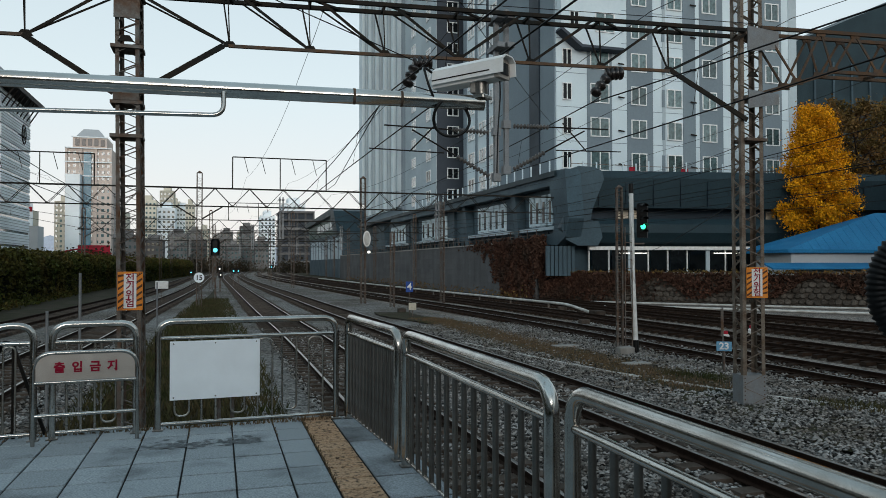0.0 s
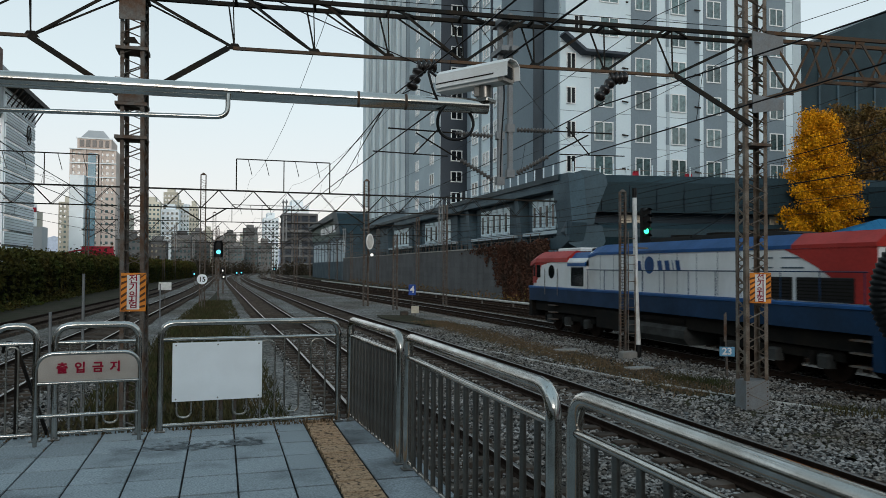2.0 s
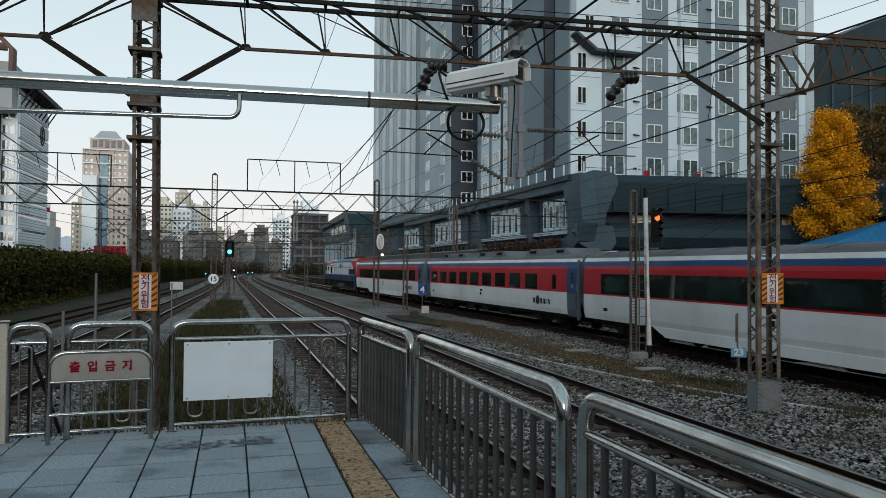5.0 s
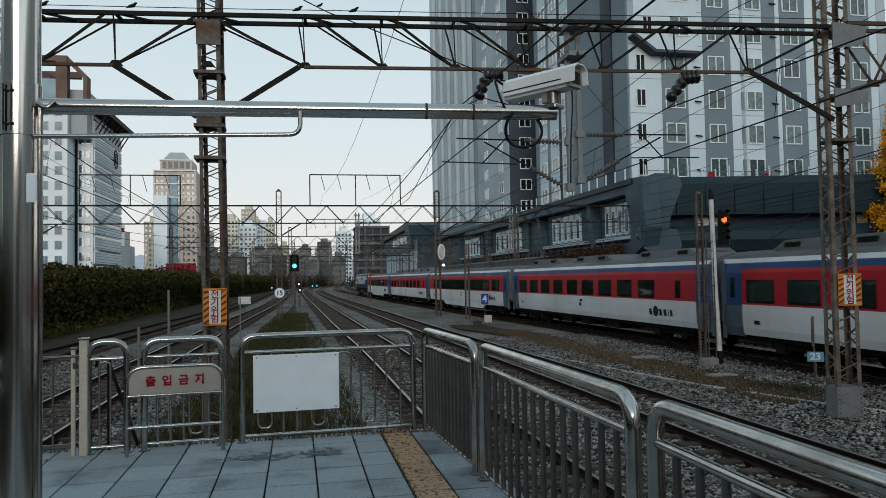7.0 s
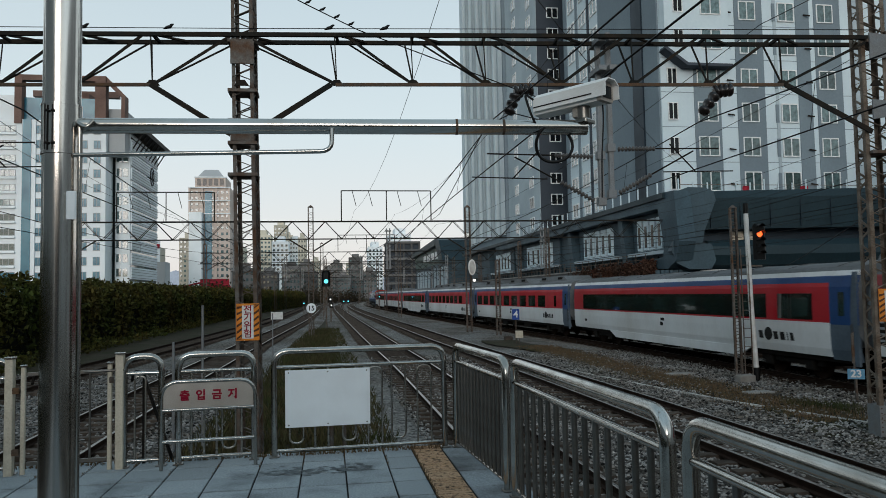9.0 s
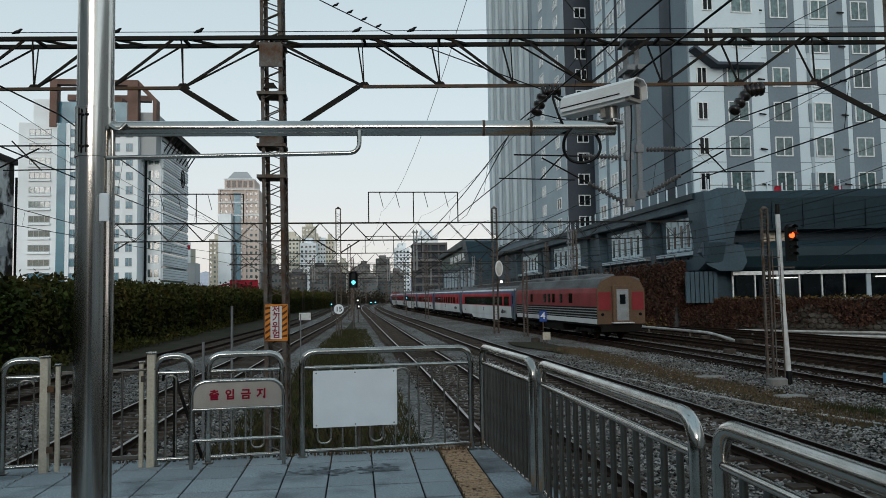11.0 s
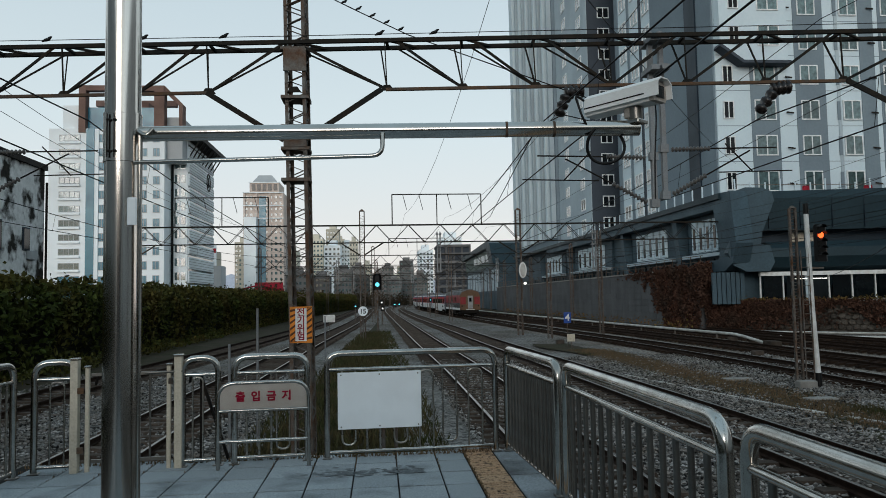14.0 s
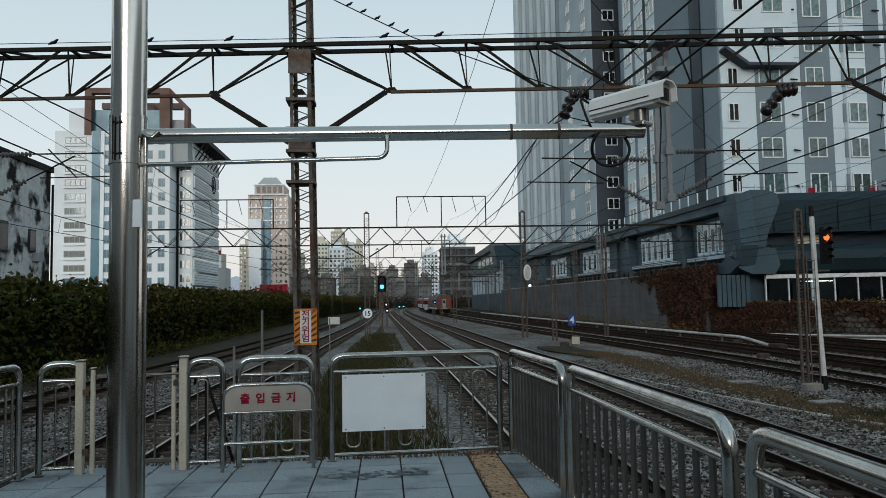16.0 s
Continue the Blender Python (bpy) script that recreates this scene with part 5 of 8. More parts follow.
def locomotive():
    """A diesel locomotive with a red roofed cab, white hood sides and a blue walkway skirt; its cab leads along +y."""
    c = thing("diesel_locomotive", "white and blue diesel locomotive with an orange red cab roof", "locomotive")
    part("deck", Mesh().soft_box(-1.46, 1.46, -9.9, 9.75, 1.30, 1.93, 0.04), LOCO_BLUE, c, "dark blue frame skirt")
    part("walkway", Mesh().soft_box(-1.49, 1.49, -9.92, 9.78, 1.86, 1.96, 0.03), LOCO_ROOF_BLUE, c, "brighter blue walkway edge")
    part("underframe", Mesh().box(-1.25, 1.25, -9.6, 9.4, 0.85, 1.30), UNDER, c)
    hood = [(-1.30, 1.96), (1.30, 1.96), (1.30, 3.30), (1.18, 3.45), (-1.18, 3.45), (-1.30, 3.30)]
    part("hood", Mesh().loft([[(x, y, z) for x, z in hood] for y in (-9.6, 4.1)]), TRAIN_WHITE, c, "off white engine hood")
    roof = [(-1.33, 3.30), (1.33, 3.30), (1.33, 3.40), (0.95, 3.70), (-0.95, 3.70), (-1.33, 3.40)]
    part("hood_roof", Mesh().loft([[(x, y, z) for x, z in roof] for y in (-7.6, 3.3)]), LOCO_ROOF_BLUE, c, "blue hood roof")
    part("hood_roof", Mesh().loft([[(x * k, y, z - d) for x, z in roof] for y, k, d in ((3.3, 1.0, 0.0), (4.1, 1.0, 0.10))]), LOCO_ROOF_BLUE, c, "blue hood roof step")
    part("rear_roof", Mesh().loft([[(x * 1.004, y, z + 0.004) for x, z in roof] for y in (-9.64, -7.0)]), LOCO_RED, c, "orange red rear roof")
    part("radiator_hump", Mesh().loft([[(x, y, z) for x, z in ((-0.8, 3.62), (0.8, 3.62), (0.6, t), (-0.6, t))] for y, t in ((-6.5, 3.75), (-5.5, 3.86), (0.6, 3.86), (1.6, 3.74))]), UNDER, c, "sooty exhaust and fan housing")
    for y in (-4.6, -2.6, -0.6):
        part("roof_fan", Mesh().tube([(0, y, 3.84), (0, y, 3.93)], 0.55, 16), UNDER, c)
    cab = [(-1.46, 1.96), (1.46, 1.96), (1.46, 3.05), (1.36, 3.2), (-1.36, 3.2), (-1.46, 3.05)]
    body = part("cab", Mesh().loft([[(x * k, y, z) for x, z in cab] for y, k in ((4.1, 0.97), (4.25, 1.0), (8.9, 1.0), (9.7, 0.86))]), TRAIN_WHITE, c, "off white driving cab")
    croof = [(-1.49, 3.04), (1.49, 3.04), (1.47, 3.22), (1.05, 3.52), (-1.05, 3.52), (-1.47, 3.22)]
    part("cab_roof", Mesh().loft([[(x * k, y, z - d) for x, z in croof] for y, k, d in ((5.7, 1.0, 0), (8.9, 1.0, 0), (9.95, 0.88, 0.16))]), LOCO_RED, body, "orange red cab roof")
    broof = [(-1.48, 2.86), (1.48, 2.86), (1.47, 2.98), (1.05, 3.44), (-1.05, 3.44), (-1.47, 2.98)]
    part("rear_cab_roof", Mesh().loft([[(x, y, z) for x, z in broof] for y in (4.1, 5.7)]), LOCO_ROOF_BLUE, body, "blue rear cab roof")
    part("roof_vent", Mesh().soft_box(-0.9, 0.9, 5.6, 7.8, 3.50, 3.66, 0.05), TRAIN_WHITE, body, "pale roof cooler")
    part("horn", Mesh().tube([(0.5, 8.2, 3.6), (0.5, 8.9, 3.6)], 0.05, 8, radii=[0.03, 0.08]), UNDER, body)
    part("bell", Mesh().soft_box(-0.5, 0.1, 4.6, 5.4, 3.42, 3.62, 0.05), UNDER, body)
    nose = [(-1.27, 2.05), (1.27, 2.05), (1.27, 3.1), (-1.27, 3.1)]
    part("nose_band", Mesh().loft([[(x, y, z) for x, z in nose] for y in (9.60, 9.76)]), LOCO_RED, body, "orange red nose band")
    for x in (-0.62, 0.62):
        part("windscreen", Mesh().soft_box(x - 0.5, x + 0.5, 9.75, 9.79, 2.42, 3.0, 0.02), GLASS_DARK, body)
    for s in (-1, 1):
        part("cab_window", Mesh().soft_box(*sorted((s * 1.45, s * 1.475)), 4.25, 5.35, 2.05, 2.82, 0.008), GLASS_DARK, body, "dark cab side window")
        door = part("cab_door", Mesh().soft_box(*sorted((s * 1.45, s * 1.466)), 6.75, 7.75, 1.98, 3.02, 0.006), TRAIN_WHITE, body)
        part("door_window", Mesh().tube([(s * 1.455, 7.25, 2.62), (s * 1.480, 7.25, 2.62)], 0.30, 18), GLASS_DARK, door, "oval dark door window")
        part("front_side_window", Mesh().soft_box(*sorted((s * 1.40, s * 1.470)), 8.45, 8.88, 2.35, 2.92, 0.006), GLASS_DARK, body)
        part("cab_flash", Mesh().prism([(9.0, 2.1), (9.0, 3.05), (7.3, 3.05), (8.35, 2.9), (8.6, 2.4)], "x", s * 1.44, s * 1.464), LOCO_RED, body, "orange red cab flash")
        part("front_flash", Mesh().loft([[(s * 1.475, 8.88, z), (s * 1.28, 9.72, z), (s * 1.26, 9.70, z), (s * 1.45, 8.88, z)] for z in (2.1, 3.05)]), LOCO_RED, body, "orange red nose corner")
        part("corner_window", Mesh().loft([[(s * 1.455, 9.02, z), (s * 1.315, 9.60, z), (s * 1.30, 9.60, z), (s * 1.44, 9.02, z)] for z in (2.4, 2.92)]), GLASS_DARK, body)
        # red sweep over the rear end of the hood
        sweep = [(-9.62, 1.98), (-9.62, 3.34), (-6.6, 3.34), (-7.2, 3.12), (-7.8, 2.86), (-8.25, 2.60), (-8.6, 2.30), (-8.8, 1.98)]
        part("rear_flash", Mesh().prism(sweep, "x", s * 1.29, s * 1.318), LOCO_RED, c, "orange red curved rear flash")
        for y0, y1 in ((-7.0, -5.5), (-9.0, -7.15)):
            grille = part("radiator_grille", Mesh().soft_box(*sorted((s * 1.28, s * 1.335)), y0, y1, 1.99, 2.58, 0.02), BLACK, c, "black radiator grille")
            for k in range(6):
                part("slat", Mesh().box(*sorted((s * 1.33, s * 1.345)), y0 + 0.05, y1 - 0.05, 2.05 + 0.085 * k, 2.08 + 0.085 * k), UNDER, grille)
        for k in range(9):
            y = -5.0 + 1.02 * k
            part("hood_seam", Mesh().box(*sorted((s * 1.295, s * 1.304)), y - 0.012, y + 0.012, 1.99, 3.28), VEST_GREY, c)
        part("hood_seam", Mesh().box(*sorted((s * 1.295, s * 1.304)), -5.2, 4.05, 2.70, 2.725), VEST_GREY, c)
        for y in (-5.9, -7.0):
            for z in (2.82, 3.08):
                part("vent_slot", Mesh().soft_box(*sorted((s * 1.295, s * 1.312)), y - 0.4, y + 0.4, z - 0.02, z + 0.02, 0.004), VEST_GREY, c)
        # operator's emblem in plain shapes
        for y, w_ in ((0.35, 0.36), (-0.95, 0.34), (-1.38, 0.34), (-1.70, 0.12), (-1.98, 0.30)):
            part("emblem", Mesh().prism([(y - w_ / 2, 2.72), (y + w_ / 2 - 0.08, 2.72), (y + w_ / 2, 3.05), (y - w_ / 2 + 0.08, 3.05)], "x", s * 1.298, s * 1.308), TRAIN_BLUE, c, "blue operator emblem")
        part("emblem", Mesh().tube([(s * 1.298, -0.30, 2.90), (s * 1.309, -0.30, 2.90)], 0.30, 18), LOCO_ROOF_BLUE, c, "round blue operator emblem")
        part("emblem", Mesh().tube([(s * 1.298, -0.30, 2.86), (s * 1.314, -0.30, 2.86)], 0.17, 18), TRAIN_BLUE, c, "round blue operator emblem")
        rail = part("handrail", Mesh().tube([(s * 1.45, -9.5, 2.72), (s * 1.45, 4.0, 2.72)], 0.016, 6), LOCO_BLUE, c, "blue walkway handrail")
        for k in range(11):
            part("stanchion", Mesh().tube([(s * 1.45, -9.4 + k * 1.33, 1.95), (s * 1.45, -9.4 + k * 1.33, 2.72)], 0.015, 6), LOCO_BLUE, rail)
        for y in (7.9, 6.6):
            part("grab_rail", Mesh().tube([(s * 1.50, y, 1.6), (s * 1.50, y, 2.75)], 0.016, 6), STEEL_DARK, c)
        for y in (-9.3, 7.25):
            for z in (0.55, 0.85, 1.15):
                part("step", Mesh().box(*sorted((s * 1.28, s * 1.5)), y - 0.3, y + 0.3, z - 0.02, z + 0.02), GALV, c)
        part("step_panel", Mesh().box(*sorted((s * 1.40, s * 1.47)), -9.9, -9.62, 0.5, 1.32), LOCO_BLUE, c)
        part("air_tank", Mesh().tube([(s * 1.12, -2.3, 1.08), (s * 1.12, 1.0, 1.08)], 0.17, 12), UNDER, c)
    part("fuel_tank", Mesh().loft([[(x, y, z) for x, z in ((-1.38, 0.55), (-1.2, 0.34), (1.2, 0.34), (1.38, 0.55), (1.38, 0.80), (1.2, 0.98), (-1.2, 0.98), (-1.38, 0.80))] for y in (-2.4, 1.2)]), TANK_GREY, c, "sooty grey fuel tank")
    part("battery_box", Mesh().soft_box(-1.36, 1.36, 1.5, 3.4, 0.5, 1.2, 0.04), UNDER, c)
    for y in (-6.2, 6.2):
        six_wheel_bogie(c, y)
    for y in (-9.9, 9.7):
        part("buffer_beam", Mesh().soft_box(-1.4, 1.4, y - 0.15, y + 0.2, 0.55, 1.32, 0.03), UNDER, c)
    return c


def generator_car():
    """The last vehicle: faded red sides with grey ribbing and a tan end with a door."""
    c = thing("generator_car", "faded red generator car with a grey ribbed waist and tan end", "railway coach")
    ln = 17.6
    h = coach_body(c, ln, 1.46, 3.72)
    flank("red_side", 1.95, 3.05, -h, h, TRAIN_FADED, c, "faded red upper side", w=1.46)
    flank("white_band", 3.05, 3.2, -h, h, TRAIN_ROOF, c, "grey cornice", w=1.46)
    flank("waist", 1.25, 1.95, -h, h, UNDER, c, "dark ribbed waist", w=1.46)
    for k in range(4):
        flank("rib", 1.32 + 0.16 * k, 1.38 + 0.16 * k, -h, h, BELLOWS, c, "grey waist rib", proud=0.02, w=1.46)
    flank("sill", 0.95, 1.25, -h, h, TRAIN_WHITE, c, "off white sill", w=1.46)
    for y, w_ in ((4.5, 0.28), (1.2, 0.28), (0.2, 0.28), (-0.8, 0.28), (-2.4, 0.28), (-4.3, 0.35)):
        flank("window", 2.15, 2.75, y - w_, y + w_, GLASS_TRAIN, c, proud=0.010, w=1.46)
    flank("door", 1.3, 2.9, 5.9, 6.7, TRAIN_FADED, c, proud=0.015, w=1.46)
    end = part("end_wall", Mesh().loft([[(x, y, z) for x, z in ((-1.45, 0.95), (1.45, 0.95), (1.45, 2.9), (1.2, 3.4), (0.5, 3.72), (-0.5, 3.72), (-1.2, 3.4), (-1.45, 2.9))] for y in (-h - 0.08, -h + 0.02)]), GEN_TAN, c, "tan brown end wall")
    for x in (-1.0, 1.0):
        part("end_panel", Mesh().soft_box(x - 0.38, x + 0.38, -h - 0.11, -h - 0.08, 1.75, 2.8, 0.01), TRAIN_FADED, end, "faded red end panel")
    part("gangway", Mesh().soft_box(-0.58, 0.58, -h - 0.30, -h - 0.08, 1.0, 3.2, 0.04), GEN_TAN, end, "tan gangway frame")
    part("gangway_door", Mesh().soft_box(-0.36, 0.36, -h - 0.33, -h - 0.30, 1.15, 2.95, 0.02), BELLOWS, end, "grey gangway door")
    part("door_window", Mesh().soft_box(-0.17, 0.17, -h - 0.345, -h - 0.33, 2.1, 2.65, 0.01), GLASS_DARK, end)
    part("foot_plate", Mesh().box(-0.6, 0.6, -h - 0.5, -h - 0.08, 1.0, 1.06), WHITE_PAINT, end, "pale foot plate")
    for x in (-1.15, 1.15):
        part("tail_lamp", Mesh().tube([(x, -h - 0.13, 1.5), (x, -h - 0.08, 1.5)], 0.09, 12), GLASS_DARK, end)
    for y in (-5, -1.5, 2, 5.5):
        part("roof_unit", Mesh().soft_box(-0.85, 0.85, y - 1.1, y + 1.1, 3.6, 3.92, 0.1), TRAIN_ROOF, c)
    part("underframe", Mesh().box(-1.25, 1.25, -h, h, 0.8, 1.0), UNDER, c)
    part("buffer_beam", Mesh().box(-1.2, 1.2, -h - 0.15, -h + 0.1, 0.5, 0.95), UNDER, c)
    part("equipment_box", Mesh().soft_box(-1.2, 1.2, -2.0, 2.2, 0.35, 0.8, 0.05), UNDER, c)
    bogie(c, -5.8)
    bogie(c, 5.8)
    return c


loco = locomotive()
coaches = [coach("ribbon"), coach("single")]
for kind in (0, 1, 1, 0):
    coaches.append(copy_thing(coaches[kind], Matrix()))
gen = generator_car()
# each vehicle with its middle's distance behind the front of the first coach
TRAIN = [(loco, -10.25, 6.4)] + [(c, PITCH * k + PITCH / 2, 7.9) for k, c in enumerate(coaches)] + [(gen, PITCH * 6 + 9.0, 5.8)]
ARC = np.concatenate([[0], np.cumsum(np.hypot(np.diff(CURVES["c"]), np.diff(GRID)))])
ARC -= np.interp(0, GRID, ARC)


def on_track(s):
    y = float(np.interp(s, ARC, GRID))
    return Vector((track_x("c", y), y, RAIL_Z))


def vehicle_pose(front, behind, half):
    a, b = on_track(front - behind - half), on_track(front - behind + half)
    mid = (a + b) / 2
    return Matrix.Translation(mid) @ Matrix.Rotation(-math.atan2(b.x - a.x, b.y - a.y), 4, "Z")


def front_at(t):
    return 86.0 + SPEED * (t - 5.5)

# ---- the camera arm on the platform ----
POLE = (-1.24, 3.71)
arm_z = 2.475
pole = thing("camera_pole", "polished stainless steel pole with a long horizontal arm", "pole")
part("column", Mesh().tube([(*POLE, 0), (*POLE, 3.9)], 0.083, 48), POLISHED_POLE, pole)
part("foot_flange", Mesh().tube([(*POLE, 0), (*POLE, 0.02)], 0.16, 24), STEEL_DARK, pole)
for z in (arm_z - 0.14, arm_z + 0.09):
    part("clamp_edge", Mesh().tube([(*POLE, z - 0.004), (*POLE, z + 0.004)], 0.0895, 48), POLISHED_POLE, pole)
part("clamp_sleeve", Mesh().tube([(*POLE, arm_z - 0.14), (*POLE, arm_z + 0.09)], 0.0880, 48), POLISHED_POLE, pole)
for z in (arm_z - 0.10, arm_z + 0.05):
    for dx in (-0.038, -0.008):
        part("clamp_bolt", Mesh().tube([(POLE[0] + dx - 0.008, POLE[1] - 0.092, z), (POLE[0] + dx + 0.008, POLE[1] - 0.090, z)], 0.006, 8), DARK_IRON, pole)
for dx in (-0.045, -0.012):
    part("clamp_seam", Mesh().box(POLE[0] + dx - 0.0015, POLE[0] + dx + 0.0015, POLE[1] - 0.0915, POLE[1] - 0.08, arm_z - 0.13, arm_z + 0.08), DARK_IRON, pole)
END = (1.265, 3.49)
part("arm", Mesh().tube([(POLE[0] + 0.06, POLE[1], arm_z), (*END, arm_z - 0.02)], 0.037, 20), POLISHED, pole, "polished horizontal arm with rust marks")
dirx = Vector((END[0] - POLE[0], END[1] - POLE[1], -0.02)).normalized()
for d in (1.03 + 0.84, 2.1):
    a = Vector((*POLE, arm_z)) + dirx * d
    part("weld", Mesh().tube([a - dirx * 0.006, a + dirx * 0.006], 0.0385, 20), RUSTY, pole, "rusted weld ring")
part("elbow", Mesh().tube(bend([(POLE[0] + 0.088, POLE[1] - 0.05, arm_z), (POLE[0] + 0.13, POLE[1] - 0.07, arm_z - 0.03), (POLE[0] + 0.16, POLE[1] - 0.06, arm_z + 0.01)], 0.03), 0.012, 8), STEEL, pole)
cz = 2.325

part("conduit", Mesh().tube([(POLE[0] + 0.098, POLE[1] - 0.05, 0.3), (POLE[0] + 0.098, POLE[1] - 0.05, arm_z - 0.01)], 0.011, 10), STEEL, pole)
part("conduit", Mesh().tube(bend([(POLE[0] + 0.07, POLE[1] - 0.05, cz), (0.02, 3.54, cz + 0.008), (0.02, 3.56, arm_z - 0.03)], 0.06, 6), 0.011, 10), STEEL, pole)
part("tag", Mesh().soft_box(POLE[0] + 0.055, POLE[0] + 0.10, POLE[1] - 0.105, POLE[1] - 0.095, 2.02, 2.15, 0.006), WHITE_BOARD, pole, "taped white paper tag")

# the weatherproof camera housing
cctv = thing("security_camera", "off white weatherproof security camera in a long housing", "camera", m=pose(1.235, 3.50, 2.60, 0, -1, -52))
hx = [(-0.05, -0.045), (0.05, -0.045), (0.058, -0.02), (0.052, 0.035), (0.025, 0.05), (-0.025, 0.05), (-0.052, 0.035), (-0.058, -0.02)]
part("housing", Mesh().loft([[(x, y * 0.95, z) for y, z in hx] for x in (-0.245, 0.13)]), CCTV_WHITE, cctv)
shade = [(-0.066, -0.03), (-0.062, 0.04), (-0.03, 0.062), (0.03, 0.062), (0.062, 0.04), (0.066, -0.03), (0.060, -0.03), (0.056, 0.036), (0.028, 0.056), (-0.028, 0.056), (-0.056, 0.036), (-0.060, -0.03)]
part("sunshield", Mesh().loft([[(x, y, z) for y, z in shade] for x in (-0.235, 0.185)]), CCTV_WHITE, cctv, "sunshield hood")
part("front_ring", Mesh().loft([[(x, y * 1.02, z * 1.02) for y, z in hx] for x in (0.13, 0.155)]), PLAQUE, cctv, "rusting front ring")
part("front_glass", Mesh().soft_box(0.152, 0.160, -0.036, 0.036, -0.028, 0.03, 0.002), GLASS_DARK, cctv, "dark front window")
part("side_seam", Mesh().box(-0.235, 0.11, -0.0665, -0.062, -0.012, -0.006), DARK_IRON, cctv)
part("pan_joint", Mesh().soft_box(-0.03, 0.03, -0.03, 0.03, -0.095, -0.04, 0.008), PLAQUE, cctv, "pivot knuckle")
part("neck", Mesh().tube([(0.02, 0, -0.125), (0.02, 0, -0.045)], 0.034, 14), STEEL_DARK, cctv)
part("foot", Mesh().soft_box(-0.05, 0.06, -0.045, 0.045, -0.128, -0.11, 0.005), STEEL, cctv)
loop = [(1.10 + 0.092 * math.cos(a), 3.50 + 0.02 * math.sin(a * 2), 2.375 + 0.092 * math.sin(a)) for a in (k * 6.28319 / 36 for k in range(36))]
cable = thing("cable_loop", "coiled black cable hanging under the camera arm", "cable")
part("coil", Mesh().tube(loop, 0.0075, 8, closed=True), BLACK, cable)
part("coil", Mesh().tube([(x + 0.006, y + 0.012, z + 0.004) for x, y, z in loop], 0.006, 8, closed=True), BLACK, cable)
part("lead", Mesh().tube(bend([(1.0, 3.50, 2.59), (0.955, 3.5, 2.62), (0.98, 3.47, 2.5), (1.03, 3.5, 2.43)], 0.05), 0.006, 8), BLACK, cable)
part("lead", Mesh().tube(bend([(1.33, 3.44, 2.58), (1.335, 3.44, 2.50), (1.32, 3.44, 2.3), (1.315, 3.44, 2.1)], 0.05), 0.0035, 6), BLACK, cable)

# a corrugated hose that hangs beside the fence, and the dark end of a fitting above it
hose = thing("corrugated_hose", "thick black corrugated hose hanging in a bow", "hose")
hp, hr = [], []
for k in range(121):
    a = radians(78 + 200 * k / 120)
    hp.append((1.80 + 0.14 * math.cos(a) * 0.9, 1.475 - 0.09 * math.cos(a), 1.585 + 0.165 * math.sin(a)))
    hr.append(0.027 + 0.0035 * (1 if k % 3 == 1 else -1 if k % 3 == 0 else 0))
part("tube", Mesh().tube(hp, 0.026, 12, radii=hr), BLACK, hose)
part("post", Mesh().tube([(2.12, 1.6, -1.5), (2.12, 1.6, 3.4)], 0.04, 10), GALV, hose, "grey pole that carries the hose")
part("clamp", Mesh().bar((1.82, 1.49, 1.745), (2.12, 1.6, 1.745), 0.03), GALV, hose)
fitting = thing("lamp_fitting", "black fitting at the end of a hanging arm", "fitting")
part("body", Mesh().soft_box(1.655, 1.80, 1.40, 1.52, 2.163, 2.35, 0.02), BLACK, fitting)
part("stem", Mesh().tube(bend([(1.73, 1.46, 2.3), (1.73, 1.46, 3.3), (2.12, 1.6, 3.3)], 0.1), 0.02, 8), BLACK, fitting)


# ---- signals and lineside signs ----
SX, SY = 13.45, 22.4
mast = lattice_mast(SX - 0.42, SY + 0.1, -1.4, 4.25, 0.22, -20, GALV, "slender lattice signal mast with a ladder", "signal masts", cap=True)
lad = Mesh()
for s in (-0.13, 0.13):
    lad.bar((SX - 0.22 + s, SY - 0.15, -1.35), (SX - 0.22 + s, SY - 0.15, 2.9), 0.03)
for k in range(14):
    lad.bar((SX - 0.35, SY - 0.15, -1.1 + 0.29 * k), (SX - 0.09, SY - 0.15, -1.1 + 0.29 * k), 0.02)
single("ladder", lad, GALV, "grey steel ladder fixed to the signal mast", "ladder")
sp = thing("signal_post", "white signal post with a black base and a colour light signal", "signal post")
part("post", Mesh().tube([(SX + 0.06, SY - 0.1, -0.95), (SX - 0.03, SY - 0.1, 1.1), (SX - 0.08, SY - 0.1, 4.05)], 0.075, 14, radii=[0.085, 0.08, 0.075]), WHITE_PAINT, sp)
part("base", Mesh().tube([(SX + 0.07, SY - 0.1, -1.45), (SX + 0.06, SY - 0.1, -0.9)], 0.10, 14), BLACK, sp, "black painted base")
part("top", Mesh().tube([(SX - 0.08, SY - 0.1, 4.05), (SX - 0.085, SY - 0.1, 4.38)], 0.08, 14), BLACK, sp, "black post top")
part("bracket", Mesh().bar((SX - 0.08, SY - 0.1, 2.35), (SX + 0.4, SY - 0.12, 2.35), 0.05), GALV, sp)
HX, HY, HZ = SX + 0.33, SY - 0.2, 3.17
head = part("signal_head", Mesh().soft_box(HX - 0.21, HX + 0.21, HY, HY + 0.16, HZ - 0.62, HZ + 0.55, 0.07), BLACK, sp, "black signal head")
LENS_R, LENS_G = HZ + 0.21, HZ - 0.24
for zz, mat in ((LENS_R, LAMP_RED), (LENS_G, LAMP_GREEN)):
    part("lens", Mesh().tube([(HX - 0.02, HY - 0.012, zz), (HX - 0.02, HY + 0.004, zz)], 0.095, 18), mat, head, "lit signal lens")
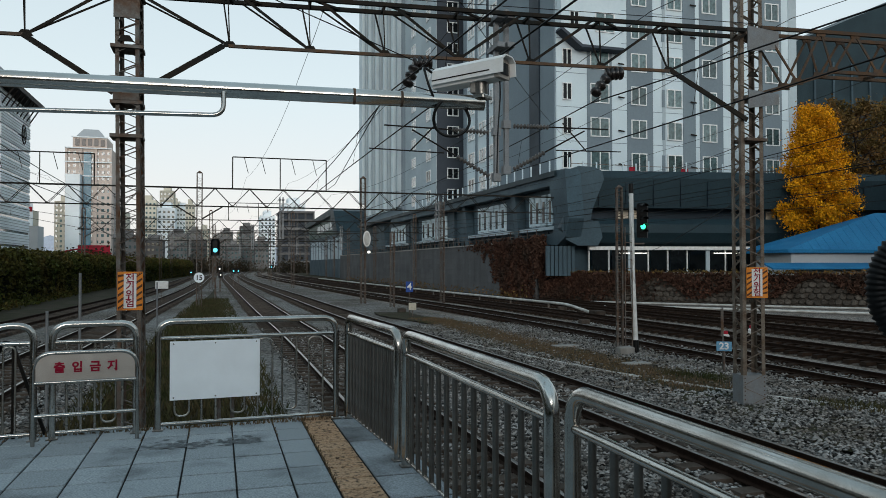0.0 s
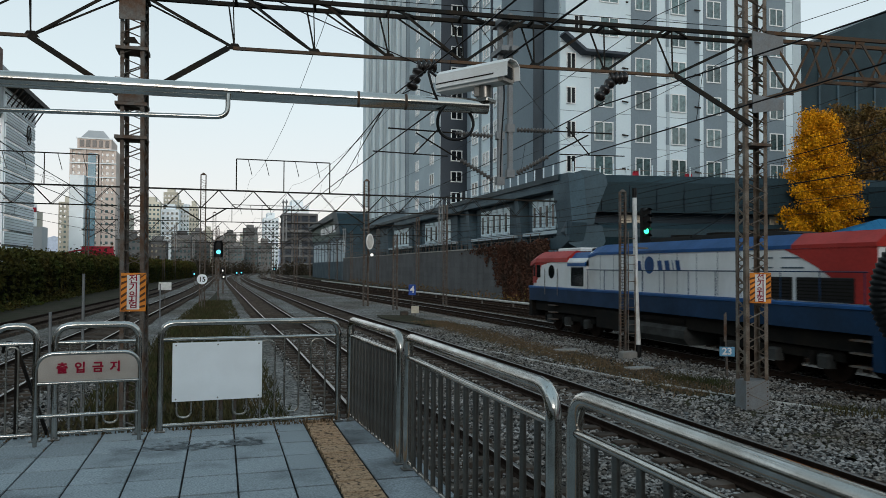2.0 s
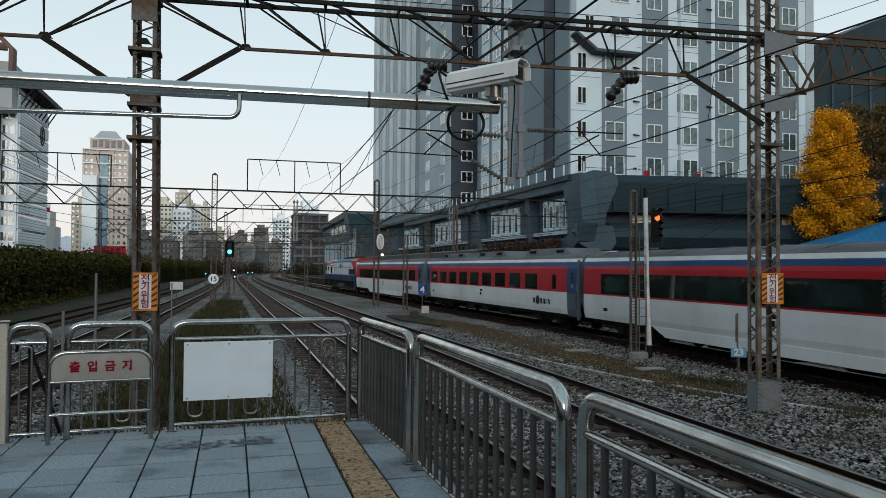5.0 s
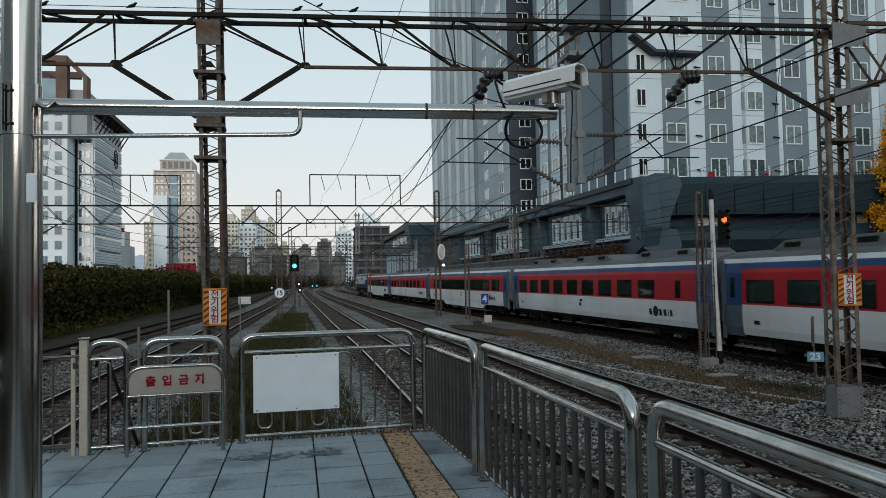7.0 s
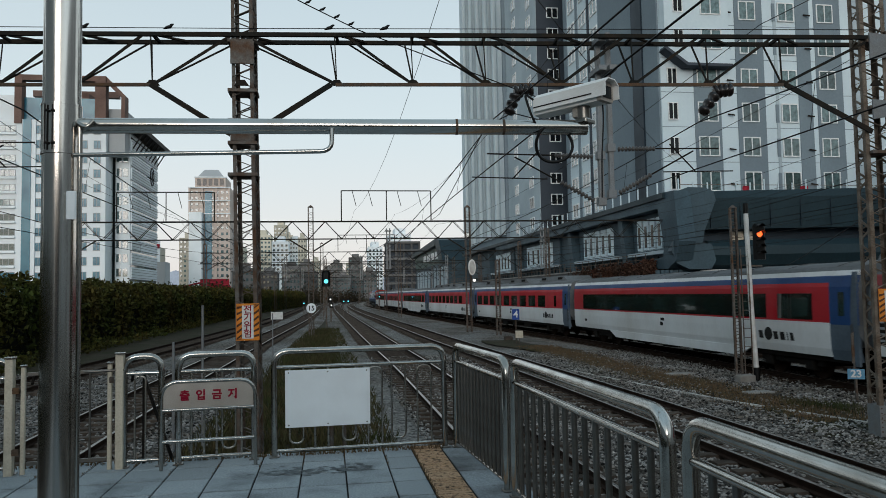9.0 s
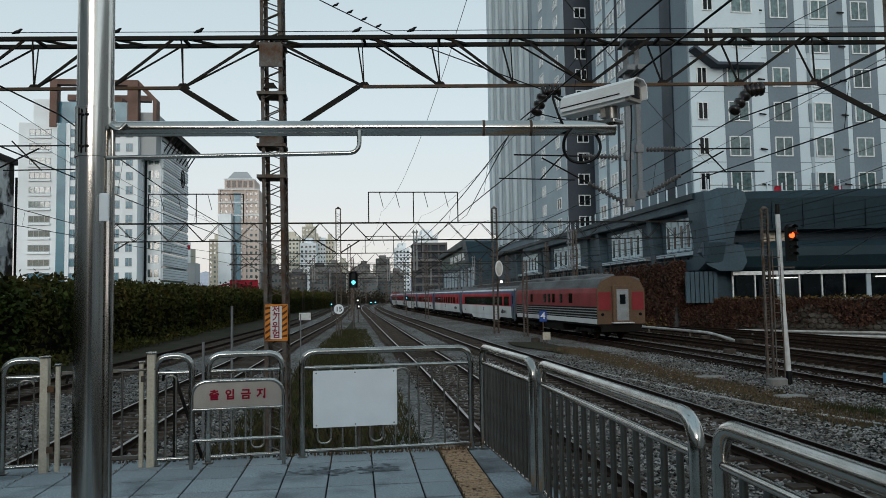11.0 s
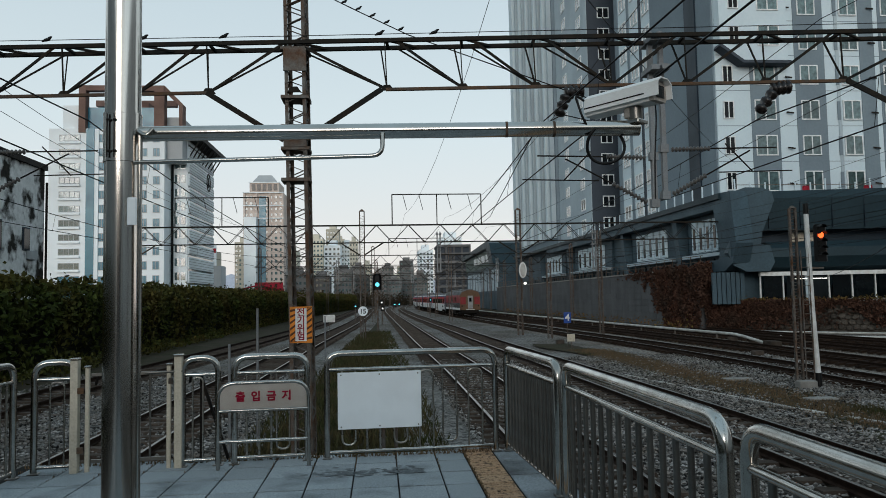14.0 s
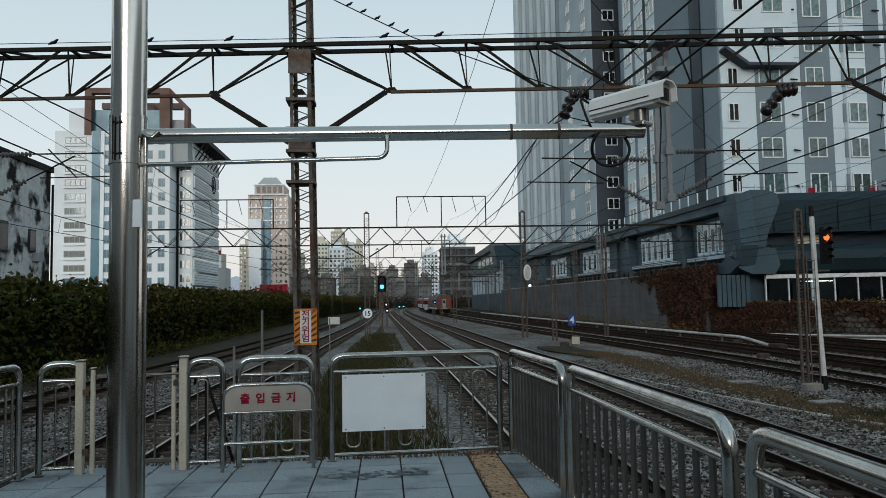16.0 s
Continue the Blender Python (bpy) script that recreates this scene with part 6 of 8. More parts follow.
for zz in (HZ + 0.42, LENS_R, HZ - 0.02, LENS_G, HZ - 0.45):
    arc = [radians(15 + 150 * i / 12) for i in range(13)]
    hood = Mesh().loft([[(HX - 0.02 + 0.125 * math.cos(q), yy, zz + 0.118 * math.sin(q)) for q in arc] + [(HX - 0.02 + 0.118 * math.cos(q), yy, zz + 0.111 * math.sin(q)) for q in reversed(arc)] for yy in (HY - 0.19, HY + 0.01)])
    part("hood", hood, BLACK, head)
# added black plate, no real part, that hides the glowing lens meant unlit
lens_mask = part("lens_mask", Mesh().soft_box(-0.12, 0.12, -0.012, 0.0, -0.12, 0.12, 0.004), BLACK, head)
box = single("signal_box", Mesh().soft_box(SX - 0.75, SX - 0.2, SY - 0.5, SY - 0.15, -1.4, -1.1, 0.03), CONCRETE, "low grey junction box beside the signal", "junction box")

# the signal and speed sign beyond the platform end
BX, BY = -0.27, 72.0
post = thing("signal_post", "grey post with a lit blue green colour light signal", "signal post")
part("post", Mesh().tube([(BX, BY, -1.45), (BX, BY, 3.2)], 0.08, 10), GALV, post)
h2 = part("signal_head", Mesh().soft_box(BX - 0.40, BX + 0.40, BY - 0.3, BY, 2.5, 4.05, 0.22), BLACK, post, "black signal head")
part("lens", Mesh().tube([(BX, BY - 0.34, 3.0), (BX, BY - 0.3, 3.0)], 0.20, 16), LAMP_CYAN, h2, "lit blue green lens")
for x, y, z in ((0.15, 88, 1.2), (0.25, 88, 0.5), (-3.3, 100, 0.7), (2.0, 105, 0.8), (2.7, 108, 0.8), (8.0, 120, 1.3)):
    s2 = thing("signal_lamp", "small lit signal lamp on a short post down the line", "signal", "far signal lamps")
    part("post", Mesh().tube([(x, y + 0.1, -1.45), (x, y + 0.1, z)], 0.05, 6), GALV, s2)
    part("hood", Mesh().soft_box(x - 0.22, x + 0.22, y, y + 0.25, z - 0.3, z + 0.35, 0.06), BLACK, s2)
    part("lens", Mesh().tube([(x, y - 0.04, z), (x, y, z)], 0.085, 10), LAMP_CYAN if y > 90 else LAMP_WHITE, s2)
speed = thing("speed_sign", "round white speed sign with black numerals on a post", "sign")
part("post", Mesh().tube([(-1.34, 57.4, -1.45), (-1.34, 57.4, 1.0)], 0.04, 8), GALV, speed)
disc = part("disc", Mesh().tube([(-1.34, 57.33, 0.72), (-1.34, 57.36, 0.72)], 0.37, 24), WHITE_BOARD, speed)
lettering("numerals", "15", 0.5, BLACK, disc, pose(-1.34, 57.325, 0.70, 90, 0, 0), 0.01)


def plate_sign(name, label, x, y, z, w, h, mat, body="", ink=None, size=0.3, ground=-1.4, turn=0):
    s3 = thing(name, label, "sign", m=pose(x, y, 0, 0, 0, turn))
    part("post", Mesh().tube([(0, 0.03, ground), (0, 0.03, z + h / 2)], 0.03, 8), GALV, s3)
    plate = part("plate", Mesh().soft_box(-w / 2, w / 2, -0.012, 0.012, z - h / 2, z + h / 2, 0.01), mat, s3)
    if body:
        lettering("numerals", body, size, ink, plate, pose(0, -0.016, z, 90, 0, 0), 0.008)
    return s3


plate_sign("number_sign", "blue sign with a white numeral four", 10.72, 42.4, 0.35, 0.42, 0.62, BLUE_SIGN, "4", WHITE_PAINT, 0.56, turn=-12)
plate_sign("arrow_sign", "small pale yellow lineside sign", 10.8, 42.0, -0.78, 0.44, 0.42, CREAM, turn=-12)
plate_sign("number_sign", "faded blue sign with pale numerals twenty three", 13.40, 17.55, -0.62, 0.40, 0.26, PALE_BLUE, "23", WHITE_PAINT, 0.26, turn=-30)
aux = thing("marker_post", "grey marker board on a thin post", "marker")
part("board", Mesh().soft_box(13.37, 13.45, 17.62, 17.66, -0.35, 0.42, 0.01), GALV, aux)
part("post", Mesh().tube([(13.46, 17.68, -1.4), (13.46, 17.68, 0.45)], 0.025, 6), GALV, aux)
plate_sign("lineside_sign", "blue lineside sign on a grey post below the platform end", 0.02, 12.0, -0.05, 0.12, 0.42, BLUE_SIGN)
plate_sign("lineside_sign", "cream lineside sign on a grey post", 0.22, 12.1, 0.06, 0.3, 0.16, CREAM)
plate_sign("lineside_sign", "pair of small white boards on a post", -4.2, 62, 0.1, 0.95, 0.6, WHITE_PAINT)
bell = thing("oval_marker", "white oval marker board with a lamp below it on a mast", "marker")
part("board", Mesh().loft([[(10.75 + 0.29 * math.cos(a), y, 3.6 + 0.60 * math.sin(a)) for a in (k * 6.28319 / 20 for k in range(20))] for y in (55.6, 55.7)]), WHITE_PAINT, bell)
part("face", Mesh().loft([[(10.75 + 0.2 * math.cos(a), y, 3.6 + 0.5 * math.sin(a)) for a in (k * 6.28319 / 20 for k in range(20))] for y in (55.54, 55.6)]), PALE_CONCRETE, bell)
part("arm", Mesh().bar((10.75, 55.7, 3.6), (10.85, 57.95, 3.6), 0.08), GALV, bell)
part("arm", Mesh().bar((10.9, 55.6, 2.6), (10.9, 57.95, 2.6), 0.06), GALV, bell)
part("lamp", Mesh().tube([(10.9, 55.5, 2.6), (10.9, 55.7, 2.6)], 0.10, 10), LAMP_WHITE, bell)
lattice_mast(12.0, 52.5, -1.4, 3.9, 0.32, 0, GALV, "slender lattice mast beside the tracks", "signal masts", cap=True)
lattice_mast(16.5, 55, -1.4, 6.5, 0.30, 0, GALV, "slender lattice mast beside the tracks", "signal masts")
for x, y, h in ((-2.5, 15.5, 1.9), (-3.0, 15.2, 1.2), (-2.2, 30, 1.4)):
    single("lineside_post", Mesh().tube([(x, y, -1.5), (x, y, h - 0.4)], 0.026, 8), LIGHT_GALV, "thin grey lineside post", "post", "lineside posts")
for x, y in ((11.0, 45.5), (21.9, 42.5), (21.4, 44.2), (17.4, 33.5)):
    single("track_box", Mesh().soft_box(x - 0.24, x + 0.24, y - 0.2, y + 0.2, -1.4, -1.08, 0.04), SLEEPER, "small grey lineside equipment box", "equipment box", "lineside boxes")
for x, y in ((19.0, 24.8), (21.7, 26.6)):
    lamp = thing("shunt_lamp", "small red and white shunting lamp in the ballast", "lamp", "shunting lamps")
    part("body", Mesh().soft_box(x - 0.14, x + 0.14, y - 0.1, y + 0.1, -1.36, -1.08, 0.04), WHITE_PAINT, lamp)
    part("cap", Mesh().tube([(x, y, -1.08), (x, y, -0.96)], 0.1, 10), RED_SIGN, lamp, "red lamp cap")

# cable troughs: the pale lids by the second track, and the raised pipe and troughs by the wall
trough = thing("cable_trough", "line of pale concrete cable trough lids in the ballast", "cable trough")
path = [(8.9, 27.0), (9.6, 22.5), (10.35, 18.4), (11.5, 14.7), (12.9, 11.9), (14.0, 9.5)]
for (x0, y0), (x1, y1) in zip(path, path[1:]):
    n = max(1, int(math.hypot(x1 - x0, y1 - y0) / 0.55))
    for k in range(n):
        if rng.random() < 0.13:
            continue
        a, b = Vector((x0, y0, -1.315)).lerp(Vector((x1, y1, -1.315)), k / n), Vector((x0, y0, -1.315)).lerp(Vector((x1, y1, -1.315)), (k + 0.96) / n)
        part("lid", Mesh().bar(a, b, 0.10, 0.05), PALE_CONCRETE, trough)
slabs = ((12.0, 24.6, 0.9, 0.45), (11.9, 19.6, 0.8, 0.4), (14.6, 13.3, 0.55, 0.22), (11.8, 9.6, 0.45, 0.16))
for x, y, w, d in slabs:
    single("concrete_slab", Mesh().soft_box(x - w / 2, x + w / 2, y - d / 2, y + d / 2, -1.36, -1.26, 0.015), PALE_CONCRETE if y < 15 else CONCRETE, "concrete cover slab lying in the ballast", "slab", "cover slabs")
pipe = thing("cable_duct", "pale raised cable duct on short legs along the tracks", "cable duct")
route = [(18.0, 140, -0.9), (19.2, 95, -0.9), (20.4, 62, -0.9), (21.4, 43.5, -0.9), (21.7, 40.6, -1.3)]
part("duct", Mesh().tube(bend(route, 1.0), 0.09, 8), PALE_CONCRETE, pipe)
for y in range(46, 130, 6):
    part("leg", Mesh().bar((np.interp(y, (43.5, 62, 95, 140), (21.4, 20.4, 19.2, 18.0)), y, -1.45), (np.interp(y, (43.5, 62, 95, 140), (21.4, 20.4, 19.2, 18.0)), y, -0.9), 0.1), GALV, pipe)
part("junction", Mesh().soft_box(21.4, 22.0, 39.6, 40.6, -1.42, -1.1, 0.05), SLEEPER, pipe)
for pts in ([(25.9, 46.8), (30.5, 43.4), (37.2, 35.0), (45, 26)], [(27.5, 53.4), (33.1, 47.3), (42.0, 37.8), (50, 29.2)]):
    ln = Mesh().tube(bend([(x, y, -1.3) for x, y in pts], 1.0), 0.085, 6)
    single("cable_trough", ln, PALE_CONCRETE, "long pale concrete cable trough at the foot of the wall", "cable trough", "wall troughs")

# ---- the retaining walls east of the tracks ----
wall = thing("wall_east", "grey panelled retaining wall along the tracks", "wall", kind="structure")
WX = 26.3
part("core", Mesh().box(WX + 0.06, WX + 0.6, 59.6, 168, -1.6, 3.62), WALL_GREY, wall)
part("coping", Mesh().box(WX - 0.08, WX + 0.66, 59.5, 168, 3.62, 3.76), CONCRETE, wall, "pale coping")
pd = {n: Mesh().soft_box(-0.02, 0.06, 0.02, n - 0.02, 0.012, 0.608, 0.012).data("wall_panel", WALL_GREY) for n in (2.0, 6.0)}
rows8 = [(-1.4 + 0.62 * k) for k in range(8)]
y = 59.6
while y < 160:
    n = 2.0 if y < 103 else 6.0
    for k, z in enumerate(rows8):
        part("wall_panel", pd[n], WALL_GREY, wall, m=pose(WX + rng.uniform(-0.008, 0.008), y + (0.0 if k % 2 else -0.0), z))
    y += n
rail = Mesh()
for k in range(54):
    rail.bar((WX + 0.3, 60 + 2 * k, 3.7), (WX + 0.3, 60 + 2 * k, 4.7), 0.05)
for z in (4.2, 4.7):
    rail.bar((WX + 0.3, 59.6, z), (WX + 0.3, 168, z), 0.05)
single("railing", rail, GALV, "grey steel railing on the retaining wall", "railing")

# the low stone wall that runs out towards the near side
P, Q = Vector((26.6, 59.2, 0)), Vector((52.0, 28.5, 0))
run = (Q - P).normalized()
length = (Q - P).length
turn = math.degrees(math.atan2(run.y, run.x))
low = thing("wall_stone", "low wall of dark rough field stones", "wall", kind="structure", m=pose(P.x, P.y, 0, 0, 0, turn))
part("core", Mesh().box(0, length, 0.06, 0.8, -1.6, 0.86), STONE_WALL, low)
stone_data = []
for s in range(6):
    r2 = random.Random(s)
    ring = [(0.27 * math.cos(a) * r2.uniform(0.8, 1.12), 0.21 * math.sin(a) * r2.uniform(0.8, 1.15)) for a in (k * 6.28319 / 7 + 0.2 for k in range(7))]
    stone_data.append(Mesh().loft([[(x, 0.08, z) for x, z in ring], [(x, -0.05, z) for x, z in ring], [(x * 0.72, -0.12, z * 0.72) for x, z in ring]]).data("stone", STONE_WALL))
for row in range(5):
    for k in range(56):
        part("stone", stone_data[rng.randrange(6)], STONE_WALL, low, m=pose(0.3 + k * 0.47 + (0.2 if row % 2 else 0) + rng.uniform(-0.05, 0.05), 0.04, -1.05 + row * 0.40 + rng.uniform(-0.04, 0.04), 0, rng.uniform(-25, 25), 0))
more = Mesh()
for row in range(5):
    for k in range(56, int(length / 0.47)):
        x, z, r3 = 0.3 + k * 0.47 + (0.2 if row % 2 else 0), -1.05 + row * 0.40, rng.uniform(0.8, 1.1)
        ring = [(x + 0.26 * r3 * math.cos(a), z + 0.2 * r3 * math.sin(a)) for a in (j * 6.28319 / 6 for j in range(6))]
        more.loft([[(px, 0.06, pz) for px, pz in ring], [(x + (px - x) * 0.75, -0.09, z + (pz - z) * 0.75) for px, pz in ring]])
tagged(part("more_stones", more, STONE_WALL, low), kind="stuff")
terrace = Mesh().prism([(26.9, 59.7), (52.3, 29.1), (120, 29), (120, 160), (26.9, 160)], "z", -1.5, 0.8)
single("terrace", terrace, EARTH, "raised ground behind the stone wall", kind="structure")


def leaf_cloud(name, points, size, material, label, category, seed, parent=None, droop=0.6):
    """Small folded leaves at the given points: one mesh."""
    r = np.random.default_rng(seed)
    pts = np.asarray(points, float)
    n = len(pts)
    a, b = r.normal(0, 1, (n, 3)), r.normal(0, 1, (n, 3))
    a /= np.linalg.norm(a, axis=1)[:, None]
    b -= a * (a * b).sum(1)[:, None]
    b /= np.linalg.norm(b, axis=1)[:, None]
    s = size * r.uniform(0.5, 1.3, (n, 1))
    c = np.cross(a, b)
    v = np.stack([pts - a * s, pts + b * s * droop + c * s * 0.2, pts + a * s, pts - b * s * droop + c * s * 0.2], 1)
    me = bpy.data.meshes.new(name)
    me.from_pydata(v.reshape(-1, 3).tolist(), [], (np.arange(n)[:, None] * 4 + np.arange(4)).tolist())
    me.materials.append(material)
    if parent:
        return part(name, me, material, parent)
    return single(name, me, material, label, category, kind="stuff")


r = np.random.default_rng(11)
ivy = []
for _ in range(7500):
    y = 59.4 + 9.5 * r.random() + (abs(r.normal(0, 4.5)) if r.random() < 0.3 else 0)
    top = 4.0 + r.normal(0, 0.15) - 0.25 * abs(math.sin(y * 0.9))
    deep = 5.2 if y < 67 else max(0.6, 5.2 - (y - 67) * 0.8 + 1.0 * math.sin(y * 2.1))
    ivy.append((WX - 0.05 - r.random() * 0.18, y, top - deep * r.random() ** 1.15))
for _ in range(5200):
    k = abs(r.normal(0, 4.2))
    z = 0.95 - abs(r.normal(0, 1.1)) + 0.15 * math.sin(k * 2)
    if z > -1.35 and k < 26:
        p = P + run * k
        ivy.append((p.x - 0.1 * r.random() - 0.12, p.y - 0.12 - 0.15 * r.random(), z))
for _ in range(2500):
    ivy.append((WX + r.uniform(-0.2, 1.6), 59.3 + r.normal(0, 0.12), r.uniform(0.6, 4.1) + r.normal(0, 0.1)))
for _ in range(9000):
    k = length * r.random() ** 1.2
    z = 1.0 - 2.3 * r.random() * (0.55 + 0.45 * math.sin(k * 0.8) * math.sin(k * 0.33 + 1))
    p = P + run * k
    ivy.append((p.x - 0.12 - 0.12 * r.random(), p.y - 0.12 - 0.12 * r.random(), z))
leaf_cloud("ivy", ivy, 0.15, IVY, "dry red brown ivy hanging over the walls", "ivy", 12)
r = np.random.default_rng(14)
weeds = []
for _ in range(1600):
    k = r.uniform(0, length)
    p = P + run * k
    weeds.append((p.x + r.normal(0, 0.25), p.y + r.normal(0, 0.25), 0.95 + abs(r.normal(0, 0.12))))
for _ in range(700):
    weeds.append((25.4 + r.normal(0, 0.4), r.uniform(60, 150), -1.3 + abs(r.normal(0, 0.35))))
leaf_cloud("scrub", weeds, 0.12, AUTUMN, "dry brown scrub on and below the walls", "scrub", 15)


# ---- buildings ----
def window_kind(w, h, panes, frame_mat, glass, deep=0.08, bar=0.07):
    """Meshes of a window that faces -y with its middle at the origin: a frame ring and panes."""
    fr = Mesh()
    fr.box(-w / 2, w / 2, -0.05, deep, h / 2 - bar, h / 2)
    fr.box(-w / 2, w / 2, -0.05, deep, -h / 2, -h / 2 + bar)
    for k in range(panes + 1):
        x = -w / 2 + (w - bar) * k / panes
        fr.box(x, x + bar, -0.045, deep, -h / 2 + bar, h / 2 - bar)
    pane = Mesh().box(-w / 2 + 0.02, w / 2 - 0.02, 0.0, 0.03, -h / 2 + 0.02, h / 2 - 0.02)
    return fr.data("frame", frame_mat), pane.data("pane", glass), frame_mat, glass


def put_window(kind, parent, m):
    fr, pn, fm, gm = kind
    w = part("window", fr, fm, parent, m=m)
    part("pane", pn, gm, w)
    return w


WIN_BIG = window_kind(2.0, 1.85, 2, WINDOW_FRAME, GLASS, bar=0.1)
WIN_MID = window_kind(1.7, 1.8, 2, WINDOW_FRAME, GLASS, bar=0.1)
WIN_SMALL = window_kind(0.95, 1.6, 2, WINDOW_FRAME, GLASS_DARK, bar=0.08)
WIN_WEST = window_kind(2.2, 1.7, 2, WINDOW_FRAME, GLASS, bar=0.16)
WIN_DARK = window_kind(1.7, 1.55, 2, WINDOW_FRAME, GLASS_DARK, bar=0.13)
FLOORS = [11.4 + 3.2 * k for k in range(20)]

tower = thing("apartment_tower", "white and grey residential tower with white framed windows", "building")
part("wall", Mesh().box(30.0, 57.2, 63.0, 90, 9.2, 76), TOWER_WHITE, tower, "white rendered wall")
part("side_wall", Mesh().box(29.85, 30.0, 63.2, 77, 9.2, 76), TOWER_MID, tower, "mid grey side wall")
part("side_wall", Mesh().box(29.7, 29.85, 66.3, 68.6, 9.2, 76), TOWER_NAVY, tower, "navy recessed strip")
for x0, x1, mat in ((33.15, 35.75, TOWER_MID), (37.4, 40.2, TOWER_MID), (41.3, 41.6, TOWER_LIGHT), (43.6, 45.0, TOWER_MID), (45.5, 48.2, TOWER_MID), (49.5, 50.6, TOWER_LIGHT), (53.0, 55.3, TOWER_MID), (56.2, 57.2, TOWER_LIGHT)):
    part("facade_band", Mesh().box(x0, x1, 62.93, 63.0, 9.2, 76), mat, tower, "grey vertical facade band")
for z in FLOORS[:20]:
    part("floor_joint", Mesh().box(30.0, 57.2, 62.985, 63.0, z - 1.45, z - 1.40), TOWER_MID, tower)
    for x, kind in ((31.05, WIN_SMALL), (34.45, WIN_BIG), (38.65, WIN_MID), (42.6, WIN_MID), (46.6, WIN_MID), (54.1, WIN_MID)):
        put_window(kind, tower, pose(x, 62.90, z))
    part("vent_panel", Mesh().box(41.2, 42.0 - 0.5, 62.9, 62.95, z - 0.9, z + 0.8), TOWER_MID, tower)
    for x in (36.4, 44.4):
        part("outlet", Mesh().bar((x, 62.9, z - 0.2), (x + 0.5, 62.6, z - 0.35), 0.12), DARK_IRON, tower)
for y0, y1, mat in ((77.0, 78.0, TOWER_MID), (81.0, 81.6, TOWER_DARK), (84.9, 85.6, TOWER_MID), (88.9, 90.0, TOWER_MID)):
    part("facade_band", Mesh().box(29.9, 30.0, y0, y1, 9.2, 76), mat, tower, "grey vertical facade band")
for z in FLOORS:
    for y in (79.5, 83.2, 87.2):
        put_window(WIN_WEST, tower, pose(29.95, y, z, 0, 0, -90))
bay = part("bay", Mesh().prism([(30.0, 23.3), (32.0, 21.9), (36.2, 21.9), (36.2, 60), (30.0, 60)], "y", 61.9, 62.9), TOWER_WHITE, tower, "projecting white bay")
part("soffit", Mesh().prism([(29.9, 23.2), (32.0, 21.7), (36.4, 21.7), (36.4, 21.95), (32.1, 21.95), (30.0, 23.45)], "y", 61.7, 62.95), TOWER_DARK, bay, "dark soffit slab")
for z in FLOORS[4:12]:
    put_window(WIN_BIG, bay, pose(34.45, 61.86, z))
    put_window(WIN_SMALL, bay, pose(31.3, 61.86, z))

mid_tower = thing("apartment_tower", "pale grey residential tower set behind the white one", "building", m=pose(1.2, 0, 0))
part("wall", Mesh().box(32.0, 54, 90.02, 112, 9.2, 78), TOWER_LIGHT, mid_tower)
part("wall", Mesh().box(32.0, 40, 77, 90.02, 9.2, 78), TOWER_LIGHT, mid_tower, "pale grey rendered wall")
for y0, y1, mat in ((90.0, 91.6, TOWER_NAVY), (80.0, 81.4, TOWER_MID), (97.6, 99.9, TOWER_MID), (84.4, 85.2, TOWER_MID)):
    part("facade_band", Mesh().box(31.9, 32.0, y0, y1, 9.2, 78), mat, mid_tower)
for z in [11 + 2.95 * k for k in range(22)]:
    for y in (78.6, 82.9, 87.4, 94.6, 96.6 - 0.2):
        put_window(WIN_WEST, mid_tower, pose(31.95, y, z, 0, 0, -90))

far_tower = thing("apartment_tower", "dark and pale grey residential tower with vertical ribs", "building", m=pose(1.25, 0, 0))
part("wall", Mesh().box(28.0, 50, 100, 118, 9.2, 80), TOWER_MID, far_tower)
part("front_wall", Mesh().box(28.02, 31.95, 99.85, 100, 9.2, 80), TOWER_DARK, far_tower, "dark grey front wall")
part("side_wall", Mesh().box(27.9, 28.0, 100, 118, 9.2, 80), TOWER_LIGHT, far_tower, "pale grey side wall")
part("ribbed_wall", Mesh().box(27.4, 48, 118.02, 150, 6, 76), TOWER_MID, far_tower, "ribbed grey wall")
for k in range(9):
    y = 118.6 + 3.4 * k
    part("rib", Mesh().box(26.7, 27.4, y, y + 1.1, 11, 80), TOWER_WHITE if k % 2 else TOWER_LIGHT, far_tower, "pale vertical rib")
    part("glass_strip", Mesh().box(27.3, 27.4, y + 1.2, y + 3.3, 11, 78), GLASS, far_tower, "glazed strip")
part("corner", Mesh().box(26.5, 28, 148.8, 152, 14, 74), TOWER_WHITE, far_tower, "pale rounded corner")
for z in [11.5 + 2.95 * k for k in range(22)]:
    put_window(WIN_DARK, far_tower, pose(30.3, 99.8, z))
    for y in (104.0, 112.5):
        put_window(WIN_WEST, far_tower, pose(27.87, y, z, 0, 0, -90))

# the dark clad podium
podium = thing("podium_building", "dark metal clad podium with slanted frames and glazed lower storey", "building")
part("body", Mesh().box(28.6, 60, 57.4, 150, 0.8, 9.15), CLAD_MID, podium)
frame_pts = [(55.6, 9.5), (57.6, 9.6), (120, 9.6), (120, 8.4), (58.6, 8.4), (57.6, 5.2), (57.9, 4.3), (66.0, 3.75), (66.0, 3.45), (57.0, 3.3), (55.6, 3.9), (54.9, 5.4)]
part("side_frame", Mesh().prism(frame_pts, "x", 27.2, 28.6), CLAD_MID, podium, "thick slanted edge frame")
part("roof_edge", Mesh().box(27.0, 60, 57.2, 150, 9.1, 9.55), CLAD_DARK, podium)
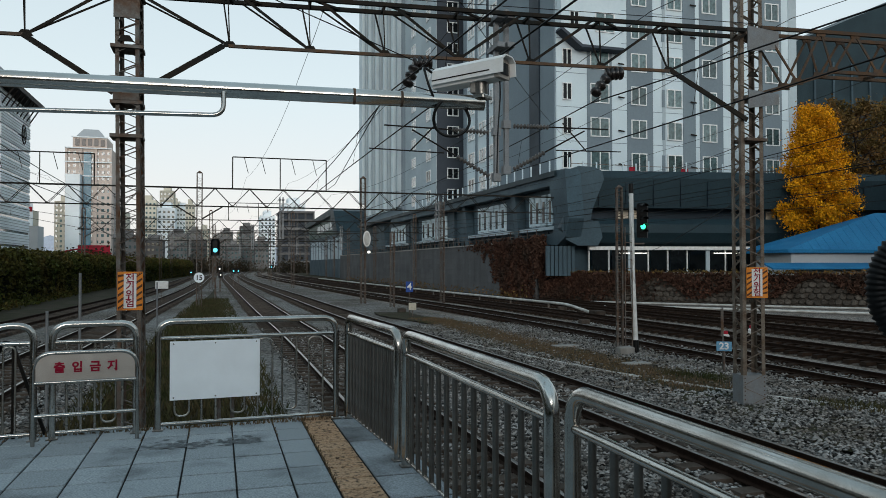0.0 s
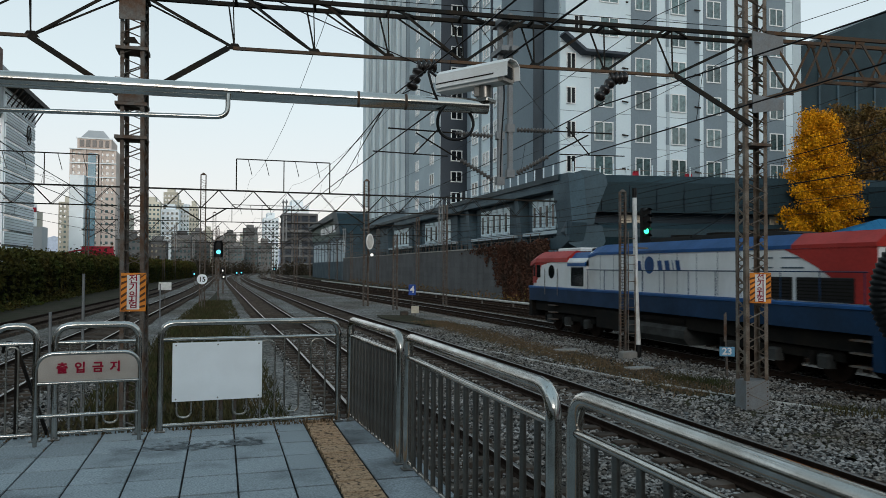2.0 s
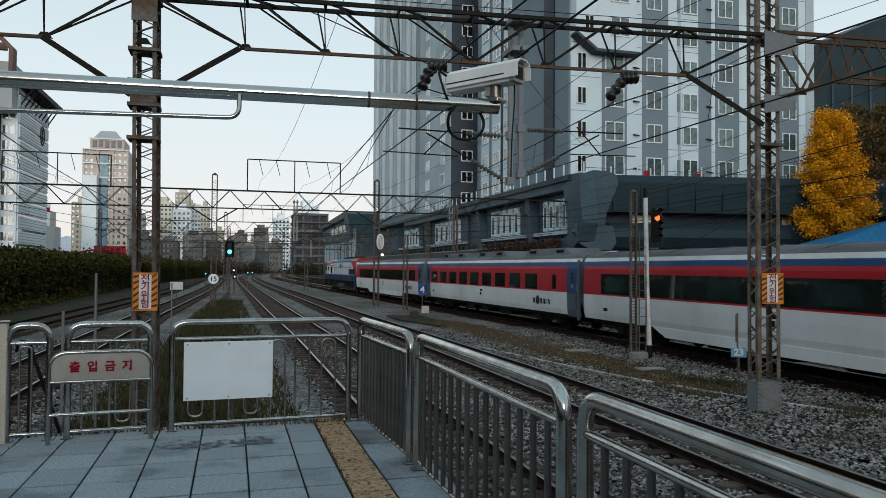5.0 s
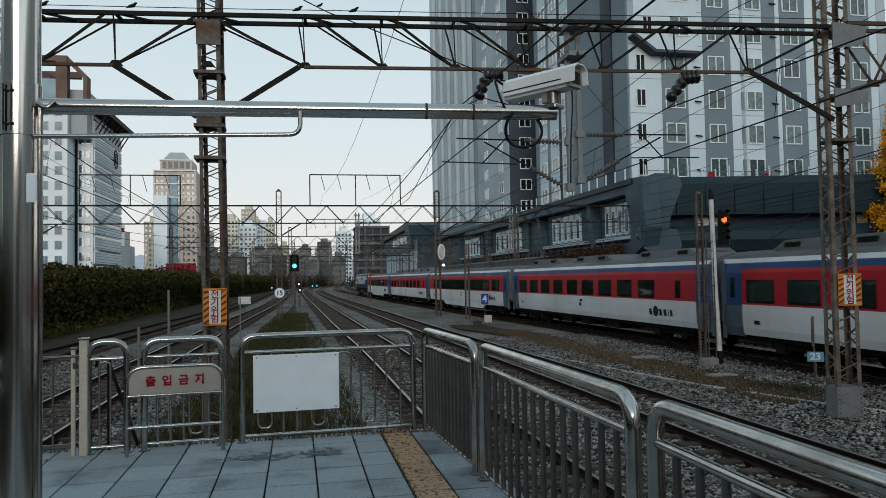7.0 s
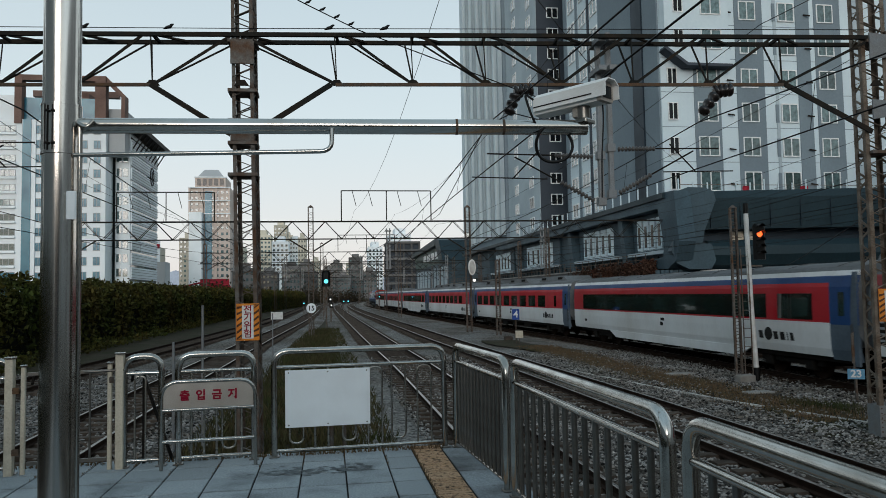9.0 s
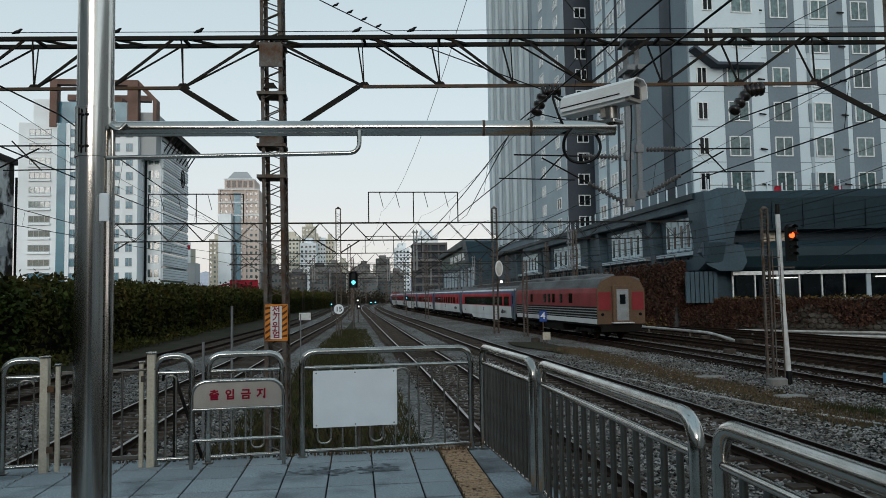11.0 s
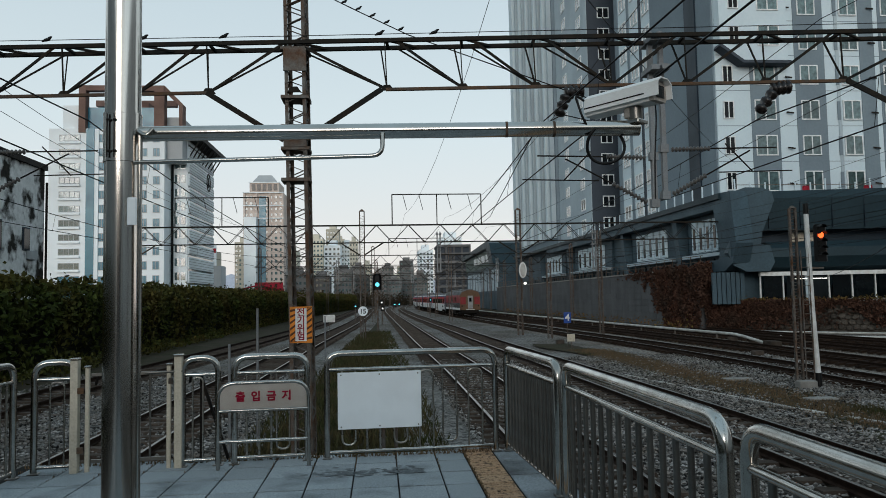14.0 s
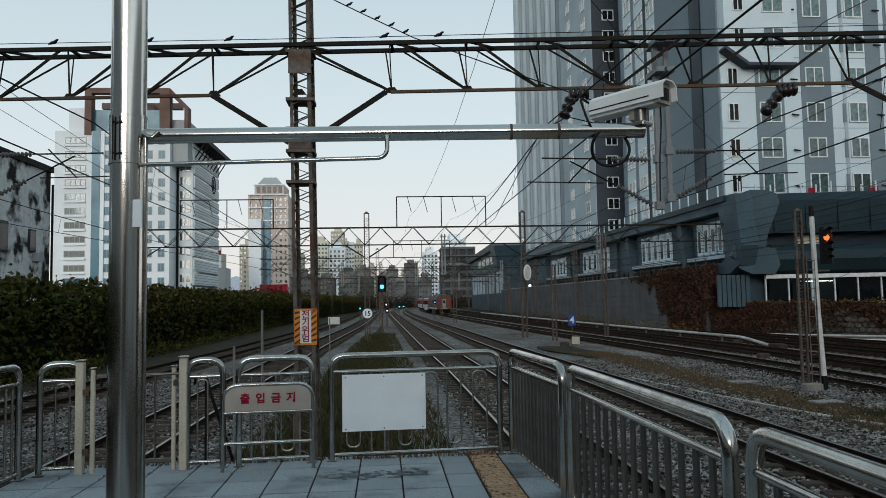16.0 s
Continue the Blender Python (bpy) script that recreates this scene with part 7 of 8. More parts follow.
for y0, y1 in ((58.6, 66.2), (69.2, 81.5), (89.0, 106.5), (112, 126)):
    b = part("bay", Mesh().box(28.3, 28.6, y0, y1, 4.4, 8.3), CLAD_MID, podium, "recessed bay")
    n = 4 if y1 - y0 < 9 else 5
    wdt = (y1 - y0) * 0.72 / n
    for k in range(n):
        yy = y0 + (y1 - y0) * 0.14 + wdt * k
        part("panel", Mesh().box(28.1, 28.3, yy + wdt * 0.18, yy + wdt * 0.9, 5.1, 7.9), TOWER_WHITE, b, "pale grey panel")
        part("pane", Mesh().box(28.06, 28.12, yy + wdt * 0.38, yy + wdt * 0.68, 5.4, 7.3), GLASS_DARK, b)
    part("ledge", Mesh().box(27.6, 28.5, y0, y1, 4.65, 4.95), TOWER_LIGHT, b, "pale ledge")
    part("divider", Mesh().prism([(y1, 3.6), (y1 + 1.0, 3.6), (y1 + 2.2, 8.4), (y1 + 1.2, 8.4)], "x", 27.6, 28.6), CLAD_MID, podium, "slanted divider")
lou = Mesh().box(28.2, 28.6, 0, 0.9, 3.4, 4.5).data("louvre", CLAD_DARK)
for k in range(60):
    part("louvre", lou, CLAD_DARK, podium, m=Matrix.Translation((0, 58 + 1.5 * k, 0)))
# the front facing the near side: upper band, slot with planting, rounded lower band, glazed storey
F0, F1 = Vector((28.0, 56.4, 0)), Vector((62.0, 50.6, 0))
fturn = math.degrees(math.atan2(F1.y - F0.y, F1.x - F0.x))
front_m = pose(F0.x, F0.y, 0, 0, 0, fturn)
FL = (F1 - F0).length
part("upper_band", Mesh().prism([(0, 6.4), (-0.35, 8.9), (-0.1, 9.5), (3, 9.5), (3, 6.4)], "x", 1.2, FL), CLAD_DARK, podium, "dark cladding band", m=front_m)
for k in range(1, 14):
    part("band_joint", Mesh().box(k * 2.4, k * 2.4 + 0.03, -0.36, -0.2, 6.5, 8.9), TOWER_NAVY, podium, m=front_m)
part("slot", Mesh().box(1.0, FL, 1.4, 3, 5.4, 6.45), TOWER_NAVY, podium, "dark recessed slot", m=front_m)
for k in range(7):
    part("slot_panel", Mesh().box(4.5 + 1.3 * k if k < 2 else 16 + 1.1 * k, 5.6 + 1.3 * k if k < 2 else 16.9 + 1.1 * k, 1.3, 1.4, 5.5, 6.3), CREAM, podium, "beige panel in the slot", m=front_m)
part("lower_band", Mesh().prism([(0.1, 5.5), (-0.45, 5.0), (-0.5, 4.3), (-0.1, 3.5), (0.6, 3.15), (3, 3.15), (3, 5.5)], "x", 2.2, FL), CLAD_DARK, podium, "rounded dark lower band", m=front_m)
part("corner_frame", Mesh().prism([(-0.1, 9.55), (0.6, 9.78), (1.9, 9.72), (2.6, 9.4), (2.75, 8.7), (1.75, 6.2), (1.6, 5.3), (2.3, 5.2), (2.6, 3.9), (2.2, 3.2), (0.5, 3.2), (-0.5, 3.7), (-0.9, 4.7), (-0.6, 6.2)], "y", -0.72, 1.6), CLAD_MID, podium, "rounded slate corner frame", m=front_m)
part("lintel", Mesh().box(1.6, FL, -0.3, 0.2, 2.85, 3.15), WHITE_PAINT, podium, "white lintel", m=front_m)
part("back_wall", Mesh().box(0, FL, 4.5, 5, 0.8, 3.2), CLAD_DARK, podium, m=front_m)
for k in range(19):
    x = 1.6 + k * 1.72
    part("post", Mesh().box(x, x + (0.34 if k % 4 == 2 else 0.09), -0.1, 0.1, 0.8, 2.86), TOWER_LIGHT if k % 4 == 2 else WHITE_PAINT, podium, "pale post", m=front_m)
    part("pane", Mesh().box(x + 0.35, x + 1.7, 0.02, 0.05, 0.9, 2.84), GLASS_DARK, podium, m=front_m)
for x, w_ in ((4.2, 2.4), (12.6, 2.6), (18.6, 1.6), (20.6, 3.2), (25.0, 1.5)):
    part("strip_light", Mesh().box(x, x + w_, -0.22, -0.12, 2.55, 2.62), LAMP_WHITE, podium, "lit strip light", m=front_m)
part("sill", Mesh().box(1.6, FL, -0.15, 0.15, 0.8, 0.98), CONCRETE, podium, m=front_m)
cab = Mesh()
for k in range(7):
    cab.box(-1.9 + 0.36 * k, -1.9 + 0.36 * k + 0.3, 0.3, 0.6, 0.7, 3.2)
part("fence_slats", cab, CLAD_MID, podium, "grey corrugated side screen", m=front_m)
# the roof railing with pots
rr = thing("roof_railing", "pale posts of a railing along the podium roof", "railing")
for k in range(22):
    x = 29 + 1.3 * k
    part("post", Mesh().box(x, x + 0.1, 58.4, 58.5, 9.5, 10.6 + 0.3 * (k % 3 == 0)), TOWER_WHITE, rr)
for k in range(24):
    part("post", Mesh().box(27.4, 27.5, 59 + 2.0 * k, 59.12 + 2.0 * k, 9.5, 10.7), TOWER_WHITE, rr)
part("rail", Mesh().bar((29, 58.45, 10.4), (57, 58.45, 10.4), 0.05), GALV, rr)
for x in (35.6, 41.0):
    pot = thing("planter", "small red flowering planter on the podium roof", "planter", "roof planters")
    part("box", Mesh().soft_box(x - 0.5, x + 0.5, 58.9, 59.3, 9.5, 9.9, 0.03), WHITE_PAINT, pot)
    part("flowers", Mesh().soft_box(x - 0.4, x + 0.4, 58.9, 59.2, 9.9, 10.4, 0.15), RED_SIGN, pot, "red flowers")

# the long low station building with a green glazed roof
stn = thing("station_building", "grey station building with a green glazed sloping roof", "building")
part("body", Mesh().box(27, 50, 168, 232, -1.4, 9), CLAD_MID, stn)
part("roof_wedge", Mesh().prism([(170, 9), (176, 14.4), (180, 15.2), (236, 14.0), (236, 12.8), (182, 13.6), (176, 9)], "x", 26, 50), CLAD_DARK, stn, "dark sloping roof frame")
part("glazing", Mesh().prism([(182, 13.6), (236, 12.9), (232, 9), (177, 9)], "x", 27, 49), GREEN_ROOF, stn, "green glazing")
for k in range(10):
    part("panel", Mesh().box(26.85, 27, 170 + 6 * k, 173.5 + 6 * k, 3, 8), TOWER_LIGHT, stn, "pale panel")
for k in range(4):
    part("skylight", Mesh().box(26.8, 27.2, 183 + 8 * k, 188 + 8 * k, 10.4, 12.2), WINDOW_FRAME, stn, "white skylight")

# the dark slab and the blue roofed shed at the near eastern side
slab_b = thing("dark_building", "dark green grey building with a slanted roof", "building")
part("body", Mesh().prism([(66, 0.8), (120, 0.8), (120, 51), (84, 35.8), (66, 28.2)], "y", 78, 100), CLAD_DARK, slab_b)
for k in range(9):
    part("mullion", Mesh().box(67.5 + 3 * k, 67.8 + 3 * k, 77.85, 78, 6, 28), CLAD_MID, slab_b)
shed = thing("shed", "small pale shed with a blue sheet metal roof", "building", m=pose(0.1, 1.2, 0.25))
part("wall", Mesh().box(41.2, 65, 45.0, 49.4, 0.5, 2.6), OFFICE_GREY, shed, "pale wall")
part("roof", Mesh().prism([(44.8, 2.4), (47.3, 5.5), (50.0, 2.4), (50.0, 2.25), (47.3, 5.2), (44.8, 2.25)], "x", 51.7, 65.9), ROOF_BLUE, shed, "blue ridged sheet roof")
hip = Mesh()
hip.add([(40.6, 44.6, 2.5), (40.6, 50.0, 2.5), (51.7, 47.3, 5.61), (66, 44.55, 2.52), (66, 47.3, 5.62), (66, 50.05, 2.5)], [(0, 2, 1), (0, 3, 4, 2), (1, 2, 4, 5)])
hip.add([(40.6, 44.6, 2.25), (40.6, 50.0, 2.25), (40.6, 50.0, 2.5), (40.6, 44.6, 2.5), (66, 44.6, 2.25), (66, 44.55, 2.52)], [(0, 1, 2, 3), (0, 3, 5, 4)])
part("hip", hip, ROOF_BLUE, shed, "blue hipped end")
seams = Mesh()
for k in range(20):
    x = 42.0 + 0.85 * k
    top = min(1.0, (x - 40.6) / 11.1)
    seams.bar((x, 44.6, 2.51), (x, 44.6 + 2.7 * top, 2.51 + 3.1 * top), 0.03, 0.03)
part("seams", seams, ROOF_BLUE, shed)
part("lean_to", Mesh().prism([(43.9, 1.1), (45.0, 1.5), (45.0, 1.4), (43.9, 1.0)], "x", 38.6, 60), ROOF_BLUE, shed, "lower blue roof")

# the old flaking building west of the tracks
old = thing("old_building", "old white rendered building with flaking dark stains", "building")
part("wall", Mesh().box(-38, -24.2, 12, 56, -1.5, 11.4), OLD_WHITE, old)
part("parapet", Mesh().box(-38.1, -24.0, 11.9, 56.1, 11.4, 11.8), DARK_IRON, old, "dark weathered parapet cap")
for y, z, w_, h_ in ((49.2, 6.2, 1.3, 2.0), (44.5, 6.2, 1.3, 2.0), (53.2, 6.2, 1.0, 1.6)):
    wn_ = part("window", Mesh().box(-24.22, -24.12, y - w_ / 2, y + w_ / 2, z - h_ / 2, z + h_ / 2), TOWER_DARK, old)
    part("pane", Mesh().box(-24.13, -24.09, y - w_ / 2 + 0.1, y + w_ / 2 - 0.1, z - h_ / 2 + 0.1, z + h_ / 2 - 0.1), GLASS_DARK, wn_)
part("air_conditioner", Mesh().soft_box(-24.2, -23.8, 53.3, 54.2, 4.8, 5.4, 0.05), OFFICE_GREY, old, "grey air conditioner unit")
part("drain_pipe", Mesh().tube([(-24.0, 55.9, -1), (-24.0, 55.9, 10.5)], 0.09, 8), DARK_IRON, old)

# the white office tower with a brown crown
off = thing("office_tower", "white office tower with bay windows and a brown framed crown", "building", m=pose(0, 0, -1.8))
OY = 174
part("wall", Mesh().box(-74.4, -63.5, OY, OY + 24, 0, 43.4), OFFICE, off, "white wall")
part("wall", Mesh().box(-63.5, -49.0, OY + 0.4, OY + 24, 0, 43.4), OFFICE, off, "white wall")
part("glass_strip", Mesh().box(-66.2, -64.4, OY - 0.15, OY + 0.6, 4, 43.4), GLASS_BLUE, off, "blue glazed strip")
part("upper_wall", Mesh().box(-71.8, -66.5, OY + 1, OY + 16, 43.4, 49), OFFICE, off, "white set back storey")
part("upper_glass", Mesh().box(-66.4, -51.5, OY + 1.2, OY + 14, 43.4, 48.6), GLASS_BLUE, off, "blue glazed top storeys")
for x0, x1 in ((-67.9, -66.4), (-51.2, -48.9)):
    part("crown_post", Mesh().box(x0, x1, OY - 0.3, OY + 2, 42.5, 53.4), BROWN_FRAME, off, "brown crown pier")
part("crown_beam", Mesh().box(-67.9, -48.9, OY - 0.2, OY + 1.6, 52.2, 53.4), BROWN_FRAME, off, "brown crown beam")
part("crown_beam", Mesh().box(-67.9, -48.9, OY + 10, OY + 11.6, 51.2, 52.6), BROWN_FRAME, off, "brown crown beam")
part("crown_wing", Mesh().prism([(-48.9, 53.4), (-44.9, 49.2), (-44.9, 43.4), (-45.7, 43.4), (-45.7, 48.7), (-48.9, 52.0)], "y", OY, OY + 3), BROWN_FRAME, off, "sloping brown wing")
part("plant_room", Mesh().box(-60, -54, OY + 5, OY + 10, 48.6, 50.8), BROWN_FRAME, off, "brown plant room")
part("wing_wall", Mesh().box(-48.9, -45.4, OY + 2, OY + 18, 36, 46.5), OFFICE_GREY, off, "grey wing wall")
WIN_OFF = window_kind(4.6, 1.5, 4, OFFICE_GREY, GLASS, bar=0.12)
WIN_OFF2 = window_kind(1.5, 1.9, 2, OFFICE_GREY, GLASS_BLUE, bar=0.1)
WIN_BLUE = window_kind(4.8, 2.1, 1, OFFICE_GREY, GLASS_BLUE, bar=0.1)
for k in range(12):
    z = 5.5 + 3.25 * k
    put_window(WIN_BLUE if k < 2 else WIN_OFF, off, pose(-69.8, OY - 0.06, z))
    part("bay_box", Mesh().box(-72.2, -67.4, OY - 0.5, OY, z - 1.35, z - 0.95), OFFICE, off)
    for x in (-62.8, -59.6, -56.4, -53.6, -50.8):
        put_window(WIN_OFF2, off, pose(x, OY + 0.34, z))
glass_b = thing("office_block", "grey glazed office block with a louvred side and roof canopy", "building")
part("wall", Mesh().box(-53, -45.2, 180, 207, 0, 40), OFFICE, glass_b)
part("roof_canopy", Mesh().prism([(178.5, 40.5), (209, 40.5), (209, 41.6), (178.5, 41.6)], "x", -52, -42.2), DARK_IRON, glass_b, "dark overhanging roof canopy")
for k in range(9):
    part("canopy_strut", Mesh().bar((-45.0, 181 + 3.1 * k, 36.5), (-42.6, 181 + 3.1 * k, 40.4), 0.25), DARK_IRON, glass_b)
for k in range(11):
    part("louvre_band", Mesh().box(-45.25, -44.9, 180.5, 206.5, 3.0 + 3.3 * k, 5.75 + 3.3 * k), OFFICE, glass_b, "pale louvre band")
    for q in range(4):
        part("louvre_slat", Mesh().box(-44.92, -44.8, 180.5, 206.5, 3.3 + 0.65 * q + 3.3 * k, 3.42 + 0.65 * q + 3.3 * k), OFFICE_GREY, glass_b)
    part("window_band", Mesh().box(-45.22, -45.15, 180.5, 206.5, 5.75 + 3.3 * k, 6.3 + 3.3 * k), GLASS, glass_b)
    for x in (-51.8, -49.8, -47.6, -46.2):
        part("window", Mesh().box(x - 0.5, x + 0.5, 179.9, 180.02, 3.6 + 3.3 * k, 5.4 + 3.3 * k), GLASS, glass_b)
part("glass_fin", Mesh().box(-48.9, -48.4, 179.7, 180.1, 2, 40), GLASS_DARK, glass_b)
part("emblem", Mesh().tube([(-44.85 - 0.0 * k, 200 + 1.9 * math.cos(k * 0.628), 33 + 2.3 * math.sin(k * 0.628)) for k in range(10)], 0.2, 6, closed=True), DARK_IRON, glass_b, "round dark emblem")
part("emblem_bar", Mesh().box(-44.95, -44.7, 199.7, 200.3, 31.6, 34.4), DARK_IRON, glass_b)


def city_block(name, label, x0, x1, y0, h, mat, floors, cols, top=0.0, depth=18, group=""):
    """A distant block with rows of real window openings."""
    b = thing(name, label, "building", group)
    part("wall", Mesh().box(x0, x1, y0, y0 + depth, 0, h), mat, b)
    step, fw = (h - 3) / floors, (x1 - x0) / cols
    row = Mesh()
    for i in range(floors):
        for j in range(cols):
            row.box(x0 + fw * (j + 0.28), x0 + fw * (j + 0.78), y0 - 0.12, y0 + 0.05, 2 + step * (i + 0.3), 2 + step * (i + 0.75))
    tagged(part("window_grid", row, GLASS, b), kind="stuff")
    if top:
        part("penthouse", Mesh().box(x0 + (x1 - x0) * 0.25, x1 - (x1 - x0) * 0.25, y0 + 2, y0 + depth - 2, h, h + top), mat, b)
    return b


pink = city_block("apartment_tower", "tall pink beige residential tower with a stepped crown", -62.5, -44.5, 350, 52, PINK_TOWER, 18, 8, depth=24)
part("crown", Mesh().box(-60, -46.5, 351, 370, 52, 57), PINK_TOWER, pink, "stepped crown")
part("crown_roof", Mesh().loft([[(-59, 352, 57), (-47.5, 352, 57), (-47.5, 368, 57), (-59, 368, 57)], [(-56.5, 356, 61), (-50.5, 356, 61), (-50.5, 364, 61), (-56.5, 364, 61)]]), OFFICE_GREY, pink, "grey hipped crown roof")
for x in (-62.6, -57, -51, -45.2):
    part("pier", Mesh().box(x, x + 0.9, 349.3, 350, 0, 52), PINK_TOWER, pink)
part("glass_strip", Mesh().box(-55.4, -52.4, 349.2, 350, 4, 50), GLASS_BLUE, pink, "teal glazed centre strip")
for k in range(5):
    part("crown_window", Mesh().box(-59 + 2.5 * k, -57.4 + 2.5 * k, 350.7, 351, 53, 56), GLASS_DARK, pink)
for z in (40, 46, 52, 57):
    part("cornice", Mesh().box(-62.8, -44.2, 349.0, 350.2, z - 0.4, z) if z < 55 else Mesh().box(-60.4, -46.1, 350.6, 351.2, z - 0.5, z), OFFICE, pink, "pale cornice")
part("side_tower", Mesh().box(-61.5, -56, 344, 350, 0, 40), OFFICE, pink, "pale lower tower")
r = random.Random(21)
specs = [(-47, -36, 480, 42, 14, 5), (-35.5, -27, 500, 48, 16, 4), (-26.5, -19, 520, 41, 13, 4), (-18.5, -13.5, 460, 36, 12, 3), (-75, -66, 300, 22, 8, 4),
         (-64, -57, 420, 30, 10, 4), (-80, -70, 420, 34, 12, 5), (-54, -46, 420, 28, 10, 4), (-92, -80, 330, 30, 10, 4), (-31, -22, 420, 30, 11, 4),
         (-13, -6, 560, 26, 9, 4), (-5, 3, 600, 22, 8, 4), (4, 12, 640, 20, 7, 4), (13, 22, 560, 24, 9, 4), (22, 30, 420, 30, 12, 4), (31, 42, 380, 34, 12, 5),
         (-22, -14, 700, 30, 12, 4), (0, 8, 760, 28, 10, 4), (10, 18, 800, 26, 10, 4), (20, 32, 700, 30, 12, 5), (-40, -30, 640, 52, 18, 4), (-110, -92, 420, 28, 9, 6)]
for x0, x1, y0, h, fl, cl in specs:
    city_block("apartment_block", "pale cream apartment block in the hazy distance", x0, x1, y0, h + r.uniform(-2, 2), CREAM_TOWER if r.random() < 0.7 else OFFICE, fl, cl, 3, group="distant apartment blocks")
r = random.Random(27)
DUSK_GREY = surface("sooty_town_render", (0.17, 0.17, 0.17), 0.85, second=(0.10, 0.096, 0.092), mix=0.4, scale=0.1, fine=1, fine_mix=0.1, bump=0, vary=0.4)
for x0, x1, y0, h, fl, cl in ((-30, -22, 330, 12, 4, 5), (-21, -13, 345, 15, 5, 5), (-12, -5, 352, 12, 4, 4), (-4, 3, 372, 15, 5, 4), (4, 10, 360, 12, 4, 4), (11, 17, 378, 17, 6, 4), (16, 22, 350, 13, 4, 4),
                              (-16, -9, 430, 21, 7, 4), (1, 8, 440, 20, 7, 4), (12, 20, 450, 25, 8, 4), (-40, -31, 320, 13, 4, 5)):
    city_block("low_block", "low sooty grey building beyond the bend of the line", x0, x1, y0, h + r.uniform(-1, 1), DUSK_GREY, fl, cl, 2, depth=12, group="low town blocks")
frame_b = thing("framed_block", "grey concrete building with open dark floors", "building")
part("core", Mesh().box(23.6, 36.4, 301, 318, -1.4, 23), TOWER_DARK, frame_b, "dark floors")
for k in range(8):
    part("floor_slab", Mesh().box(23.2, 36.8, 300, 318.4, -1.0 + 3.3 * k, -0.1 + 3.3 * k), DUSK_GREY, frame_b)
for k in range(5):
    part("column", Mesh().box(23.3 + 3.2 * k, 24.0 + 3.2 * k, 300.1, 300.8, -1.4, 23), DUSK_GREY, frame_b)
red = thing("red_building", "low building with a bright red sign band", "building")
part("body", Mesh().box(-48, -33, 262, 275, -1.4, 3.6), OFFICE_GREY, red)
part("sign_band", Mesh().box(-43, -33.5, 261.6, 262, 4.2, 8.0), RED_SIGN, red, "bright red sign band")
part("canopy", Mesh().tube([(-49 + 16 * k / 12, 261, 5.2 + 1.6 * math.sin(math.pi * k / 12)) for k in range(13)], 0.3, 6), RED_SIGN, red, "arched red canopy")
brd = thing("billboard", "white billboard with a red stripe on a low building", "billboard")
part("house", Mesh().box(-62, -54.5, 262, 270, -1.4, 14), OFFICE_GREY, brd)
part("face", Mesh().box(-60.5, -56, 261.6, 262, 14, 21), OFFICE, brd)
part("stripe", Mesh().box(-60.4, -56.1, 261.5, 261.6, 18.5, 20), RED_SIGN, brd, "red stripe")
# closing blocks behind and beside the platform, outside every view, added to darken reflections
for x0, x1, y0, y1, h in ((44, 90, -90, 12, 22), (-50, -24, -90, 8, 17), (-40, 60, -130, -112, 24)):
    b = thing("rear_block", "plain grey unseen block added to darken reflections", "building", "rear blocks")
    part("wall", Mesh().box(x0, x1, y0, y1, -1.5, h), OFFICE_GREY, b)
hills = Mesh()
r = random.Random(4)
ridge = [(-1500 + 60 * k, 72 + 22 * math.sin(k * 0.55) + 14 * math.sin(k * 1.3 + 1) + r.uniform(-8, 8)) for k in range(51)]
hills.add([(x, 3000, -2) for x, _ in ridge] + [(x, 3080, h) for x, h in ridge], [(k, k + 1, 52 + k, 51 + k) for k in range(50)])
single("backdrop_hills", hills, HAZE_BLUE, "hills on the horizon with pale violet haze in their colour", kind="structure")

# ---- trees and hedge ----
def hedge(points, height, depth_, count, seed):
    r = np.random.default_rng(seed)
    pts, core = [], Mesh()
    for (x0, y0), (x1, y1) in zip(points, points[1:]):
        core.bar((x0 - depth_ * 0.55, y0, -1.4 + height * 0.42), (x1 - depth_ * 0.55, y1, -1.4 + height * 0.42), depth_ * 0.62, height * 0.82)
    total = sum(math.dist(a, b) for a, b in zip(points, points[1:]))
    for (x0, y0), (x1, y1) in zip(points, points[1:]):
        n = int(count * math.dist((x0, y0), (x1, y1)) / total)
        k = r.random(n)
        x, y = x0 + (x1 - x0) * k, y0 + (y1 - y0) * k
        lump = 0.35 * np.sin(y * 0.9) + 0.25 * np.sin(y * 2.3 + 1) + 0.2 * np.sin(y * 5.1)
        a = r.uniform(-0.25, 1.15, n) * np.pi / 2
        rad = 1 + r.normal(0, 0.06, n)
        px = x - depth_ / 2 + (depth_ / 2 + 0.25 * lump) * np.cos(a) * rad
        pz = -1.4 + np.where(a < 0, r.random(n) * 0.55 * height, (0.55 + 0.45 * np.sin(np.maximum(a, 0))) * height * rad + 0.35 * lump)
        pts.append(np.stack([px, y, pz], 1))
    # solid core behind the leaves; its colour stands for the inner shade
    single("hedge_core", core, HEDGE_CORE, "near-black solid core with the shade inside the hedge in its colour", "hedge", kind="stuff")
    leaf_cloud("hedge", np.concatenate(pts), 0.17, HEDGE, "thick dark green hedge turning brown in autumn", "hedge", seed)


# unseen stretch beside and behind the platform, added to darken the steel's reflections
hedge([(-15.2, -40), (-15.2, 14)], 4.0, 3.4, 9000, 30)
hedge([(-15.2, 14), (-15.6, 44), (-15.2, 62), (-14.5, 90), (-13.5, 125), (-11.5, 175), (-7, 230)], 4.0, 3.4, 60000, 31)
r = np.random.default_rng(33)
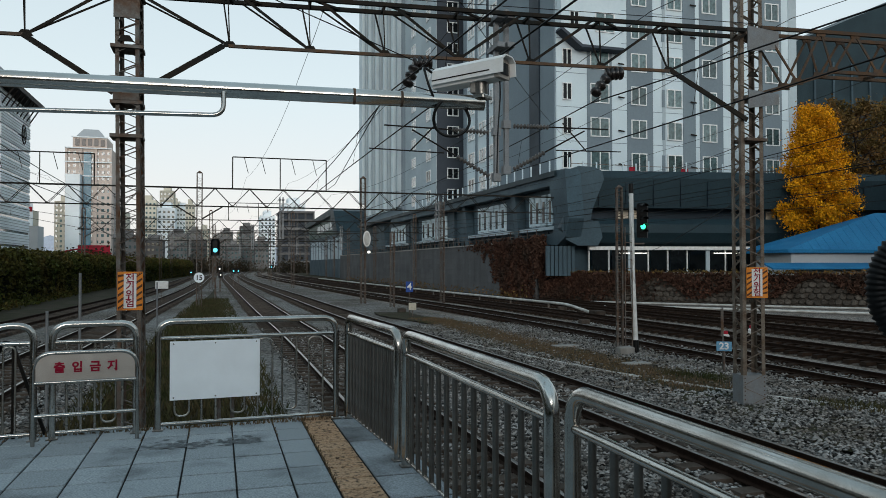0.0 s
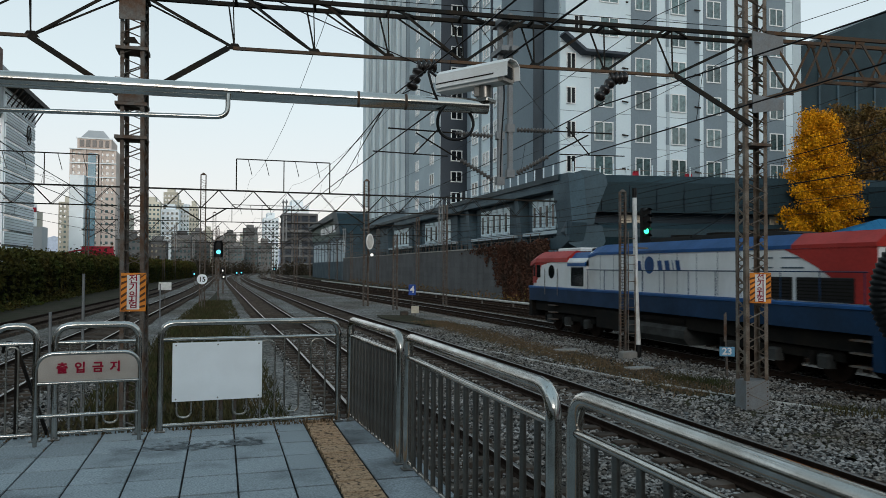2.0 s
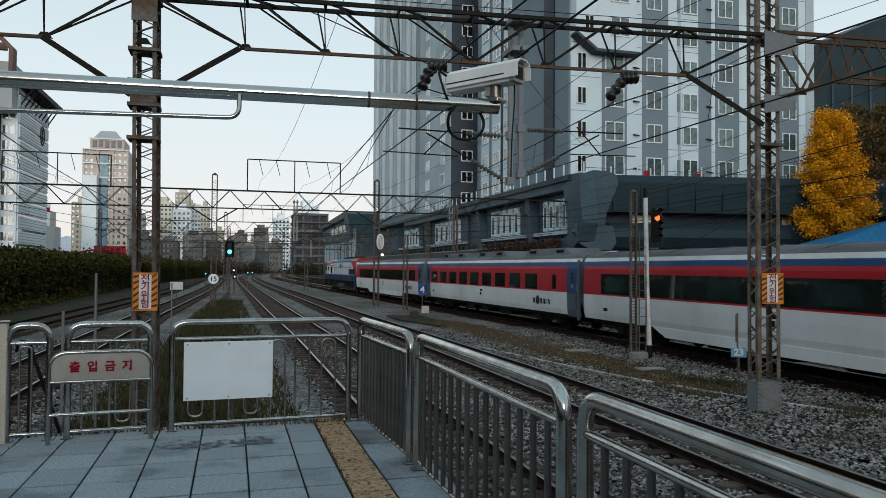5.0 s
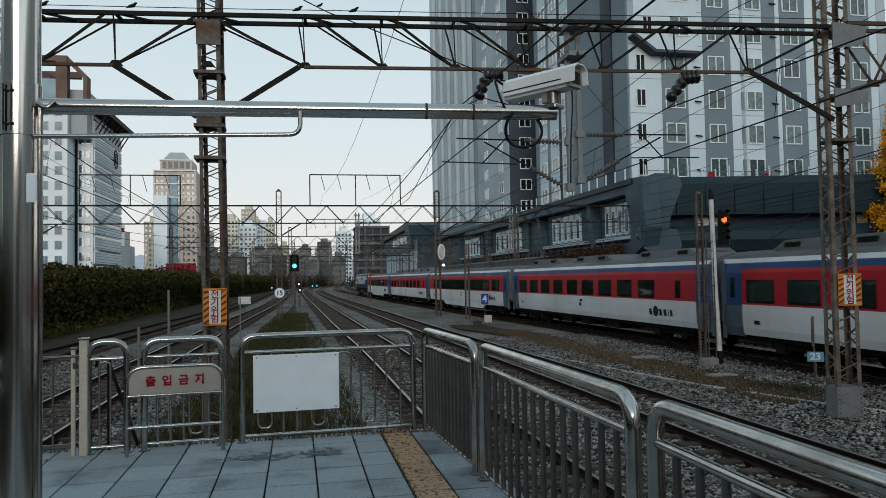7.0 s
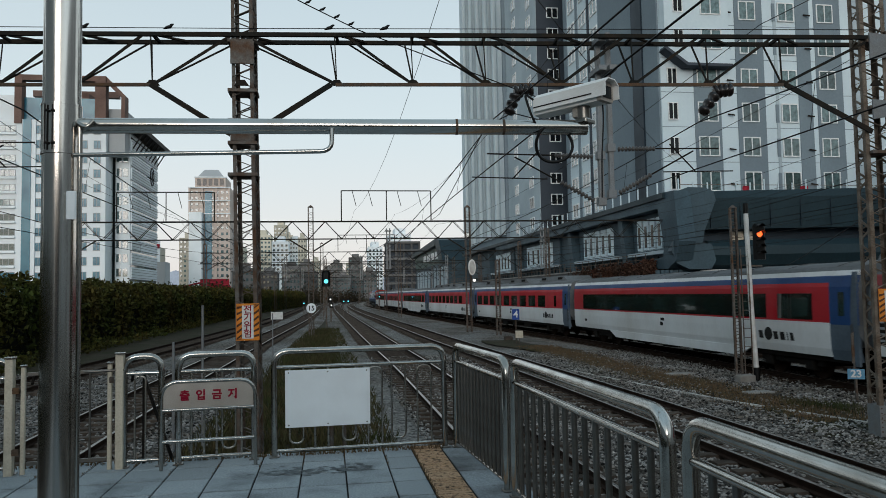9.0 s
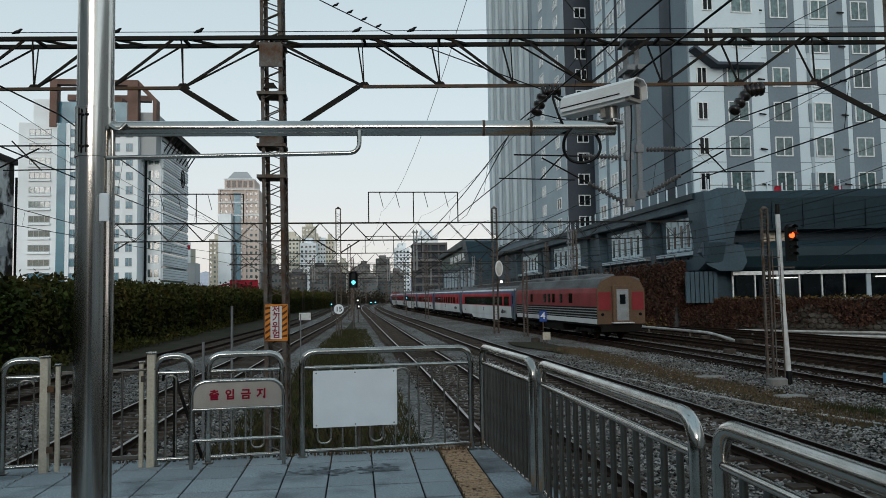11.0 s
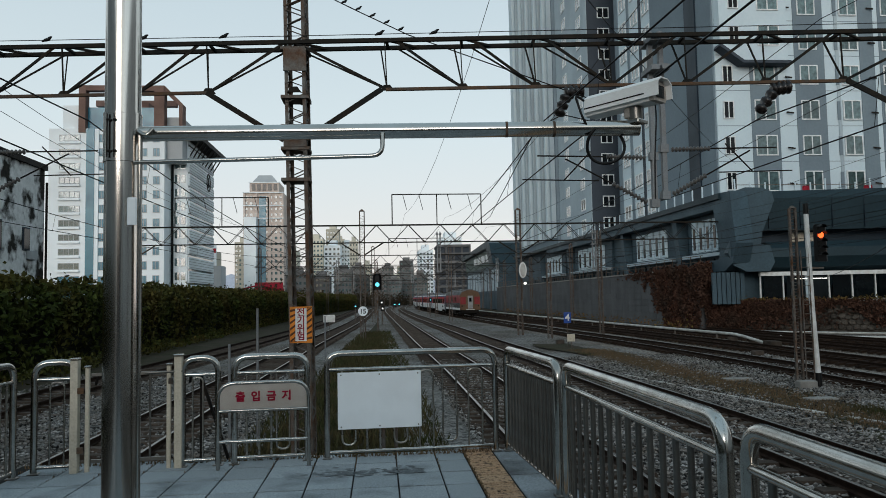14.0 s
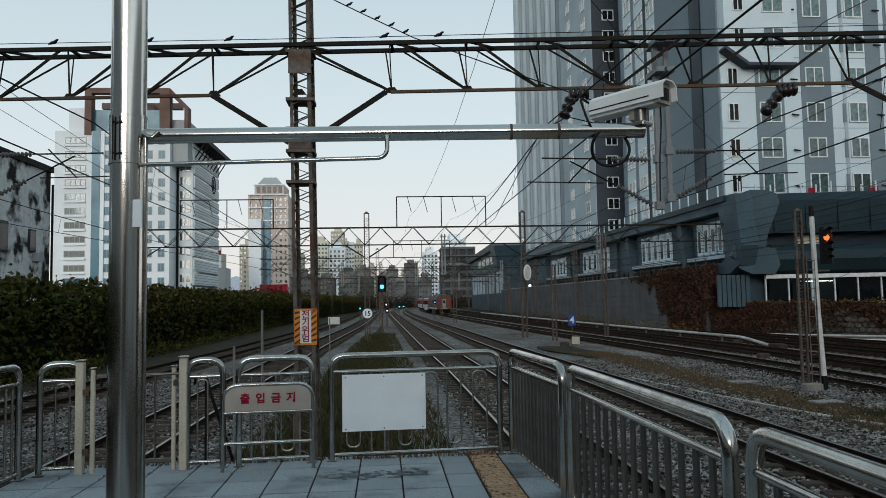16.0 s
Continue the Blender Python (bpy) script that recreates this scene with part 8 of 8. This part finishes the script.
leaf_cloud("scrub", np.stack([r.uniform(-15.8, -13.6, 6000), r.uniform(18, 110, 6000), -1.4 + np.abs(r.normal(0, 0.25, 6000))], 1), 0.12, HEDGE, "dry weeds below the hedge", "scrub", 34)
# far woods at the bend of the line
pts = []
for cx, cy, w_, h_ in ((-13, 250, 5, 6), (-8, 275, 6, 8), (-2, 300, 6, 8), (8, 318, 8, 7), (24, 262, 7, 7), (34, 255, 8, 6), (-20, 215, 6, 7), (-27, 180, 6, 8), (46, 240, 6, 8)):
    k = r.normal(0, 1, (1500, 3))
    pts.append(np.stack([cx + k[:, 0] * w_ * 0.5, cy + k[:, 1] * 3, -1 + np.abs(k[:, 2]) * h_ * 0.30], 1))
leaf_cloud("far_woods", np.concatenate(pts), 0.42, WOODS, "dark brown green woods at the bend of the line", "trees", 36)


def tree(name, label, x, y, z, height, crown, material, leaves, seed, leaf=0.2, shape="cone"):
    r = np.random.default_rng(seed)
    t = thing(name, label, "tree")
    trunk = Mesh().tube([(x, y, z), (x + 0.1, y, z + height * 0.3), (x, y + 0.1, z + height * 0.65), (x, y, z + height * 0.95)], 0.3, 10, radii=[0.32, 0.25, 0.15, 0.03])
    ends = []
    for k in range(44):
        h = height * (0.15 + 0.79 * k / 44)
        a = k * 2.4
        spread = crown * ((1 - (h / height)) * 0.95 + 0.16 if shape == "cone" else math.sqrt(max(0.1, 1 - ((h / height - 0.62) / 0.42) ** 2))) * r.uniform(0.75, 1.05)
        if shape == "cone" and h / height < 0.4:
            spread *= 0.72 + 0.7 * (h / height)
        e = (x + math.cos(a) * spread, y + math.sin(a) * spread, z + h + spread * 0.35)
        trunk.tube([(x, y, z + h * 0.92), ((x + e[0]) / 2, (y + e[1]) / 2, z + h + spread * 0.1), e], 0.05, 5, radii=[0.07, 0.045, 0.015])
        ends.append((e, spread))
    part("trunk", trunk, BARK, t)
    pts = []
    for k in range(leaves):
        e, spread = ends[r.integers(len(ends))]
        f = r.random() ** 0.5
        c = np.array([x + (e[0] - x) * f, y + (e[1] - y) * f, z + (e[2] - z)])
        pts.append(c + r.normal(0, 0.36, 3) * (1, 1, 0.9) - (0, 0, (1 - f) * spread * 0.2))
    leaf_cloud("crown", pts, leaf, material, "", "", seed + 1, parent=t)
    return t


tree("ginkgo_tree", "ginkgo tree in full golden yellow autumn foliage", 49.1, 51.9, 0.8, 14.8, 4.35, GINKGO, 62000, 41, 0.105)
tree("broadleaf_tree", "broad tree with thin brown green autumn foliage", 59.0, 57.2, 0.8, 16.7, 4.9, AUTUMN, 15000, 43, 0.165, "round")
tree("broadleaf_tree", "broad tree with thin brown green autumn foliage", 68, 64, 0.8, 17.5, 6.2, AUTUMN, 12000, 45, 0.16, "round")


# ---- what moves ----
def motions():
    for vehicle, behind, half in TRAIN:
        walk(vehicle, [(k * 0.25, vehicle_pose(front_at(k * 0.25), behind, half)) for k in range(65)])
    # signal changes from green to red: the mask slides down over the green lens
    red_hidden, green_hidden = pose(HX - 0.02, HY - 0.02, LENS_R), pose(HX - 0.02, HY - 0.02, LENS_G)
    walk(lens_mask, [(0, red_hidden), (2.7, red_hidden), (2.9, green_hidden), (16, green_hidden)])


motions()
